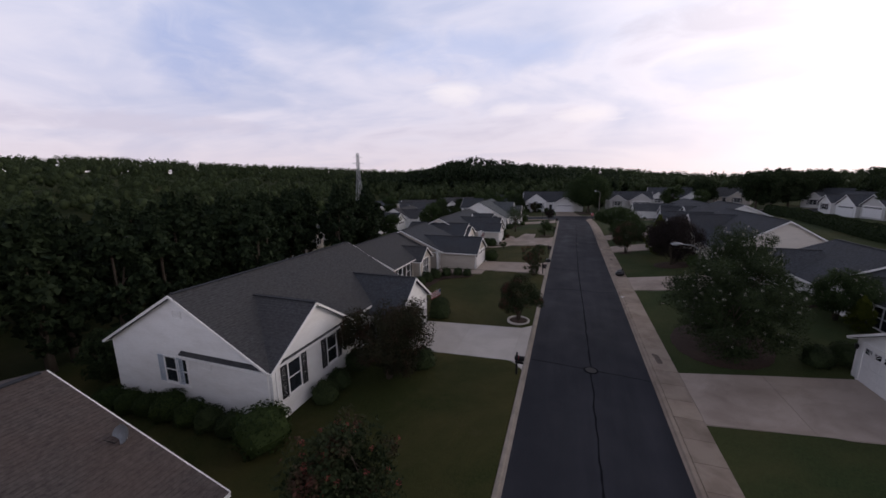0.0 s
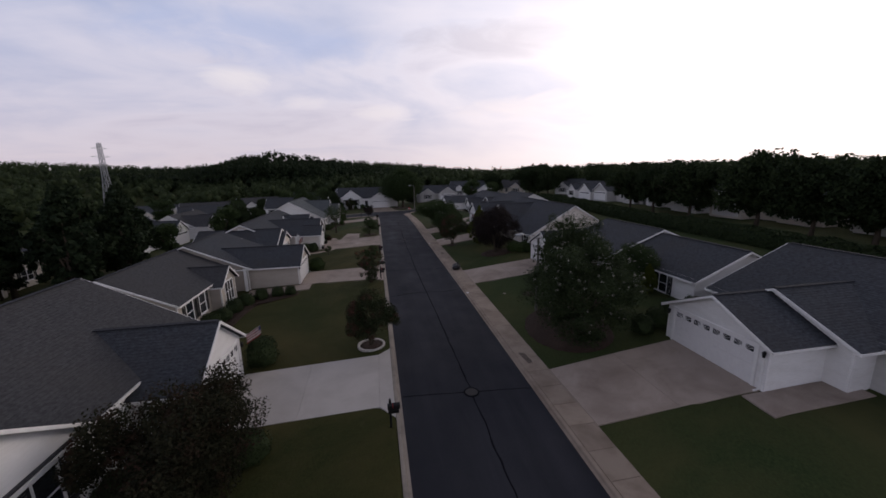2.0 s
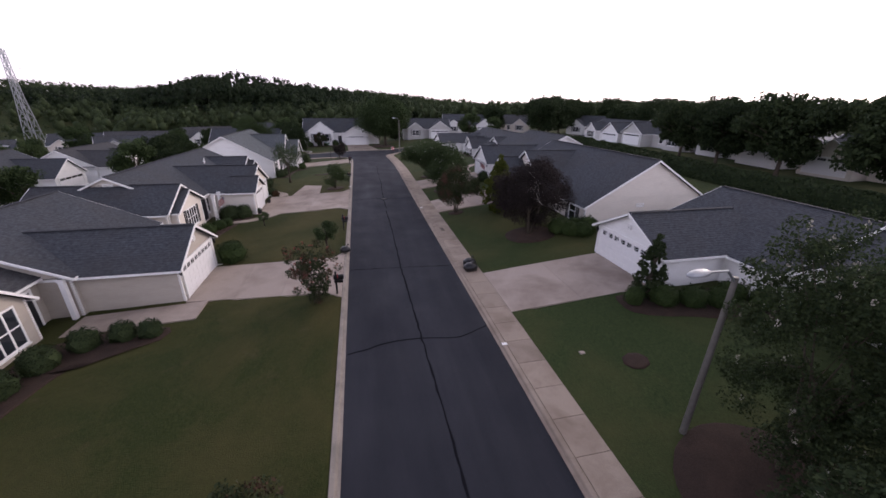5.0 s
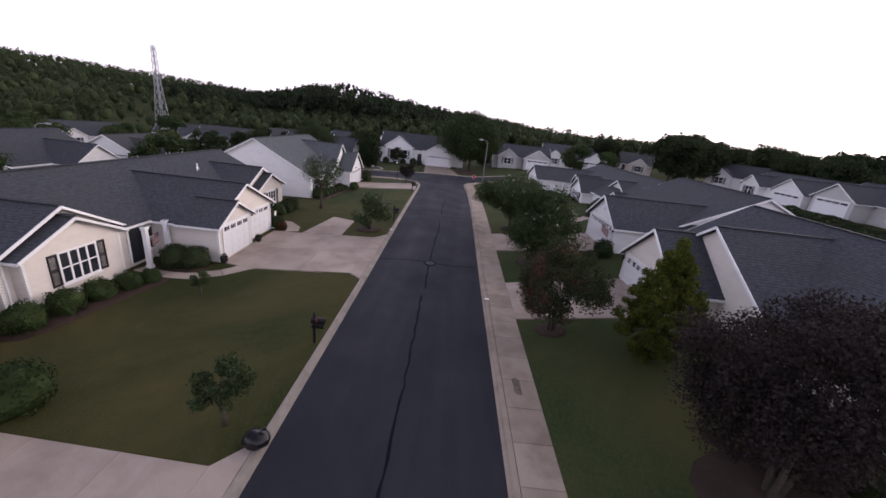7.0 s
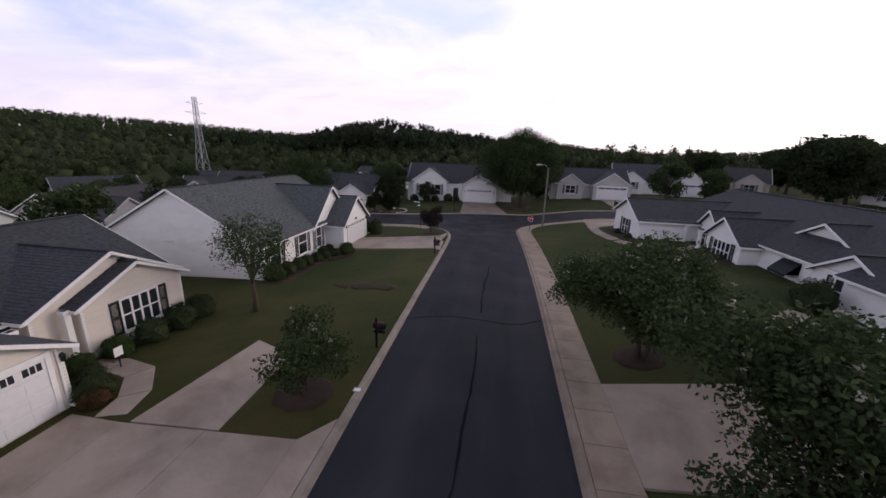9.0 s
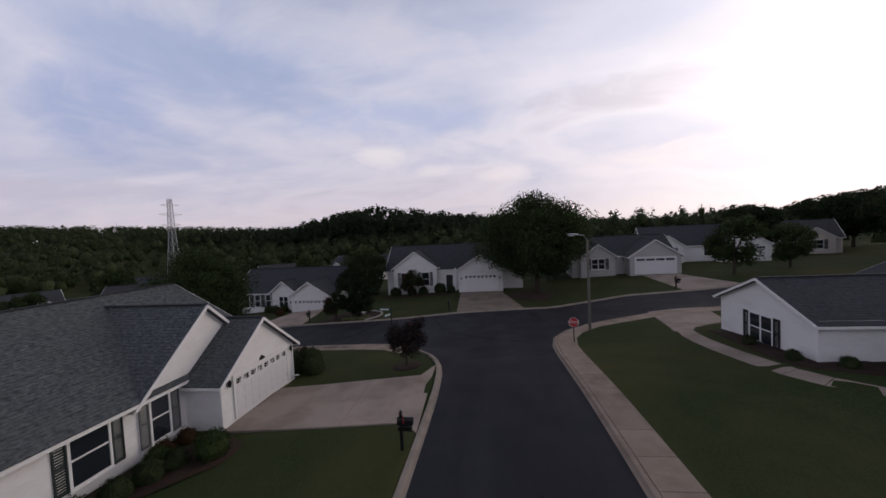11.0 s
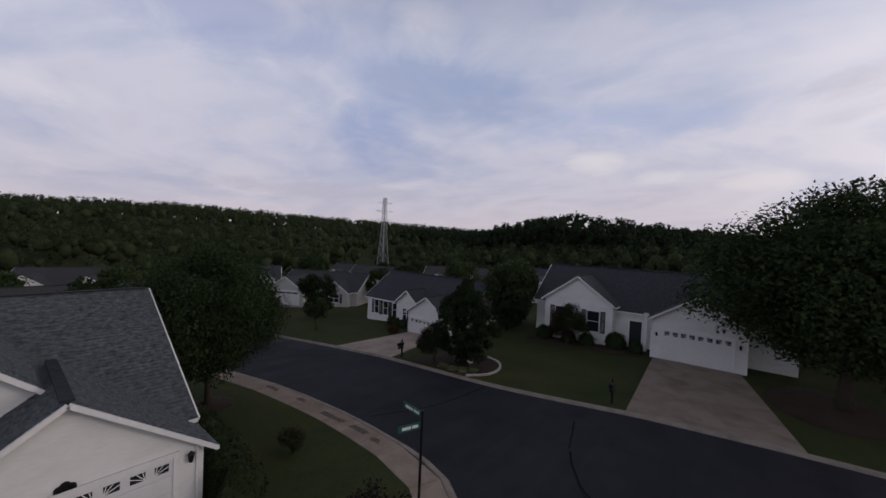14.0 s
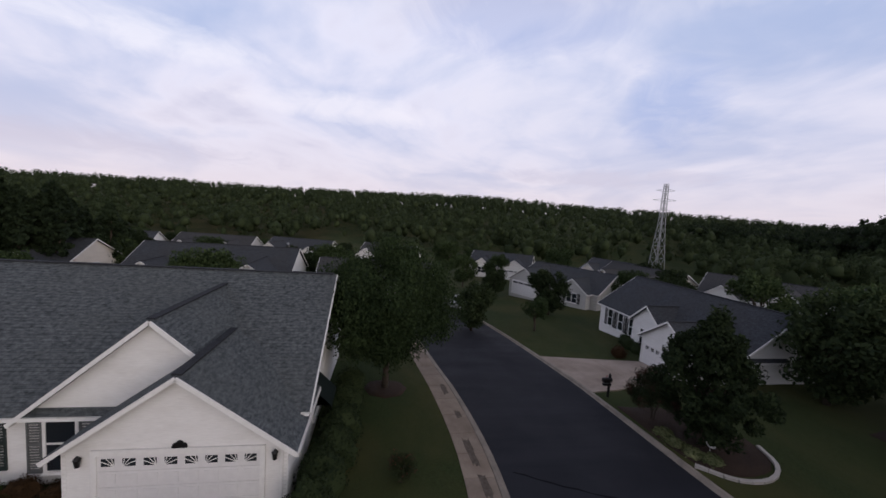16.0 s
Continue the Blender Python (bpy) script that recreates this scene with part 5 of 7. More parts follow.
tree_meshes("crepe", 3, 4.4, 4.4, 0.9, 210, 130, 0.058, M_LEAF_CR, "round", 4, tuft=0.75)
tree_meshes("crepe_white", 4, 4.4, 4.8, 1.0, 260, 190, 0.050, M_LEAF, "round", 4, M_BLOOM, tuft=0.8)
tree_meshes("crepe_red", 5, 2.7, 2.9, 0.5, 80, 110, 0.055, M_LEAF_CR, "vase", 5, M_BLOOMR, lobed=9)
tree_meshes("plum", 6, 5.3, 5.9, 0.2, 250, 280, 0.046, M_LEAF_P, "round", 3, lobed=18, tuft=0.8)
tree_meshes("russet_tree", 27, 5.6, 6.0, 0.4, 260, 200, 0.062, M_LEAF_RU, "round", 4, lobed=16, tuft=0.7)
tree_meshes("layered", 28, 6.0, 6.2, 0.3, 270, 190, 0.064, M_LEAF_D, "round", 3, M_BLOOM, lobed=20, tuft=0.74, flat=0.62)
tree_meshes("gold", 8, 4.7, 3.2, 0.0, 330, 170, 0.046, M_LEAF_Y, "cypress", 1, tuft=0.8)
tree_meshes("conifer", 9, 3.4, 1.9, 0.05, 170, 100, 0.042, M_LEAF_D, "cone", 1, tuft=0.8)
tree_meshes("oak", 10, 9.0, 9.5, 1.9, 460, 180, 0.088, M_LEAF, "round", 1, lobed=24, tuft=0.86)
tree_meshes("magnolia", 11, 5.4, 4.4, 0.2, 150, 150, 0.09, M_LEAF_D, "flame", 1)
tree_meshes("young", 12, 3.0, 2.0, 0.9, 50, 110, 0.055, M_LEAF, "round", 1, lobed=14)
tree_meshes("bloom_bush", 13, 2.6, 2.6, 0.5, 64, 110, 0.055, M_LEAF, "round", 4, M_BLOOM, lobed=9)
tree_meshes("yard", 14, 7.5, 6.5, 1.2, 130, 80, 0.17, M_LEAF, "round", 1, tuft=0.85)
tree_meshes("yard_dark", 15, 6.5, 5.5, 0.6, 130, 80, 0.17, M_LEAF_D, "round", 1, tuft=0.85)
tree_meshes("tall_pine", 16, 14.0, 6.5, 1.5, 100, 46, 0.38, M_PINE, "flame", 1)
tree_meshes("cherry", 17, 2.8, 2.5, 0.7, 70, 110, 0.055, M_LEAF_P, "round", 1, M_BLOOMR, lobed=9)
tree_meshes("sparse", 18, 4.8, 4.6, 1.0, 90, 62, 0.060, M_LEAF, "vase", 1, M_BLOOM, lobed=10, tuft=0.9)
tree_meshes("wispy", 19, 2.9, 3.0, -0.2, 110, 70, 0.045, M_LEAF_CR, "shoots", 7, M_BLOOMR)
tree_meshes("far_oak", 20, 9.0, 9.5, 1.6, 240, 74, 0.20, M_LEAF_D, "round", 1, lobed=20, tuft=0.8)


# ---- clipped shrubs ----
def shrub_meshes(key, seed, mat, leaf=0.055, count=1500, lumps=0.12, flat=1.0):
    rng = np.random.default_rng(seed)
    d = rng.normal(size=(count, 3))
    d /= np.linalg.norm(d, axis=1)[:, None]
    d[:, 2] = np.where(d[:, 2] < -0.55, -d[:, 2], d[:, 2])
    k = np.array([1 + lumps * 2 * noise.noise(Vector(v) * 2.2 + Vector((seed, 0, 0))) for v in d])[:, None]
    p = d * k * rng.uniform(0.86, 1.03, (count, 1)) * np.array([1, 1, flat]) + np.array([0, 0, 0.62 * flat])
    u = rng.normal(size=(count, 3))
    u -= (u * d).sum(1)[:, None] * d * 0.6
    u /= np.linalg.norm(u, axis=1)[:, None]
    w = np.cross(u, d + rng.normal(scale=0.5, size=(count, 3)))
    w /= np.linalg.norm(w, axis=1)[:, None]
    s = leaf * rng.uniform(0.7, 1.4, (count, 1))
    V = np.stack([p - u * s, p + w * s * 0.6, p + u * s, p - w * s * 0.6], 1).reshape(-1, 3)
    V[:, 2] = np.maximum(V[:, 2], 0.0)
    foliage = np_mesh(key + "_foliage", V, np.arange(len(V)).reshape(-1, 4), mat)
    bm = bmesh.new()
    bmesh.ops.create_icosphere(bm, subdivisions=2, radius=0.9)
    for v in bm.verts:
        q = 1 + lumps * 2 * noise.noise(v.co.normalized() * 2.2 + Vector((seed, 0, 0)))
        v.co = Vector((v.co.x * q, v.co.y * q, max(0.0, (v.co.z * q) * flat + 0.62 * flat)))
    me = bpy.data.meshes.new(key + "_inner")
    bm.to_mesh(me)
    bm.free()
    me.materials.append(mat)
    TREE_MESH[key] = (me, foliage)


shrub_meshes("box_a", 31, M_LEAF_B)
shrub_meshes("box_b", 32, M_LEAF_B, lumps=0.2)
shrub_meshes("box_dark", 33, M_LEAF_D, lumps=0.16)
shrub_meshes("box_russet", 34, leaf_material("russet_barberry_leaves", (0.030, 0.018, 0.010), (0.062, 0.036, 0.018)), lumps=0.2)
shrub_meshes("hosta", 35, leaf_material("variegated_hosta_leaves", (0.06, 0.08, 0.03), (0.22, 0.24, 0.12)), 0.16, 420, 0.25, 0.6)


def shrub(key, x, y, r, h=None, label="", turn=0.0, z=None):
    h = h or 1.55 * r
    inner, fol = TREE_MESH[key]
    z = lawn_z(x, y) - 0.02 if z is None else z
    ob = thing("shrub", x, y, z, label or "rounded clipped evergreen shrub in a mulch bed", "shrub", "foundation shrubs")
    ob.scale, ob.rotation_euler = (r, r, h / 1.62), (0, 0, turn)
    for nm, me in (("inner_growth", inner), ("foliage", fol)):
        p = new(nm, me)
        p.parent = ob
    return ob


def bed(pts, mat, label, category="mulch bed", name="mulch_bed", lift=0.03, seed=1):
    """A low patch with an uneven rim, draped on the lawn; pts are its corners, counter-clockwise."""
    L = smooth_line(list(pts) + [pts[0]], 0.5)[:-1]
    rng = np.random.default_rng(seed)
    c = L.mean(0)
    bm = bmesh.new()
    rings = []
    for f, hgt in ((1.0, -0.05), (0.985, lift), (0.7, lift + 0.03), (0.35, lift + 0.035)):
        rings.append([bm.verts.new((*(c + (p - c) * f * (1 + 0.015 * rng.normal())), lawn_z(*(c + (p - c) * f)) + hgt)) for p in L])
    for a, b in zip(rings, rings[1:]):
        for i in range(len(L)):
            j = (i + 1) % len(L)
            bm.faces.new((a[i], a[j], b[j], b[i]))
    bm.faces.new(rings[-1])
    bmesh.ops.recalc_face_normals(bm, faces=bm.faces)
    return tagged(part(name, bm, mat, smooth=True), label, category, kind="structure")


# ---- planting along the street, west side ----
plant("russet_tree", -11.3, -4.1, "broad dark russet-tinged tree close to a white house", scale=0.9)
plant("crepe_red", -8.14, -13.04, "crepe myrtle with faded red blossoms on the lawn", scale=1.5)
for _x, _y, _r in ((-25.4, -10.6, 0.85), (-24.0, -10.5, 0.8), (-22.6, -10.4, 0.75), (-21.0, -10.4, 0.95), (-19.4, -10.4, 0.8), (-18.0, -10.5, 0.75), (-13.9, -3.4, 0.8), (-13.8, -5.6, 0.7), (-13.3, -1.8, 0.8), (-9.8, -2.3, 0.8), (-16.6, -10.5, 0.7), (-13.7, -7.0, 0.75)):
    shrub("box_dark" if _x > -19 else "box_a", _x, _y, _r, label="dense rounded shrub against a white wall", turn=_x)
shrub("box_a", -14.4, -10.7, 1.3, 1.9, "large clipped green shrub at a house corner")
shrub("box_dark", -11.5, 5.75, 0.95, 1.8, "tall clipped shrub at a garage corner")
plant("yard_dark", -29.5, -8.5, "dark leafy tree beside a white house", scale=0.55)
plant("crepe", -4.93, 6.15, "small rounded tree in a ringed mulch bed", scale=0.8)
bed([(-4.93 + 0.75 * math.cos(a * math.pi / 4), 6.15 + 0.75 * math.sin(a * math.pi / 4)) for a in range(8)], M_MULCH, "round mulch bed beneath a small tree")


def ring_edging(x, y, r):
    root = thing("tree_ring", x, y, lawn_z(x, y), "pale concrete edging ring round a small tree", "garden edging")
    n = 22
    for k in range(n):
        a = 2 * math.pi * (k + 0.5) / n
        bm = bmesh.new()
        m = Matrix.Translation((x + r * math.cos(a), y + r * math.sin(a), lawn_z(x, y))) @ Matrix.Rotation(a, 4, "Z")
        box(bm, -0.07, 0.07, -math.pi * r / n * 0.94, math.pi * r / n * 0.94, -0.05, 0.09, m)
        part("edging_block", bm, M_PALE, root)


ring_edging(-4.93, 6.15, 0.82)
for _x, _y, _r in ((-16.92, 12.18, 0.85), (-16.69, 13.9, 0.7), (-16.45, 15.62, 0.75), (-15.98, 17.17, 0.7), (-15.07, 18.39, 0.65), (-13.72, 18.8, 0.6), (-12.58, 18.8, 0.55)):
    shrub("box_dark", _x, _y, _r, label="low dark shrub in a front bed", turn=_y)
shrub("box_a", -11.4, 27.5, 0.95, 1.5, "round green clipped shrub beside a driveway")
plant("wispy", -5.05, 20.0, "multi-stemmed shrub with faded red blossoms by the driveway", "shrub", "shrub", 1.2)
plant("young", -5.0, 27.45, "small leafy young tree on the lawn", scale=0.8)
bed([(-17.09, 11.41), (-15.86, 11.36), (-15.37, 14.61), (-14.62, 17.12), (-11.95, 18.29), (-11.96, 19.41), (-16.78, 19.04), (-17.27, 15.33)], M_MULCH, "mulched front bed along a taupe house")
for _x, _y, _r in ((-15.5, 31.3, 0.75), (-15.3, 32.8, 0.7), (-15.1, 34.2, 0.65), (-14.7, 35.4, 0.6), (-14.3, 36.2, 0.5), (-13.5, 38.6, 0.8), (-14.5, 38.4, 0.85), (-15.1, 39.0, 0.7)):
    shrub("box_dark" if _y > 38 else "box_b", _x, _y, _r, label="leafy shrub in a curved front bed", turn=_y)
bed([(-16.2, 30.6), (-14.9, 30.5), (-14.2, 33.2), (-13.7, 35.6), (-13.5, 36.6), (-14.6, 36.9), (-16.2, 36.8), (-16.3, 34)], M_MULCH, "curved mulch bed under the duplex window")
bed([(-15.8, 37.8), (-13.0, 37.7), (-12.7, 38.8), (-13.2, 39.4), (-15.8, 39.5)], M_MULCH, "mulch bed beside a garage")
plant("young", -11.0, 35.3, "thin young sapling on the lawn", scale=0.45)
plant("bloom_bush", -5.5, 48.3, "white-flowering bush at the driveway edge", scale=1.18)
bed([(-5.5 + 1.1 * math.cos(a * math.pi / 4), 48.3 + 1.0 * math.sin(a * math.pi / 4)) for a in range(8)], M_MULCH, "mulch beneath a white-flowering bush")
for _x, _y, _r, _k in ((-14.6, 49.6, 0.6, "box_b"), (-14.4, 51.0, 0.7, "box_dark"), (-14.3, 52.4, 0.75, "box_dark"), (-14.4, 53.8, 0.7, "box_dark"), (-12.6, 47.1, 0.6, "box_dark"), (-13.4, 47.6, 0.55, "box_dark"), (-12.2, 46.75, 0.45, "box_russet"), (-14.9, 48.4, 0.5, "box_b")):
    shrub(_k, _x, _y, _r, label="dark shrub beside the porch path", turn=_y)
plant("sparse", -11.8, 54.6, "sparse flowering tree before a white gable", scale=1.08, turn=0.6)
for _x, _y, _r in ((-13.8, 59.5, 0.75), (-13.6, 60.8, 0.6), (-13.5, 62.0, 0.6), (-13.4, 63.1, 0.55), (-13.2, 64.2, 0.5), (-13.0, 65.2, 0.5), (-12.7, 66.0, 0.45)):
    shrub("box_dark", _x, _y, _r, label="low rounded shrub under a window", turn=_y)
shrub("box_a", -11.7, 66.6, 0.62, 1.1, "round clipped shrub at a garage corner")
shrub("box_dark", -12.0, 75.1, 0.7, 1.6, "tall dark shrub beside the corner garage")
bed([(-14.5, 58.6), (-12.9, 58.7), (-12.6, 62), (-12.2, 65), (-11.0, 66), (-11.1, 67.6), (-12.5, 67.8), (-14.5, 66)], M_MULCH, "mulch strip under the corner house windows")
bed([(-7.52, 57.94), (-6.31, 58.11), (-5.3, 57.88), (-5.02, 58.69), (-5.74, 59.07), (-6.67, 58.85), (-7.4, 59.43), (-8.15, 58.89), (-7.98, 58.37)], M_DIRT, "worn bare patch of reddish earth in the lawn", "bare earth", "bare_patch", 0.008)
bed([(-8.72, 58.34), (-8.17, 58.07), (-8.06, 58.59), (-8.6, 59.25), (-9.36, 58.83)], M_MULCH, "small dark bare patch in the lawn", "bare earth", "bare_patch", 0.006)
plant("cherry", -6.0, 75.1, "small dark red-leaved tree at the corner")
bed([(-6.0 + 0.9 * math.cos(a * math.pi / 4), 75.1 + 0.9 * math.sin(a * math.pi / 4)) for a in range(8)], M_MULCH, "mulch beneath a red-leaved tree")
plant("oak", -21.6, 77.4, "leafy shade tree beside the corner house", scale=0.76, turn=1, sz=1.22)
bed([(-21.5 + 1.2 * math.cos(a * math.pi / 4), 77.4 + 1.2 * math.sin(a * math.pi / 4)) for a in range(8)], M_MULCH, "thin mulch round a shade tree")
for _x, _y, _r in ((-13.5, 75.2, 0.85), (-15.0, 75.4, 0.9), (-16.6, 75.5, 0.9), (-18.4, 75.5, 0.85), (-20.4, 75.6, 0.8)):
    shrub("box_dark", _x, _y, _r, 1.5, "dark shrub along the north wall of a house", turn=_x)
plant("crepe_red", -14.0, 77.9, "little flowering shrub on the corner lawn", "shrub", "shrub", 0.42)
for _x, _y, _r, _k in ((-13.9, 66.6, 0.45, "box_russet"), (-13.8, 67.6, 0.4, "box_russet"), (-13.4, 66.0, 0.5, "box_b")):
    shrub(_k, _x, _y, _r, label="russet barberry under a window", turn=_y)



def flower_pot(x, y, r=0.21, h=0.34):
    z = lawn_z(x, y) + 0.1
    pot = thing("flower_pot", x, y, z, "dark glazed pot with a low tuft beside a garage door", "flower pot", "pots beside the garage")
    bm = bmesh.new()
    m = Matrix.Translation((x, y, z))
    prof = [(0.62, 0.0), (0.85, 0.12), (1.0, 0.6), (0.94, 0.86), (1.06, 0.92), (1.06, 1.0), (0.9, 1.0), (0.86, 0.88)]
    rings = [[bm.verts.new(m @ Vector((r * a * math.cos(t * math.pi / 8), r * a * math.sin(t * math.pi / 8), h * b))) for t in range(16)] for a, b in prof]
    for a, b in zip(rings, rings[1:]):
        for t in range(16):
            bm.faces.new((a[t], a[(t + 1) % 16], b[(t + 1) % 16], b[t]))
    bm.faces.new(rings[0][::-1])
    bm.faces.new(rings[-1])
    part("pot", bm, M_IRON, pot, smooth=True)
    rng = np.random.default_rng(int(abs(y) * 10))
    V, F = leaf_cloud(rng, np.array([(0, 0, h + 0.04)]), np.array([r * 0.95]), 130, 0.05)
    tuft = new("tuft", np_mesh("pot_tuft", V, F, M_LEAF_D))
    tuft.parent = pot
    return pot


for _y in (43.32, 39.3):
    flower_pot(-12.25, _y)


def bed_sign(x, y):
    z = lawn_z(x, y)
    sg = thing("bed_sign", x, y, z, "small white sign on a stake among porch shrubs", "sign")
    bm = bmesh.new()
    box(bm, x - 0.015, x + 0.015, y - 0.02, y + 0.02, z - 0.1, z + 0.75)
    part("stake", bm, M_BLACK, sg)
    bm = bmesh.new()
    box(bm, x + 0.018, x + 0.035, y - 0.17, y + 0.17, z + 0.5, z + 0.88)
    bevelled(bm, 0.006)
    part("plate", bm, M_TRIM, sg)


bed_sign(-13.7, 48.9)

# ---- planting, east side ----
plant("layered", 8.0, 2.9, "spreading dark tree with a few white blossoms", scale=1.08, turn=1.0)
plant("layered", 9.2, 6.6, "tall dark leafy tree beside a street lamp", scale=0.78, turn=2.6, sz=1.62)
bed([(8.3 + 2.7 * math.cos(a * math.pi / 4), 5.0 + 3.5 * math.sin(a * math.pi / 4)) for a in range(8)], M_MULCH, "broad mulched area beneath dark trees")
for _x, _y, _r in ((12.0, 2.4, 0.75), (13.4, 2.8, 0.8), (15.0, 3.3, 0.9), (17.2, 4.1, 0.7), (19.2, 4.1, 0.6), (21.5, 4.1, 0.6), (23.5, 4.1, 0.6)):
    shrub("box_dark", _x, _y, _r, label="dark shrub between two houses", turn=_y)
plant("gold", 16.8, 7.9, "small golden-green conifer by a house", scale=0.5)
plant("conifer", 11.9, 15.5, "small dark conical evergreen beside the garage", scale=1.05)
for _x, _y, _r in ((12.3, 14.8, 0.75), (13.5, 14.3, 0.7), (14.7, 13.9, 0.65), (15.7, 14.2, 0.75), (11.0, 15.3, 0.5), (16.5, 13.2, 0.6)):
    shrub("box_a", _x, _y, _r, 1.05, label="rounded shrub in a bed by the porch", turn=_y)
bed([(10.6, 16.2), (10.5, 14.6), (12.6, 13.4), (16.9, 12.3), (16.9, 14.8), (13.2, 15.9)], M_MULCH, "mulch bed along a white garage wall")
bed([(8.4 + 0.55 * math.cos(a * math.pi / 4), 11.7 + 0.5 * math.sin(a * math.pi / 4)) for a in range(8)], M_MULCH, "small dark round bed in the lawn")
plant("crepe_white", 16.6, 9.8, "airy flowering tree near a porch", scale=0.8)
plant("plum", 10.4, 26.5, "large purple-leaved plum tree on the lawn", scale=1.06)
bed([(10.4 + 2.0 * math.cos(a * math.pi / 4), 26.3 + 1.7 * math.sin(a * math.pi / 4)) for a in range(8)], M_MULCH, "mulch beneath a purple plum tree")
for _x, _y, _r in ((12.3, 25.6, 0.75), (13.0, 24.9, 0.7), (13.8, 24.5, 0.72), (14.6, 25.1, 0.8), (12.9, 25.9, 0.7), (13.8, 25.5, 0.72)):
    shrub("box_b", _x, _y, _r, label="rounded green shrub clipped into a cluster", turn=_x)
plant("gold", 10.0, 32.6, "golden-green conical cypress on the lawn", scale=1.08, sz=1.0)
plant("crepe", 6.55, 34.8, "crepe myrtle with reddish seed heads by the sidewalk", scale=0.98)
bed([(6.55 + 0.8 * math.cos(a * math.pi / 4), 34.8 + 0.7 * math.sin(a * math.pi / 4)) for a in range(8)], M_MULCH, "small mulch circle under a crepe myrtle")
shrub("box_dark", 11.2, 43.4, 0.55, 1.0, "round dark shrub beside a garage")
shrub("box_dark", 12.6, 44.9, 0.75, 1.3, "round dark shrub by a white wall")
plant("crepe_white", 7.2, 43.9, "crepe myrtle with white blossoms", scale=1.45, turn=2, sz=0.85)
bed([(7.1 + 1.0 * math.cos(a * math.pi / 4), 43.9 + 1.0 * math.sin(a * math.pi / 4)) for a in range(8)], M_MULCH, "mulch circle beneath a blossoming tree")
plant("crepe_white", 7.0, 52.5, "rounded crepe myrtle with white blossoms", scale=1.42, turn=4, sz=0.78)
bed([(6.9 + 1.0 * math.cos(a * math.pi / 4), 52.5 + 0.9 * math.sin(a * math.pi / 4)) for a in range(8)], M_MULCH, "mulch circle beneath a rounded tree")
shrub("box_dark", 16.4, 57.4, 0.95, 1.5, "dark clipped shrub below a gable window")
for _x, _y, _r in ((11.32, 51.53, 0.8), (11.52, 52.41, 0.7)):
    shrub("box_b", _x, _y, _r, label="green shrub beside a curved path", turn=_x)
for _x, _y in ((12.6, 72.5), (12.5, 75.2), (13.9, 71.4), (15.0, 70.6), (16.7, 66.0), (16.7, 68.0)):
    shrub("box_dark", _x, _y, 0.34, 0.5, "low ground-hugging shrub in a narrow bed", turn=_y)
bed([(12.3, 78.6), (12.2, 71.8), (13.5, 70.9), (16.4, 69.6), (16.6, 70.4), (13.1, 71.9), (13.1, 78.6)], M_MULCH, "narrow mulch bed along a white house")
bed([(16.3, 69.2), (16.2, 64.9), (17.2, 64.9), (17.2, 69.2)], M_MULCH, "narrow mulch bed beneath a front window")

# ---- planting round the junction ----
plant("oak", 4.4, 99.6, "large spreading oak in front of a house", scale=1.45, sz=0.93)
bed([(3.6 + 2.6 * math.cos(a * math.pi / 4), 99.0 + 3.4 * math.sin(a * math.pi / 4)) for a in range(8)], M_MULCH, "bare mulched ground beneath a large oak")
plant("magnolia", -15.4, 91.6, "dense dark magnolia in a mulched bed", scale=1.12)
plant("crepe", -17.7, 91.0, "grey-green airy shrub beside a mailbox", "shrub", "shrub", 0.62)
bed([(-19.2, 90.0), (-14.2, 90.2), (-13.3, 91.4), (-13.6, 93.2), (-15.2, 94.3), (-18.2, 93.8)], M_MULCH, "mulched bed edged with pale concrete")
for _x, _y in ((-16.4, 90.5), (-15.6, 90.4), (-14.8, 90.6), (-14.3, 91.0)):
    shrub("hosta", _x, _y, 0.42, 0.45, "variegated hosta clump at the edge of a bed", turn=_x * 3)


def curved_edging():
    root = thing("bed_edging", -13.6, 92, lawn_z(-13.6, 92), "curved pale concrete edging round a planted bed", "garden edging")
    L = smooth_line([(-14.1, 90.0), (-13.1, 91.0), (-13.0, 92.4), (-13.8, 93.7), (-15.1, 94.3)], 0.42)
    for a, b in zip(L, L[1:]):
        bm = bmesh.new()
        z = lawn_z(*a)
        beam(bm, (a[0], a[1], z + 0.03), (a[0] + (b[0] - a[0]) * 0.95, a[1] + (b[1] - a[1]) * 0.95, lawn_z(*b) + 0.03), 0.16, 0.16)
        part("edging_block", bm, M_PALE, root)


curved_edging()
for _x, _y, _r in ((-14.3, 102.9, 0.8), (-12.0, 102.8, 0.7), (-10.4, 102.8, 0.7), (-8.2, 103.4, 0.85), (-6.6, 103.0, 0.6)):
    shrub("box_dark", _x, _y, _r, label="dark shrub before the end house", turn=_x)
plant("crepe", -11.8, 102.0, "small ornamental tree before a gable", scale=0.76)
bed([(-15.6, 101.6), (-6.4, 101.6), (-6.0, 103.4), (-15.6, 103.6)], M_MULCH, "mulch bed along the front of the end house")
plant("yard_dark", -18.6, 103.5, "dense dark tree beside the end house", scale=1.0)
plant("yard", -21.54, 109.42, "leafy green tree behind a house", scale=0.95, turn=1)
plant("young", -35.78, 92.49, "rounded small tree on a lawn", scale=1.25)
for _x, _y in ((-28.2, 98.3), (-29.6, 98.5), (-31.0, 99.2), (-27.3, 95.9)):
    shrub("box_russet" if _y < 97 else "box_dark", _x, _y, 0.6, label="rounded shrub before a lower house", turn=_x)


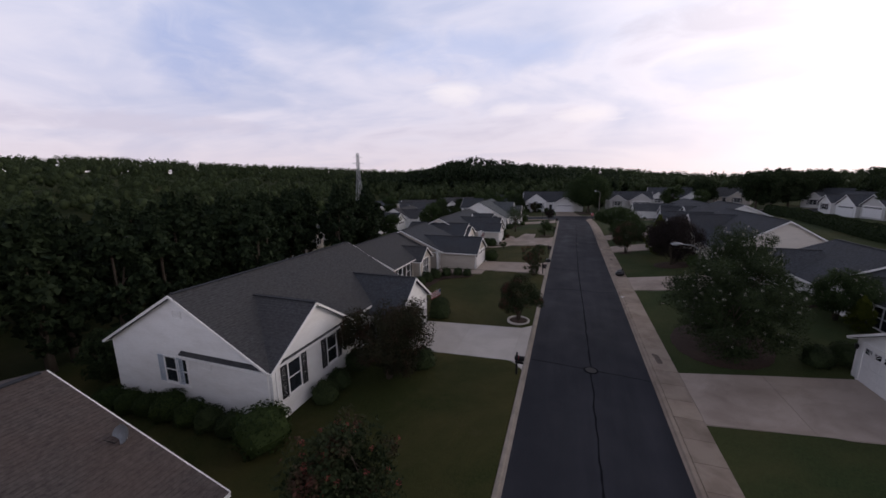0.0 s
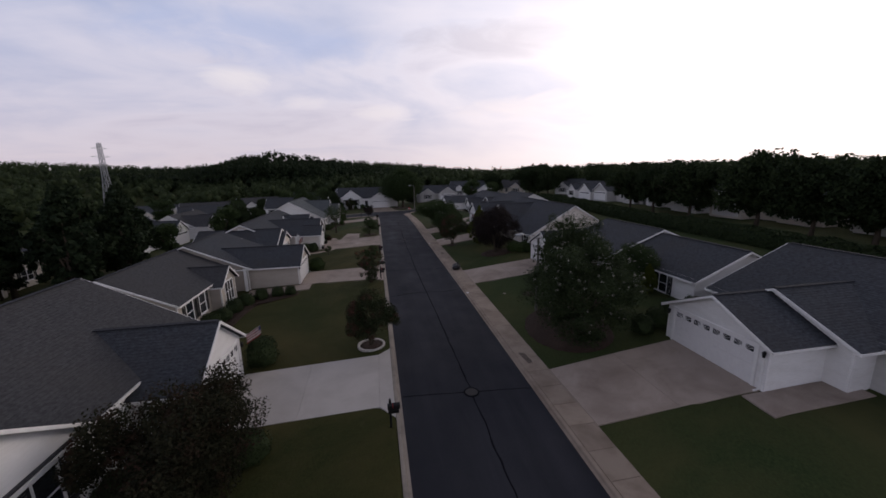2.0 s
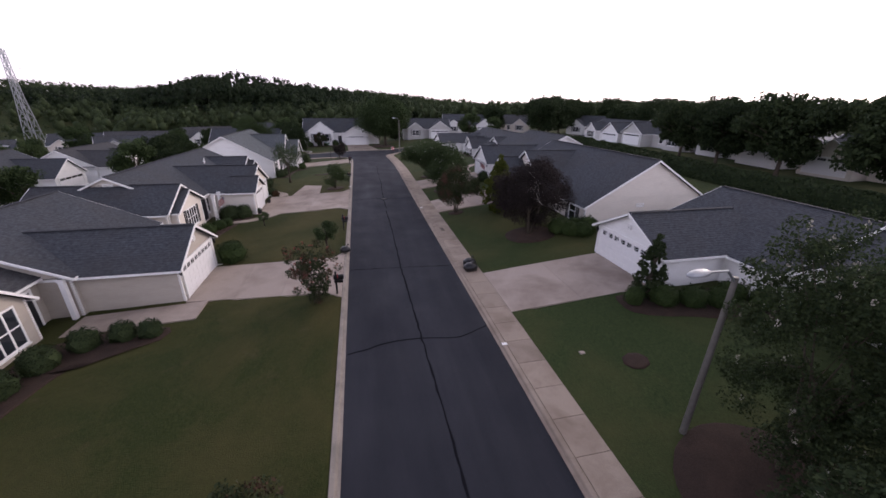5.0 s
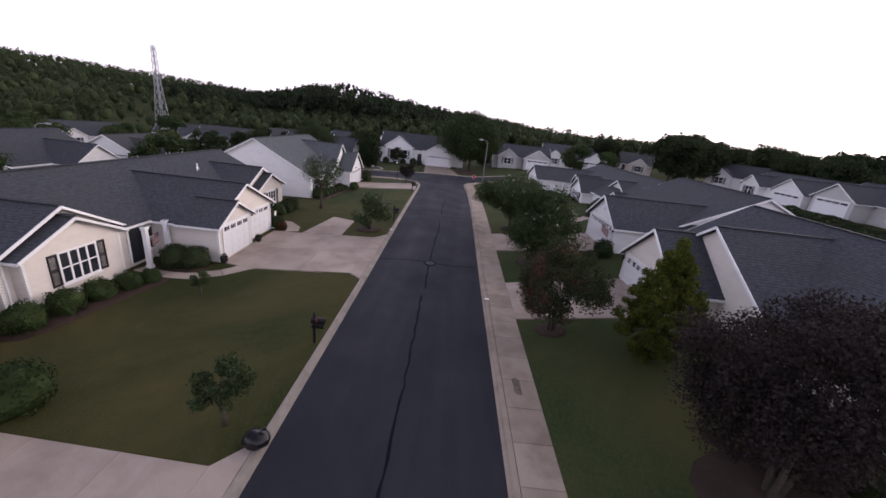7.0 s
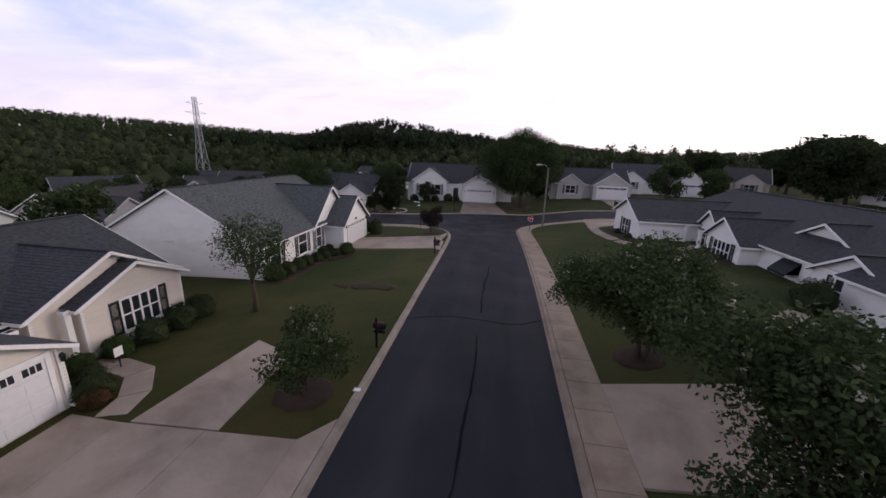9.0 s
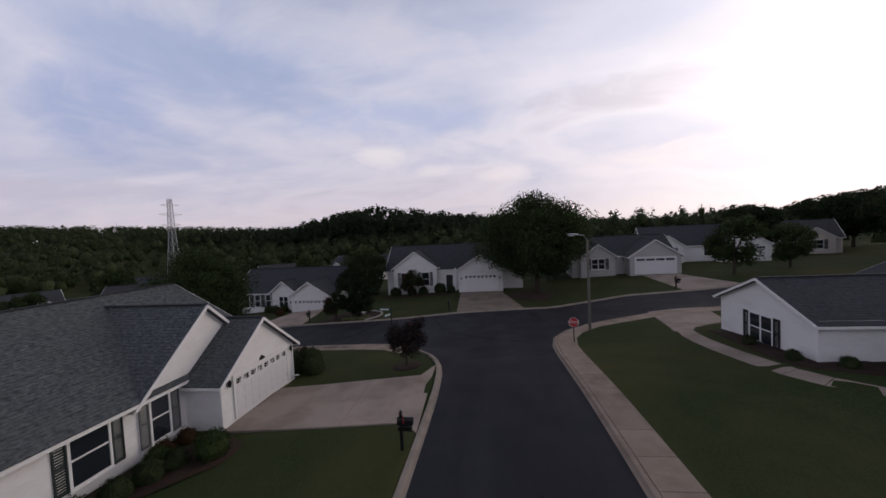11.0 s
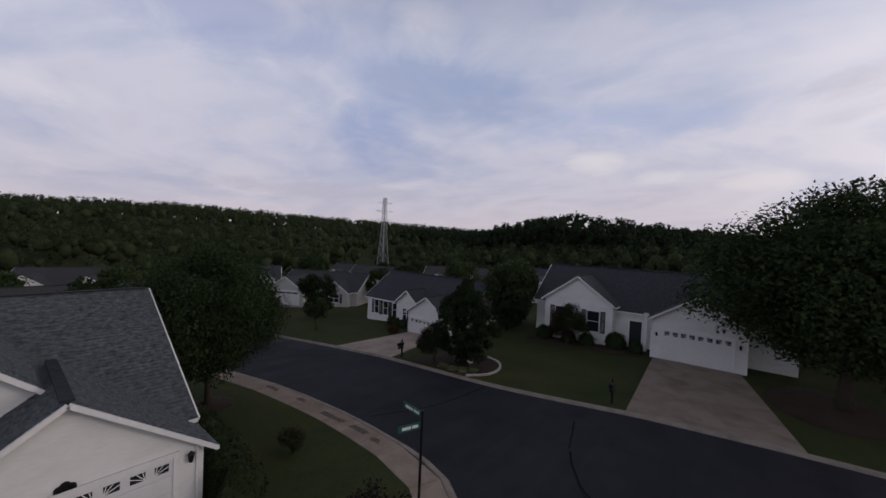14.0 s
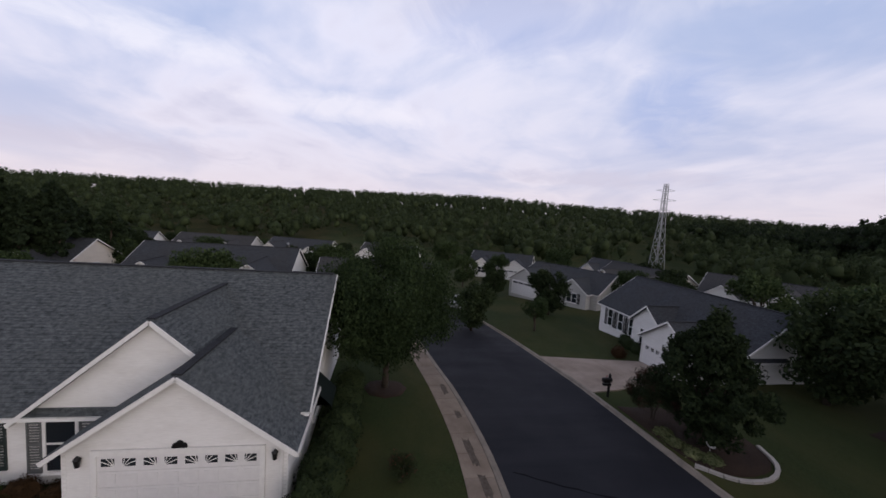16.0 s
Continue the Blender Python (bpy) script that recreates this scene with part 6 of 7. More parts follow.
# ---- driveways and paths ----
def driveway(label, quads, mat):
    return paved("driveway", label, "driveway", quads, mat)


def cut(key, *splits):
    """The plots of one driveway, each split into slabs."""
    out = []
    for q, (nu, nv) in zip(DRIVES[key], splits):
        out += split_quad(*q, nu, nv)
    return out


driveway("pale smooth concrete driveway with flared apron", cut("pale", (2, 1), (1, 1)), M_PALE)
driveway("tan concrete driveway with tyre marks", cut("taupe", (3, 1), (1, 1), (2, 1)), M_CONCRETE)
driveway("wide tan concrete driveway with a parking spur", cut("duplex", (1, 1), (2, 2), (1, 1), (1, 1)), M_CONCRETE)
driveway("tan concrete driveway to the corner garage", cut("corner", (3, 1), (1, 1)), M_CONCRETE)
driveway("pinkish concrete driveway with a side pad", cut("r1", (2, 1), (1, 1)), M_CONCRETE)
driveway("pinkish concrete driveway to a white garage", cut("r2", (2, 1)), M_CONCRETE)
driveway("tan concrete driveway beneath trees", cut("r3", (2, 1)), M_CONCRETE)
driveway("tan concrete driveway beside flowering trees", cut("r5", (2, 1)), M_CONCRETE)
driveway("weathered brown-tan concrete driveway to the end house garage", cut("end", (1, 2)), M_WALK)
driveway("tan concrete driveway of the lower house", cut("lower", (1, 2)), M_CONCRETE)
driveway("tan concrete driveway off the cross street", cut("cross", (1, 2)), M_CONCRETE)
driveway("tan concrete driveway beside a far lawn", cut("far", (1, 2)), M_CONCRETE)


def path(name, line, width, mat, label):
    L = smooth_line(line, 1.1)
    t = np.gradient(L, axis=0)
    t /= np.hypot(t[:, 0], t[:, 1])[:, None]
    n = np.stack([-t[:, 1], t[:, 0]], -1) * width / 2
    return paved(name, label, "garden path", [[L[i] - n[i], L[i + 1] - n[i + 1], L[i + 1] + n[i + 1], L[i] + n[i]] for i in range(len(L) - 1)], mat, 0.108)


path("garden_path", [(-10.6, 39.2), (-11.6, 38.0), (-12.8, 37.3), (-14.4, 37.3), (-16.2, 37.9)], 0.95, M_CONCRETE, "curved concrete path to the duplex porch")
path("garden_path", [(-11.2, 46.4), (-11.5, 47.5), (-12.6, 48.7), (-14.0, 49.0), (-16.2, 48.4)], 1.0, M_CONCRETE, "curved concrete path round a shrub bed")
path("garden_path", [(13.0, 80.7), (11.3, 79.4), (11.2, 74.0), (12.2, 70.2), (14.6, 68.6), (17.4, 70.2)], 0.95, M_CONCRETE, "curved concrete path to a gabled porch")
path("garden_path", [(12.6, 51.5), (12.6, 53.2), (13.4, 55.0), (15.6, 57.0)], 1.0, M_CONCRETE, "curved concrete path beside shrubs")


# ---- the road's own marks ----
def crack(line, width=0.05):
    bm = bmesh.new()
    rng = np.random.default_rng(int(abs(line[0][1]) * 10 + 7))
    L = smooth_line(line, 0.45)
    L = L + rng.normal(0, 0.025, L.shape)
    t = np.gradient(L, axis=0)
    t /= np.hypot(t[:, 0], t[:, 1])[:, None] + 1e-9
    prev = None
    for p, d in zip(L, t):
        w = width * rng.uniform(0.6, 1.4) / 2
        row = []
        for s in (-1, 1):
            q = p + np.array([-d[1], d[0]]) * w * s
            z = float(road_level(*q)) + (0.025 * (1 - min(1, abs(q[0]) / 3.45) ** 2) if q[1] < 65 else 0.0) + 0.006
            row.append(bm.verts.new((q[0], q[1], z)))
        if prev:
            bm.faces.new((prev[0], prev[1], row[1], row[0]))
        prev = row
    bmesh.ops.recalc_face_normals(bm, faces=bm.faces)
    ob = part("crack_seal", bm, M_CRACK, road)
    return ob


crack([(0.35, -34), (0.2, -20), (0.2, -8), (0.2, 0), (0.15, 8), (0.05, 15.6), (-0.05, 23.7), (0.05, 31), (0.0, 37.5)], 0.085)
crack([(0.1, 38.4), (0.05, 42.5), (0.15, 47), (0.3, 51), (0.25, 53.6)], 0.075)
crack([(0.3, 56), (0.25, 58.9), (0.4, 62), (0.45, 64.5)], 0.07)
for _y, _s in ((0.0, 0.3), (15.6, -0.5), (23.7, 0.2), (42.5, -0.2), (55.2, -0.6)):
    crack([(-3.4, _y + _s), (-1.2, _y + 0.1), (0.1, _y), (1.8, _y - 0.15), (3.4, _y - _s)], 0.075)
crack([(-6.4, 88.4), (-5.6, 85.6), (-4.2, 83.0), (-1.4, 81.2), (1.6, 80.2)], 0.06)
crack([(-1.2, 81.2), (0.4, 84.6), (1.4, 88), (1.8, 91.4)], 0.06)
crack([(-14.4, 82.2), (-12.8, 85.6), (-12.2, 89.4)], 0.07)
crack([(7.6, 86.0), (6.2, 89.4), (5.8, 91.8)], 0.08)


def manhole(x, y):
    z = float(along(y)) + 0.025
    ob = thing("manhole_cover", x, y, z, "round iron manhole cover in the asphalt", "manhole cover")
    bm = bmesh.new()
    bmesh.ops.create_cone(bm, cap_ends=True, segments=28, radius1=0.33, radius2=0.32, depth=0.03, matrix=Matrix.Translation((x, y, z + 0.002)))
    part("lid", bm, M_IRON, ob)
    bm = bmesh.new()
    bmesh.ops.create_cone(bm, cap_ends=False, segments=28, radius1=0.42, radius2=0.41, depth=0.03, matrix=Matrix.Translation((x, y, z)))
    bmesh.ops.create_cone(bm, cap_ends=True, segments=28, radius1=0.42, radius2=0.41, depth=0.02, matrix=Matrix.Translation((x, y, z)))
    part("rim", bm, M_CRACK, ob)


manhole(0.2, -0.05)
manhole(0.1, 42.4)


# ---- street furniture ----
def mailbox(x, y, turn=0.0, label="black post-mounted mailbox with a newspaper tube", grey=False):
    z = lawn_z(x, y)
    ob = thing("mailbox", x, y, z, label, "mailbox", "mailboxes along the street")
    m = Matrix.Translation((x, y, z)) @ Matrix.Rotation(turn, 4, "Z")
    bm = bmesh.new()
    box(bm, -0.05, 0.05, -0.05, 0.05, -0.1, 1.32, m)
    bmesh.ops.create_cone(bm, cap_ends=True, segments=4, radius1=0.085, radius2=0.0, depth=0.12, matrix=m @ Matrix.Translation((0, 0, 1.38)) @ Matrix.Rotation(math.pi / 4, 4, "Z"))
    part("post", bm, M_BLACK, ob)
    bm = bmesh.new()
    box(bm, -0.06, 0.34, -0.035, 0.035, 0.86, 0.92, m)
    part("arm", bm, M_BLACK, ob)
    bm = bmesh.new()
    prof = [(-0.1, 0.92), (0.1, 0.92)] + [(0.1 * math.cos(a), 1.07 + 0.1 * math.sin(a)) for a in np.linspace(0, math.pi, 9)]
    ends = [[bm.verts.new(m @ Vector((xx, p, q))) for p, q in prof] for xx in (-0.12, 0.42)]
    for i in range(len(prof)):
        j = (i + 1) % len(prof)
        bm.faces.new((ends[0][i], ends[0][j], ends[1][j], ends[1][i]))
    bm.faces.new(ends[0][::-1])
    bm.faces.new(ends[1])
    bmesh.ops.recalc_face_normals(bm, faces=bm.faces)
    body = part("box", bm, M_BLACK, ob)
    bm = bmesh.new()
    box(bm, 0.42, 0.435, -0.09, 0.09, 0.93, 1.14, m)
    part("door", bm, M_BLACK, body)
    bm = bmesh.new()
    box(bm, 0.1, 0.13, -0.125, -0.105, 1.0, 1.26, m)
    part("flag", bm, M_FLAG_R, body)
    bm = bmesh.new()
    box(bm, -0.1, 0.38, -0.075, 0.075, 0.70, 0.84, m)
    part("newspaper_tube", bm, M_BLACK, ob)
    return ob


for _x, _y in ((-4.02, -1.9), (-4.02, 20.7), (-3.98, 32.0), (-3.95, 51.6), (-4.05, 66.35)):
    mailbox(_x, _y)
mailbox(-5.5, 91.6, -math.pi / 2)
mailbox(-20.3, 90.2, -math.pi / 2)
mailbox(17.5, 94.0, -math.pi / 3)


def text_mesh(s, size, m, mat, parent, name="lettering"):
    cu = bpy.data.curves.new(name, "FONT")
    cu.body, cu.size, cu.align_x, cu.align_y, cu.extrude = s, size, "CENTER", "CENTER", 0.002
    tmp = bpy.data.objects.new(name, cu)
    scene.collection.objects.link(tmp)
    me = bpy.data.meshes.new_from_object(tmp.evaluated_get(bpy.context.evaluated_depsgraph_get()))
    bpy.data.objects.remove(tmp)
    o = ORIGIN[parent]
    me.transform(Matrix.Translation(-o) @ m)
    me.materials.clear()
    me.materials.append(mat)
    ob = new(name, me)
    ob.parent = parent
    ORIGIN[ob] = o
    return ob


M_SIGN_RED = plain("stop_sign_red", (0.36, 0.022, 0.03), 0.45, vary=0.05)
M_SIGN_GREEN = plain("street_sign_green", (0.012, 0.10, 0.07), 0.45, vary=0.08)
M_SIGN_WHITE = plain("sign_white", (0.75, 0.74, 0.72), 0.5, vary=0.04)


def stop_sign(x, y):
    z = lawn_z(x, y)
    ob = thing("stop_sign", x, y, z, "red octagonal stop sign on a thin steel post", "stop sign")
    bm = bmesh.new()
    box(bm, x - 0.03, x + 0.03, y - 0.02, y + 0.02, z - 0.2, z + 1.75)
    part("post", bm, M_BLACK, ob)
    face = Matrix.Translation((x, y - 0.035, z + 1.38)) @ Matrix.Rotation(math.pi / 2, 4, "X") @ Matrix.Rotation(radians(-6), 4, "Y")
    turn8 = Matrix.Rotation(math.pi / 8, 4, "Z")
    bm = bmesh.new()
    bmesh.ops.create_cone(bm, cap_ends=True, segments=8, radius1=0.345, radius2=0.345, depth=0.012, matrix=face @ turn8)
    plate = part("border", bm, M_SIGN_WHITE, ob)
    bm = bmesh.new()
    bmesh.ops.create_cone(bm, cap_ends=True, segments=8, radius1=0.32, radius2=0.32, depth=0.012, matrix=face @ Matrix.Translation((0, 0, 0.004)) @ turn8)
    part("plate", bm, M_SIGN_RED, plate)
    text_mesh("STOP", 0.255, face @ Matrix.Translation((0, 0, 0.013)), M_SIGN_WHITE, plate)
    bm = bmesh.new()
    tube(bm, [(x, y, z + 1.75), (x, y, z + 2.0)], [0.02, 0.012], 6)
    part("finial", bm, M_BLACK, ob)


stop_sign(4.5, 79.6)


def street_name_sign(x, y):
    z = lawn_z(x, y)
    ob = thing("street_sign", x, y, z, "two green street name blades on a black post", "street sign")
    bm = bmesh.new()
    tube(bm, [(x, y, z - 0.2), (x, y, z + 3.1)], [0.045, 0.04], 8)
    part("post", bm, M_BLACK, ob)
    for a, h, L_ in ((radians(172), 2.95, 0.95), (radians(250), 2.65, 0.8)):
        m = Matrix.Translation((x, y, z + h)) @ Matrix.Rotation(a, 4, "Z")
        bm = bmesh.new()
        box(bm, 0.05, L_, -0.012, 0.012, -0.1, 0.1, m)
        blade = part("blade", bm, M_SIGN_GREEN, ob)
        for s in (-1, 1):
            bm = bmesh.new()
            box(bm, 0.14, L_ * 0.42, s * 0.013 - 0.002, s * 0.013 + 0.002, -0.045, 0.045, m)
            box(bm, L_ * 0.47, L_ - 0.12, s * 0.013 - 0.002, s * 0.013 + 0.002, -0.045, 0.045, m)
            part("lettering_bar", bm, M_SIGN_WHITE, blade)


street_name_sign(-7.9, 78.7)
M_LAMP = plain("frosted_lamp_glass", (0.62, 0.64, 0.66), 0.3)


def street_lamp(x, y, h, arm, lean=(0, 0)):
    z = lawn_z(x, y)
    ob = thing("street_lamp", x, y, z, "tall grey street lamp with a cobra-head arm", "street lamp", "street lamps")
    top = Vector((x + lean[0], y + lean[1], z + h))
    bm = bmesh.new()
    tube(bm, [(x, y, z - 0.3), Vector((x, y, z)).lerp(top, 0.5), top], [0.11, 0.095, 0.075], 10)
    part("pole", bm, M_BRONZE, ob)
    d = Vector((arm[0], arm[1], 0))
    end = top + d + Vector((0, 0, 0.35))
    bm = bmesh.new()
    tube(bm, [top - Vector((0, 0, 0.15)), top + d * 0.35 + Vector((0, 0, 0.26)), end], [0.04, 0.035, 0.03], 8)
    part("arm", bm, M_STEEL, ob)
    u = d.normalized()
    bm = bmesh.new()
    bmesh.ops.create_uvsphere(bm, u_segments=14, v_segments=8, radius=1.0)
    for v in bm.verts:
        q = v.co.copy()
        v.co = end + u * (q.x * 0.42 + 0.3) + Vector((-u.y, u.x, 0)) * q.y * 0.17 + Vector((0, 0, q.z * (0.12 if q.z > 0 else 0.05)))
    head = part("head", bm, M_STEEL, ob, "pale grey cobra-head lantern", True)
    bm = bmesh.new()
    bmesh.ops.create_uvsphere(bm, u_segments=12, v_segments=6, radius=1.0)
    for v in bm.verts:
        q = v.co.copy()
        v.co = end + u * (q.x * 0.26 + 0.36) + Vector((-u.y, u.x, 0)) * q.y * 0.13 + Vector((0, 0, q.z * 0.07 - 0.04))
    part("lens", bm, M_LAMP, head, "", True)


street_lamp(7.6, 8.4, 5.7, (-1.3, -0.2))
street_lamp(6.2, 82.3, 6.8, (-0.8, -0.2))
street_lamp(-51.62, 65.16, 6.5, (1.2, 0.2))


def bin_bag(x, y, s, seed, z=None):
    z = (float(road_level(x, y)) + 0.12) if z is None else z
    bm = bmesh.new()
    bmesh.ops.create_icosphere(bm, subdivisions=3, radius=1.0)
    for v in bm.verts:
        q = v.co.copy()
        k = 1 + 0.16 * noise.noise(q * 2.3 + Vector((seed, 0, 0))) + 0.09 * abs(noise.noise(q * 6 + Vector((0, seed, 0))))
        v.co = Vector((x + q.x * 0.46 * s * k, y + q.y * 0.40 * s * k, z + max(0, q.z * 0.30 * k + 0.26) * s))
    ob = thing("bin_bag", x, y, z, "full black plastic rubbish bag at the kerb", "rubbish bag", "rubbish bags")
    part("sack", bm, M_BAG, ob, smooth=True)
    bm = bmesh.new()
    tube(bm, [(x + 0.1, y, z + 0.5 * s), (x + 0.14, y + 0.02, z + 0.62 * s), (x + 0.24, y + 0.1, z + 0.70 * s)], [0.05, 0.025, 0.07], 7)
    part("knot", bm, M_BAG, ob)


bin_bag(4.35, 22.2, 1.0, 1)
bin_bag(4.5, 22.95, 0.95, 2)
bin_bag(-3.72, 26.85, 0.8, 3)


def lawn_cover(x, y, mat, label, r=0.16):
    z = lawn_z(x, y)
    ob = thing("utility_cover", x, y, z, label, "utility cover")
    bm = bmesh.new()
    box(bm, x - r, x + r, y - r * 0.7, y + r * 0.7, z - 0.05, z + 0.025)
    part("lid", bm, mat, ob)
    bm = bmesh.new()
    box(bm, x - r - 0.03, x + r + 0.03, y - r * 0.7 - 0.03, y + r * 0.7 + 0.03, z - 0.06, z + 0.012)
    part("collar", bm, M_KERB, ob)


lawn_cover(6.7, 12.88, M_CONCRETE, "small pale utility cover in the lawn", 0.1)
lawn_cover(3.68, 14.38, M_SIGN_WHITE, "white painted utility mark box on the kerb", 0.12)
lawn_cover(3.68, 37.8, M_SIGN_WHITE, "white painted utility box at the kerb", 0.12)
lawn_cover(-3.7, 48.73, M_SIGN_WHITE, "white painted utility box at the lawn edge", 0.12)


def garden_ornament(x, y):
    z = lawn_z(x, y)
    ob = thing("garden_ornament", x, y, z, "small white animal-shaped garden ornament on a stake", "garden ornament")
    bm = bmesh.new()
    tube(bm, [(x, y, z - 0.05), (x, y, z + 0.45)], [0.012, 0.012], 6)
    bmesh.ops.create_uvsphere(bm, u_segments=10, v_segments=7, radius=0.16, matrix=Matrix.Translation((x, y, z + 0.52)) @ Matrix.Diagonal((1.5, 0.5, 0.8, 1)))
    bmesh.ops.create_uvsphere(bm, u_segments=8, v_segments=6, radius=0.08, matrix=Matrix.Translation((x + 0.24, y, z + 0.66)))
    part("figure", bm, M_SIGN_WHITE, ob)


garden_ornament(-14.7, 91.3)


def satellite_dish(x, y, z):
    ob = thing("satellite_dish", x, y, z, "small grey satellite dish on a roof mast", "satellite dish")
    bm = bmesh.new()
    tube(bm, [(x, y, z - 0.1), (x + 0.05, y, z + 0.55), (x + 0.1, y - 0.02, z + 0.85)], [0.025, 0.025, 0.02], 7)
    part("mast", bm, M_STEEL, ob)
    bm = bmesh.new()
    m = Matrix.Translation((x, y - 0.05, z + 0.85)) @ Matrix.Rotation(radians(62), 4, "X")
    n = 16
    rings = [[bm.verts.new(m @ Vector((0.36 * r * math.cos(2 * math.pi * k / n), 0.30 * r * math.sin(2 * math.pi * k / n), 0.09 * r * r))) for k in range(n)] for r in (0.15, 0.6, 1.0)]
    bm.faces.new(rings[0])
    for a, b in zip(rings, rings[1:]):
        for k in range(n):
            bm.faces.new((a[k], a[(k + 1) % n], b[(k + 1) % n], b[k]))
    bmesh.ops.solidify(bm, geom=bm.faces[:], thickness=0.012)
    part("reflector", bm, M_STEEL, ob)
    bm = bmesh.new()
    tube(bm, [m @ Vector((0, -0.28, 0.06)), m @ Vector((0, -0.1, 0.5))], [0.015, 0.012], 6)
    part("feed_arm", bm, M_BLACK, ob)


satellite_dish(-14.8, -15.55, 2.75)


# ---- stains on the walks, a parked car ----
def walk_stain(x, y, w, d, turn, seed):
    """A thin dark damp stain with a ragged rim on a sidewalk."""
    rng = np.random.default_rng(seed)
    bm = bmesh.new()
    vs = []
    for k in range(18):
        a = 2 * math.pi * k / 18
        r = rng.uniform(0.75, 1.1)
        px = max(-1, min(1, 1.3 * math.cos(a))) * w / 2 * r
        py = max(-1, min(1, 1.3 * math.sin(a))) * d / 2 * r
        qx, qy = x + px * math.cos(turn) - py * math.sin(turn), y + px * math.sin(turn) + py * math.cos(turn)
        vs.append(bm.verts.new((qx, qy, float(road_level(qx, qy)) + 0.128)))
    bm.faces.new(vs)
    ob = part("walk_stain", bm, M_STAIN)
    tagged(ob, "dark damp stain on a concrete sidewalk", "stain", kind="structure")


for _k, (_x, _w) in enumerate(((-12.2, 0.8), (-13.6, 1.2), (-15.6, 1.9), (-18.6, 0.7), (-21.4, 1.3))):
    walk_stain(_x, 80.85 - 0.03 * abs(_x + 17) + 0.12 * (_k % 2), _w, 0.32, 0.02, 40 + _k)
walk_stain(4.25, 2.4, 0.35, 1.3, 0.1, 61)
walk_stain(4.3, 30.6, 0.3, 1.0, 0.0, 62)


def parked_car(x, y, turn):
    """A small silver saloon with its own wheels, glass and lamps."""
    root = thing("car", 0, 0, 0, "small silver saloon car parked beside a lawn", "car")
    prof = [(-2.15, 0.35), (-2.2, 0.75), (-2.05, 0.95), (-1.35, 1.0), (-0.75, 1.42), (0.55, 1.44), (1.15, 1.02), (1.95, 0.88), (2.2, 0.68), (2.18, 0.35)]
    bm = bmesh.new()
    rows = []
    for yy, k in ((-0.86, 0.96), (-0.78, 1.0), (0.78, 1.0), (0.86, 0.96)):
        rows.append([bm.verts.new((a * (0.985 if abs(yy) > 0.8 else 1), yy * (0.82 if b > 1.2 else 1), 0.35 + (b - 0.35) * k)) for a, b in prof])
    for a, b in zip(rows, rows[1:]):
        for i in range(len(prof)):
            bm.faces.new((a[i], a[(i + 1) % len(prof)], b[(i + 1) % len(prof)], b[i]))
    bm.faces.new(rows[0][::-1])
    bm.faces.new(rows[-1])
    bmesh.ops.recalc_face_normals(bm, faces=bm.faces)
    part("body", bm, M_CAR, root)
    for s in (-1, 1):
        bm = bmesh.new()
        quad(bm, (-1.2, s * 0.865, 1.02), (1.0, s * 0.865, 1.03), (0.5, s * 0.735, 1.38), (-0.7, s * 0.735, 1.37))
        bmesh.ops.solidify(bm, geom=bm.faces[:], thickness=0.02)
        part("side_window", bm, M_GLASS, root)
        bm = bmesh.new()
        box(bm, 2.1, 2.22, s * 0.62 - 0.18, s * 0.62 + 0.18, 0.62, 0.76)
        part("headlight", bm, M_PALE, root)
    for nm, a, b in (("windscreen", (1.17, 1.02), (0.6, 1.42)), ("rear_window", (-1.37, 1.01), (-0.8, 1.41))):
        bm = bmesh.new()
        o = 0.02 if a[0] > 0 else -0.02
        quad(bm, (a[0] + o, -0.7, a[1] + 0.02), (a[0] + o, 0.7, a[1] + 0.02), (b[0] + o, 0.6, b[1] - 0.03), (b[0] + o, -0.6, b[1] - 0.03))
        bmesh.ops.solidify(bm, geom=bm.faces[:], thickness=0.02)
        part(nm, bm, M_GLASS, root)
    for wx in (-1.35, 1.35):
        for s in (-1, 1):
            bm = bmesh.new()
            m = Matrix.Translation((wx, s * 0.78, 0.31)) @ Matrix.Rotation(math.pi / 2, 4, "X")
            bmesh.ops.create_cone(bm, cap_ends=True, segments=20, radius1=0.31, radius2=0.31, depth=0.2, matrix=m)
            w = part("wheel", bm, M_BLACK, root)
            bm = bmesh.new()
            bmesh.ops.create_cone(bm, cap_ends=True, segments=12, radius1=0.19, radius2=0.17, depth=0.22, matrix=m)
            part("rim", bm, M_STEEL, w)
    root.location, root.rotation_euler = (x, y, lawn_z(x, y) - 0.02), (0, 0, turn)


parked_car(-48.34, 87.55, 2.6)


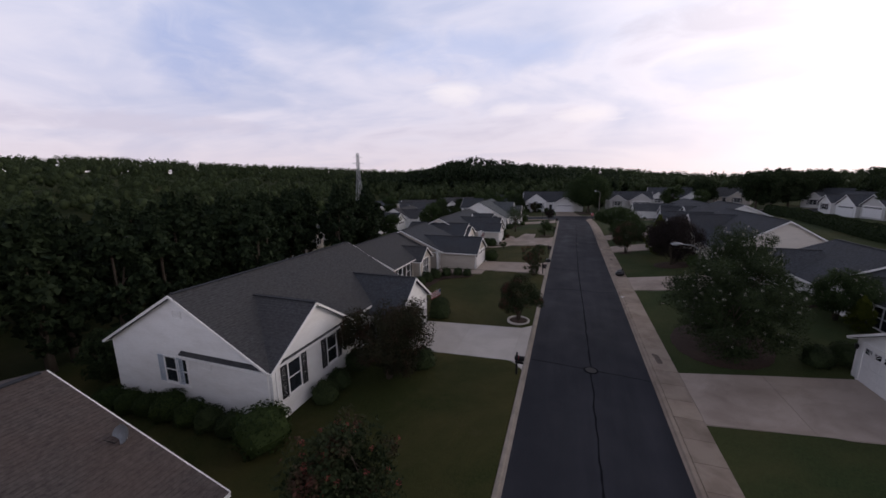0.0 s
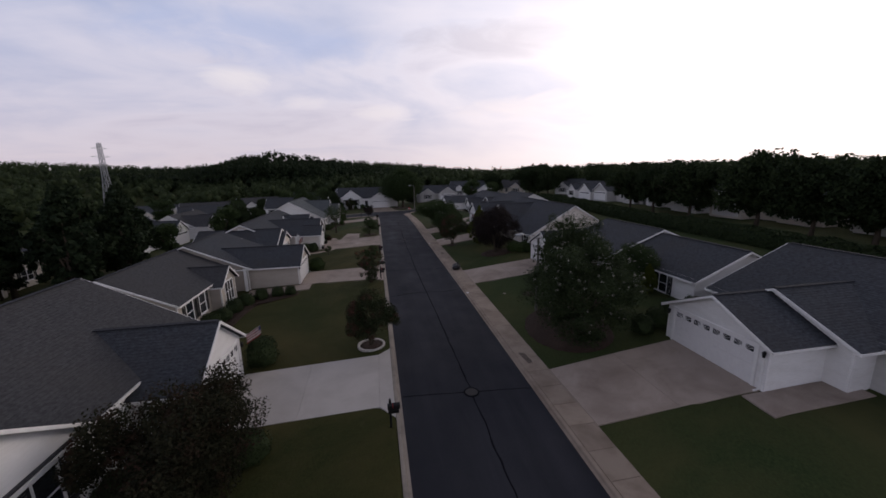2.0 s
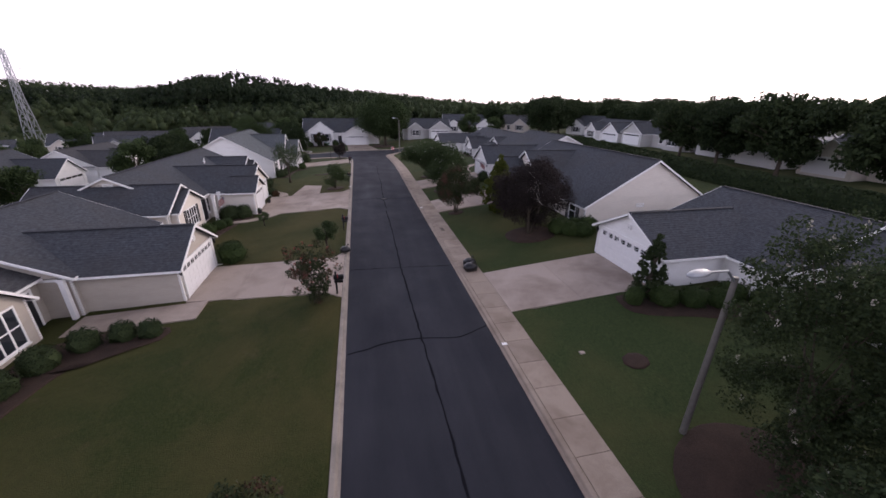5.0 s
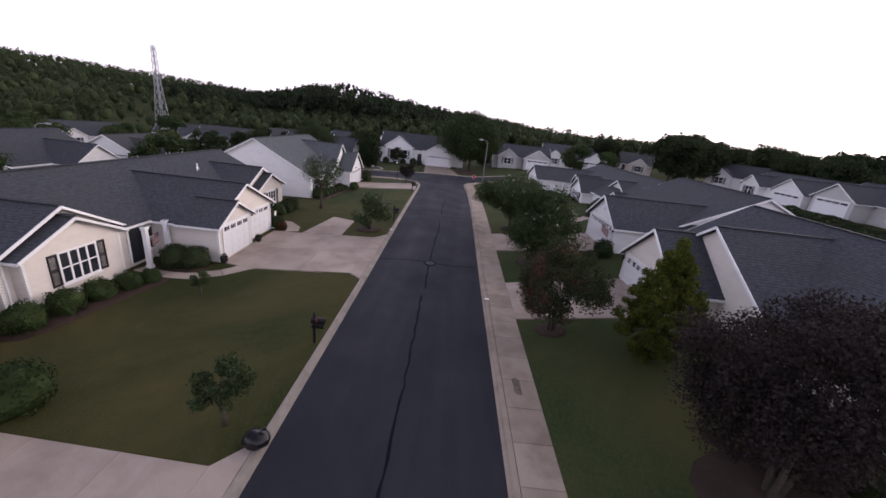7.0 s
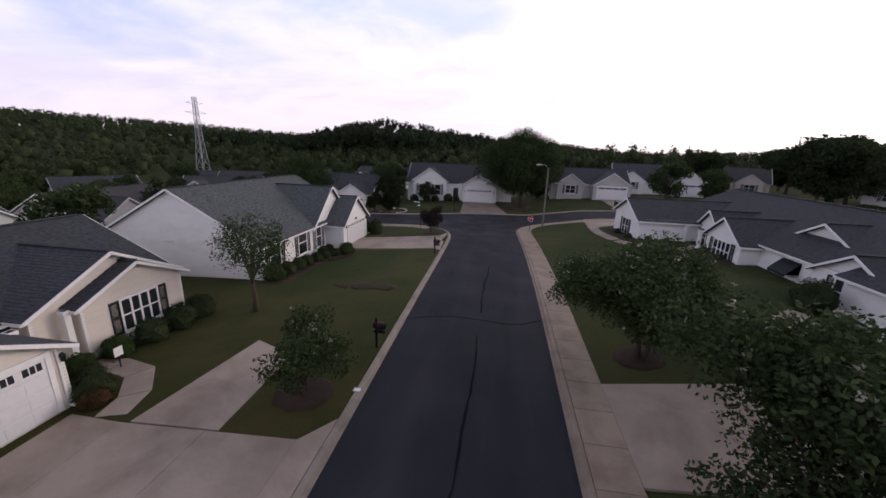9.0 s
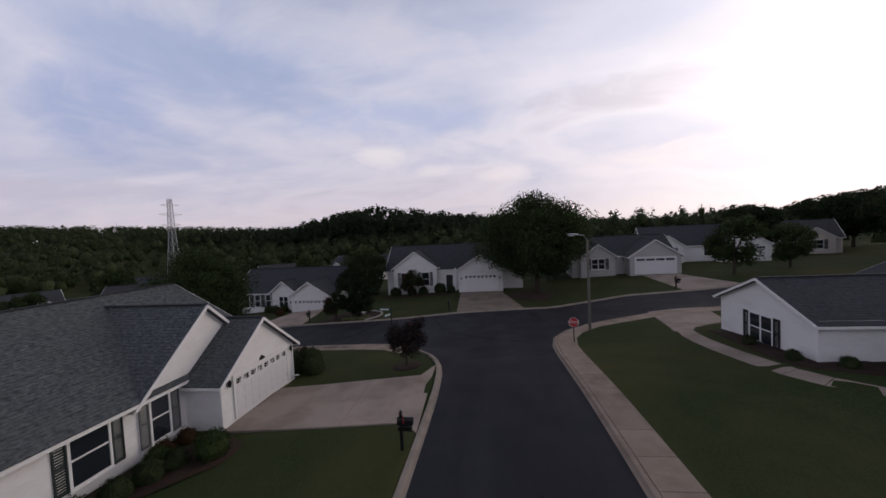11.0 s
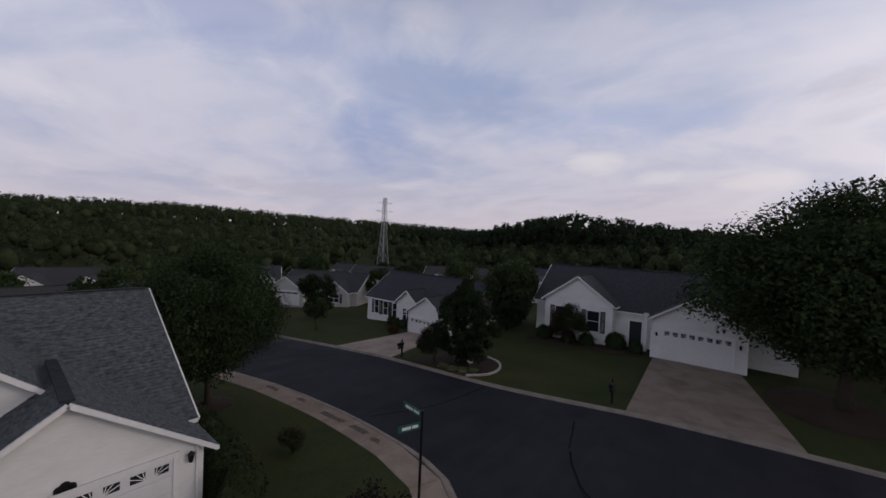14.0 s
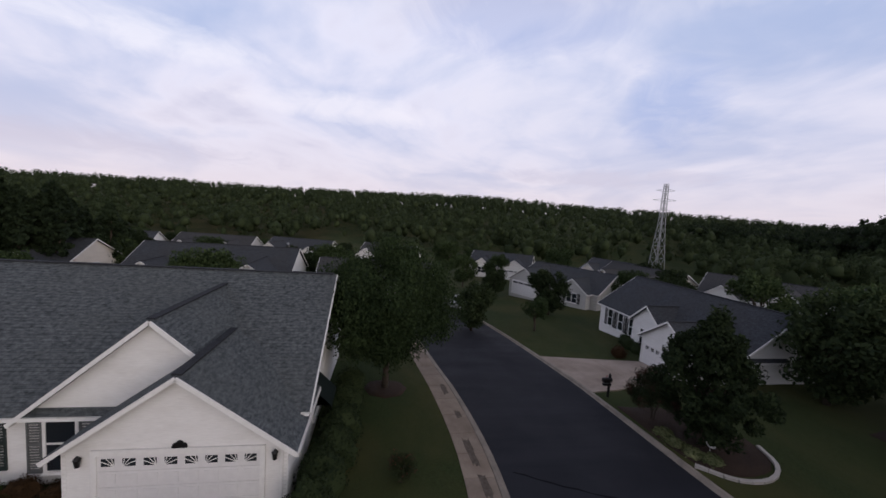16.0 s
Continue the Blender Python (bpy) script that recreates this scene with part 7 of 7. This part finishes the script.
# ---- distance: lower houses, hedge, pines, pylon, woods ----
def plain_house(x, y, z, w, d, turn, wall, roof, label, garage=1):
    """A house seen from afar: long ridge, front gable wing, windows and a garage."""
    h = house_root(0, 0, 0, label, "houses in the valley")
    gable_block(h, -w / 2, w / 2, 0, d, 0, 2.5, 2.5 + d * 0.27, "x", wall, roof, boards=False)
    gx = w / 2 - 3.2 if garage > 0 else -w / 2 + 3.2
    gable_block(h, gx - 3, gx + 3, -2.6, d / 2, 0, 2.5, 4.5, "y", wall, roof, open_ends="+y", boards=False)
    garage_door(h, "-y", -2.63, gx, 0.03, 4.6, 2.1, 4, False, False)
    ox = -gx
    gable_block(h, ox - 2.2, ox + 2.2, -1.2, d / 2, 0, 2.5, 4.1, "y", wall, roof, open_ends="+y", boards=False)
    window(h, "-y", -1.23, ox, 0.7, 1.6, 1.3, 2, M_SHUT)
    window(h, "-y", -0.03, (gx + ox) / 2 + 0.8, 0.7, 0.9, 1.3, 1)
    window(h, "+x", w / 2 + 0.02, d / 2, 0.8, 0.9, 1.3, 1)
    window(h, "-x", -w / 2 - 0.02, d / 2, 0.8, 0.9, 1.3, 1)
    h.location, h.rotation_euler = (x, y, z), (0, 0, turn)
    return h


WEST_LOTS = [
    # x, y, width, depth, turn, garage side
    (-45, 58, 17, 11, math.pi / 2, 1), (-50, 34, 14, 10, math.pi / 2, -1), (-43, 76.5, 13, 9, math.pi / 2, -1),
    (-53.5, 103.5, 14, 9, radians(28), -1), (-82, 104, 14, 10, radians(62), 1), (-62, 122, 15, 10, radians(15), 1),
    (-30, 129.5, 15, 10, radians(-10), 1), (-11.5, 135, 15, 10, radians(8), -1), (-46, 131, 14, 10, radians(30), 1),
    (-76, 8, 15, 10, radians(100), 1), (-85, 22, 15, 10, radians(96), -1), (-88, 40, 16, 10, radians(85), 1), (-91, 57, 15, 10, radians(75), -1), (-80, 130, 15, 10, radians(20), 1),
    (-94, 78, 14, 10, radians(70), -1),
]
EAST_LOTS = [
    (16.6, 107.0, 13, 9, radians(-4), 1), (31.5, 116.5, 16, 11, radians(-12), 1), (46, 122, 15, 10, radians(-25), -1),
    (57, 84, 16, 9, -math.pi / 2, 1), (57, 67, 16, 9, -math.pi / 2, -1), (57.5, 50, 16, 9, -math.pi / 2, 1), (58, 32, 16, 9, -math.pi / 2, -1), (58, 13, 16, 9, -math.pi / 2, 1), (59, -6, 16, 9, -math.pi / 2, -1), (66, 104, 15, 10, radians(-50), 1),
]
for _i, (_x, _y, _w, _d, _t, _g) in enumerate(WEST_LOTS + EAST_LOTS):
    _lv = [float(road_level(_x + a, _y + b)) for a in (-5, 5) for b in (-5, 5)]
    _zz = 0.35 * min(_lv) + 0.65 * max(_lv) + 0.3
    plain_house(_x, _y, _zz, _w, _d, _t, (M_WHITE, M_CREAM, M_WHITE, M_GREY)[_i % 4], (M_ROOF, M_ROOF, M_ROOF_G)[_i % 3],
                ("white sided house with dark roof", "cream sided house with dark roof", "white sided house with grey roof", "pale grey house with dark roof")[_i % 4] + (" beyond the hedge" if _x > 40 else " among garden trees"), _g)

_rng = np.random.default_rng(77)
# pines on the west side
for _k in range(125):
    _x, _y = _rng.uniform(-68, -31), _rng.uniform(-26, 42)
    if _x > -34 and _y < 4:
        continue
    plant("tall_pine", _x, _y, "tall dark pine in a dense stand", scale=_rng.uniform(0.68, 0.88), turn=_rng.uniform(0, 6), group="pines behind the houses")
# garden trees in the valley and behind the hedge
GARDEN = [
    (-37, 47), (-34, 63), (-36, 74), (-50, 84), (-57, 95), (-66, 92), (-40, 112), (-25, 121), (-48, 112), (-70, 112), (-56, 70), (-66, 50), (-67, 66), (-70, 30), (-80, 32), (-78, 60),
    (-33, 116), (-13, 124), (4, 118), (13, 117), (-52, 122), (-66, 130), (-23, 140), (-2, 145), (25, 124), (38, 126), (8, 110), (27, 101), (35, 104), (-40, 40), (-53, 48), (-60, 40), (-72, 82), (-96, 30),
    (-100, 48), (-104, 62), (-96, 68), (-100, 20), (-84, 92), (-88, 112), (-62, 24), (-36, 86), (-72, 100), (-44, 98), (-92, 100),
]
for _x, _y in GARDEN:
    _dark = _rng.random() < 0.5
    plant("yard_dark" if _dark else "yard", _x, _y, "dark rounded garden tree" if _dark else "leafy green garden tree", scale=_rng.uniform(0.65, 1.05), turn=_rng.uniform(0, 6), group="garden trees")
for _k, (_y, _h) in enumerate(((9, 8.4), (16.5, 9.2), (24, 9.6), (33, 10.4), (46, 9.6), (57, 9.2), (66, 8.6))):
    plant("far_oak", 50.0 + _rng.uniform(-1, 1) - max(0, _y - 70) * 0.1, _y * 0.82, "dark shade tree in a row behind a hedge", scale=_h / 8.6, turn=_rng.uniform(0, 6), group="trees behind the hedge")
for _x, _y, _s in ((46.5, 99, 1.15), (52, 104, 1.22), (57.5, 108, 1.1), (40, 119, 0.95), (66, 113, 1.1), (72, 97, 1.0), (62, 128, 1.1), (80, 140, 1.3), (92, 130, 1.3), (104, 118, 1.3), (75, 150, 1.3), (68, 86, 0.95), (88, 104, 1.2)):
    plant("far_oak", _x, _y, "large dark tree on the skyline", scale=_s, turn=_x, group="skyline trees")


def hedge():
    rng = np.random.default_rng(9)
    L = smooth_line([(39.5, -12), (39.4, 22), (40.2, 48), (43.5, 74), (46.5, 92)], 0.7)
    pts, nr = [], []
    n = 26000
    for i in rng.integers(0, len(L) - 1, n):
        p = L[i] + (L[i + 1] - L[i]) * rng.random()
        a = rng.uniform(-0.3, math.pi + 0.3)
        k = 1 + 0.22 * noise.noise((p[0] * 0.5, p[1] * 0.5, a))
        pts.append((p[0] + 1.25 * k * math.cos(a), p[1], float(road_level(*p)) + 0.2 + max(0, 1.9 * k * math.sin(a))))
        nr.append((math.cos(a), 0, math.sin(a)))
    p, d = np.array(pts), np.array(nr)
    u = rng.normal(size=(n, 3))
    u /= np.linalg.norm(u, axis=1)[:, None]
    w = np.cross(u, d + rng.normal(scale=0.5, size=(n, 3)))
    w /= np.linalg.norm(w, axis=1)[:, None]
    s = rng.uniform(0.10, 0.22, (n, 1))
    V = np.stack([p - u * s, p + w * s * 0.6, p + u * s, p - w * s * 0.6], 1).reshape(-1, 3)
    ob = new("hedge", np_mesh("hedge", V, np.arange(len(V)).reshape(-1, 4), M_LEAF_D))
    tagged(ob, "long dense dark green hedge behind the gardens", "hedge", kind="stuff")
    bm = bmesh.new()
    rings = []
    for q in L[::2]:
        z = float(road_level(*q))
        rings.append([bm.verts.new((q[0] + 1.0 * math.cos(a), q[1], z + max(-0.1, 1.6 * math.sin(a)))) for a in np.linspace(-0.1, math.pi + 0.1, 9)])
    for a, b in zip(rings, rings[1:]):
        for k in range(8):
            bm.faces.new((a[k], a[k + 1], b[k + 1], b[k]))
    core = part("hedge_inner_branches", bm, M_LEAF_D)
    core.parent = ob


hedge()


def pylon(x, y, z, h):
    ob = thing("pylon", x, y, z, "grey steel lattice power pylon", "power pylon")

    def half(f):
        return np.interp(f, [0, 0.55, 1.0], [0.062, 0.026, 0.016]) * h
    corners = [(-1, -1), (1, -1), (1, 1), (-1, 1)]
    levels = [0, 0.16, 0.30, 0.42, 0.52, 0.60, 0.68, 0.76, 0.84, 0.92, 1.0]
    for cx, cy in corners:
        bm = bmesh.new()
        tube(bm, [(x + cx * half(f), y + cy * half(f), z + h * f) for f in levels], [0.13] * len(levels), 5)
        part("leg", bm, M_STEEL, ob)
    for f0, f1 in zip(levels, levels[1:]):
        bm = bmesh.new()
        for i in range(4):
            (ax, ay), (bx, by) = corners[i], corners[(i + 1) % 4]
            for p, q in ((f0, f1), (f1, f0), (f1, f1)):
                beam(bm, (x + ax * half(p), y + ay * half(p), z + h * p), (x + bx * half(q), y + by * half(q), z + h * q), 0.10, 0.10, (0.3, 0.2, 1))
        part("lattice", bm, M_STEEL, ob)
    for f, w in ((0.70, 3.4), (0.82, 4.0), (0.93, 3.2)):
        bm = bmesh.new()
        d = Vector((0.42, 0.91, 0))
        for s in (-1, 1):
            tip = Vector((x, y, z + h * f)) + d * w * s
            for k in (-0.6, 0.6):
                beam(bm, (x, y, z + h * f + k), tip, 0.12, 0.12)
        part("cross_arm", bm, M_STEEL, ob)
    return ob


PY = (-128.0, 184.0)
pz = float(road_level(*PY))
pylon(PY[0], PY[1], pz - 0.5, 27.0 - pz + 0.5)


def power_lines():
    bm = bmesh.new()
    d = Vector((0.42, 0.91, 0))
    h = 27.0 - pz
    for f, w in ((0.60, 3.4), (0.70, 4.0)):
        for s in (-1, 1):
            a = Vector((PY[0], PY[1], pz + h * f - 0.8)) + d * w * s
            for far in (Vector((-330, 120, a.z - 3)), Vector((60, 420, a.z - 6))):
                pts = [a.lerp(far, t) - Vector((0, 0, 5.0 * 4 * t * (1 - t))) for t in np.linspace(0, 1, 14)]
                tube(bm, pts, [0.022] * 14, 4)
    tagged(part("power_line", bm, M_BLACK), "thin sagging power cables above the woods", "power line", kind="stuff")


power_lines()


def woods(name, spots, sizes, mat, seed, per, label, tall=1.0, grain=0.2, lobes=7):
    """Woodland seen from afar: ragged crowns, each of several small leafy boughs, in one mesh."""
    rng = np.random.default_rng(seed)
    P, S = np.array(spots), np.array(sizes)
    n = len(P) * per
    i = np.repeat(np.arange(len(P)), per)
    # boughs of each crown: scattered wide and uneven in height
    off = rng.uniform(-1, 1, (len(P), lobes, 3)) * np.array([0.75, 0.75, 0.55])
    rad = rng.uniform(0.25, 0.52, (len(P), lobes)) * (1 - 0.35 * np.maximum(off[:, :, 2], 0))
    k = rng.integers(0, lobes, n)
    d = rng.normal(size=(n, 3))
    d /= np.linalg.norm(d, axis=1)[:, None]
    q = off[i, k] + d * rad[i, k][:, None] * rng.uniform(0.55, 1.0, (n, 1))
    p = P[i] + q * S[i][:, None] * np.array([1, 1, 1.2 * tall])
    m = d + rng.normal(scale=0.33, size=(n, 3))
    u = np.cross(m, rng.normal(size=(n, 3)))
    u /= np.linalg.norm(u, axis=1)[:, None]
    w = np.cross(u, m)
    w /= np.linalg.norm(w, axis=1)[:, None]
    s = (S[i] * rng.uniform(0.5, 1.2, n) * grain)[:, None]
    V = np.stack([p - u * s, p + w * s * 0.75, p + u * s, p - w * s * 0.75], 1).reshape(-1, 3)
    ob = new(name, np_mesh(name, V, np.arange(len(V)).reshape(-1, 4), mat))
    tagged(ob, label, "woods", kind="stuff")
    bm = bmesh.new()
    bmesh.ops.create_icosphere(bm, subdivisions=1, radius=1.0)
    bv, bf = np.array([v.co[:] for v in bm.verts]), np.array([[v.index for v in f.verts] for f in bm.faces])
    bm.free()
    core_r = rng.uniform(0.55, 1.2, (len(P), len(bv), 1))
    VV = (P[:, None] + bv[None] * core_r * S[:, None, None] * np.array([0.57, 0.57, 0.75 * tall]) - np.array([0, 0, 0.45]) * S[:, None, None]).reshape(-1, 3)
    FF = (bf[None] + (np.arange(len(P)) * len(bv))[:, None, None]).reshape(-1, 3)
    core = new(name + "_hearts", np_mesh(name + "_hearts", VV, FF, mat))
    core.parent = ob


def far_woods():
    rng = np.random.default_rng(21)
    spots, sizes = [], []
    while len(spots) < 7000:
        a = rng.uniform(-130, 100)
        r = 150 + 290 * rng.random() ** 0.8
        if a > 40 and r < 190:
            continue
        x, y = math.sin(radians(a)) * r, 40 + math.cos(radians(a)) * r
        if x > -112 and y < 150 and x < 95:
            continue
        # a cleared strip below the power line
        f = max(0.0, min(1.0, ((x + 2) * (PY[0] + 2) + (y - 82) * (PY[1] - 82)) / ((PY[0] + 2) ** 2 + (PY[1] - 82) ** 2)))
        if math.hypot(x + 2 - f * (PY[0] + 2), y - 82 - f * (PY[1] - 82)) < 11:
            continue
        s = (2.0 + 3.2 * rng.random() ** 1.6) * (1 + max(0, r - 300) / 700)
        spots.append((x, y, float(road_level(x, y)) + (14.2 if a > -95 else 13.2) * (0.22 + 0.78 * rng.random() ** 0.45) - s * 0.9))
        sizes.append(s)
    near = [math.hypot(p[0], p[1] - 40) < 300 for p in spots]
    woods("near_woods", [p for p, k in zip(spots, near) if k], [p for p, k in zip(sizes, near) if k], M_WOODS, 5, 150, "dark green woods behind the houses", grain=0.105)
    woods("far_woods", [p for p, k in zip(spots, near) if not k], [p for p, k in zip(sizes, near) if not k], M_WOODS, 8, 60, "dark green wooded hills ringing the neighbourhood", grain=0.14)
    spots, sizes = [], []
    for _ in range(1900):
        x, y = rng.uniform(-175, 40), rng.uniform(240, 310)
        if math.hypot(x - PY[0], y - PY[1]) < 12 or abs((x + 2) * (PY[1] - 82) - (y - 82) * (PY[0] + 2)) < 12 * 178:
            continue
        s = rng.uniform(1.6, 3.2)
        z0 = float(road_level(x, y))
        top = 14.0 + 10.5 * math.exp(-(((x + 86) / 32) ** 2)) + 5.0 * math.exp(-(((x + 40) / 34) ** 2)) + 2.4 * noise.noise((x * 0.11, y * 0.02, 3))
        spots.append((x, y, z0 + top * rng.uniform(0.45, 1.0) - s))
        sizes.append(s)
    woods("far_pines", spots, sizes, M_PINE, 6, 70, "tall dark pines standing above the far woods", grain=0.19)


far_woods()
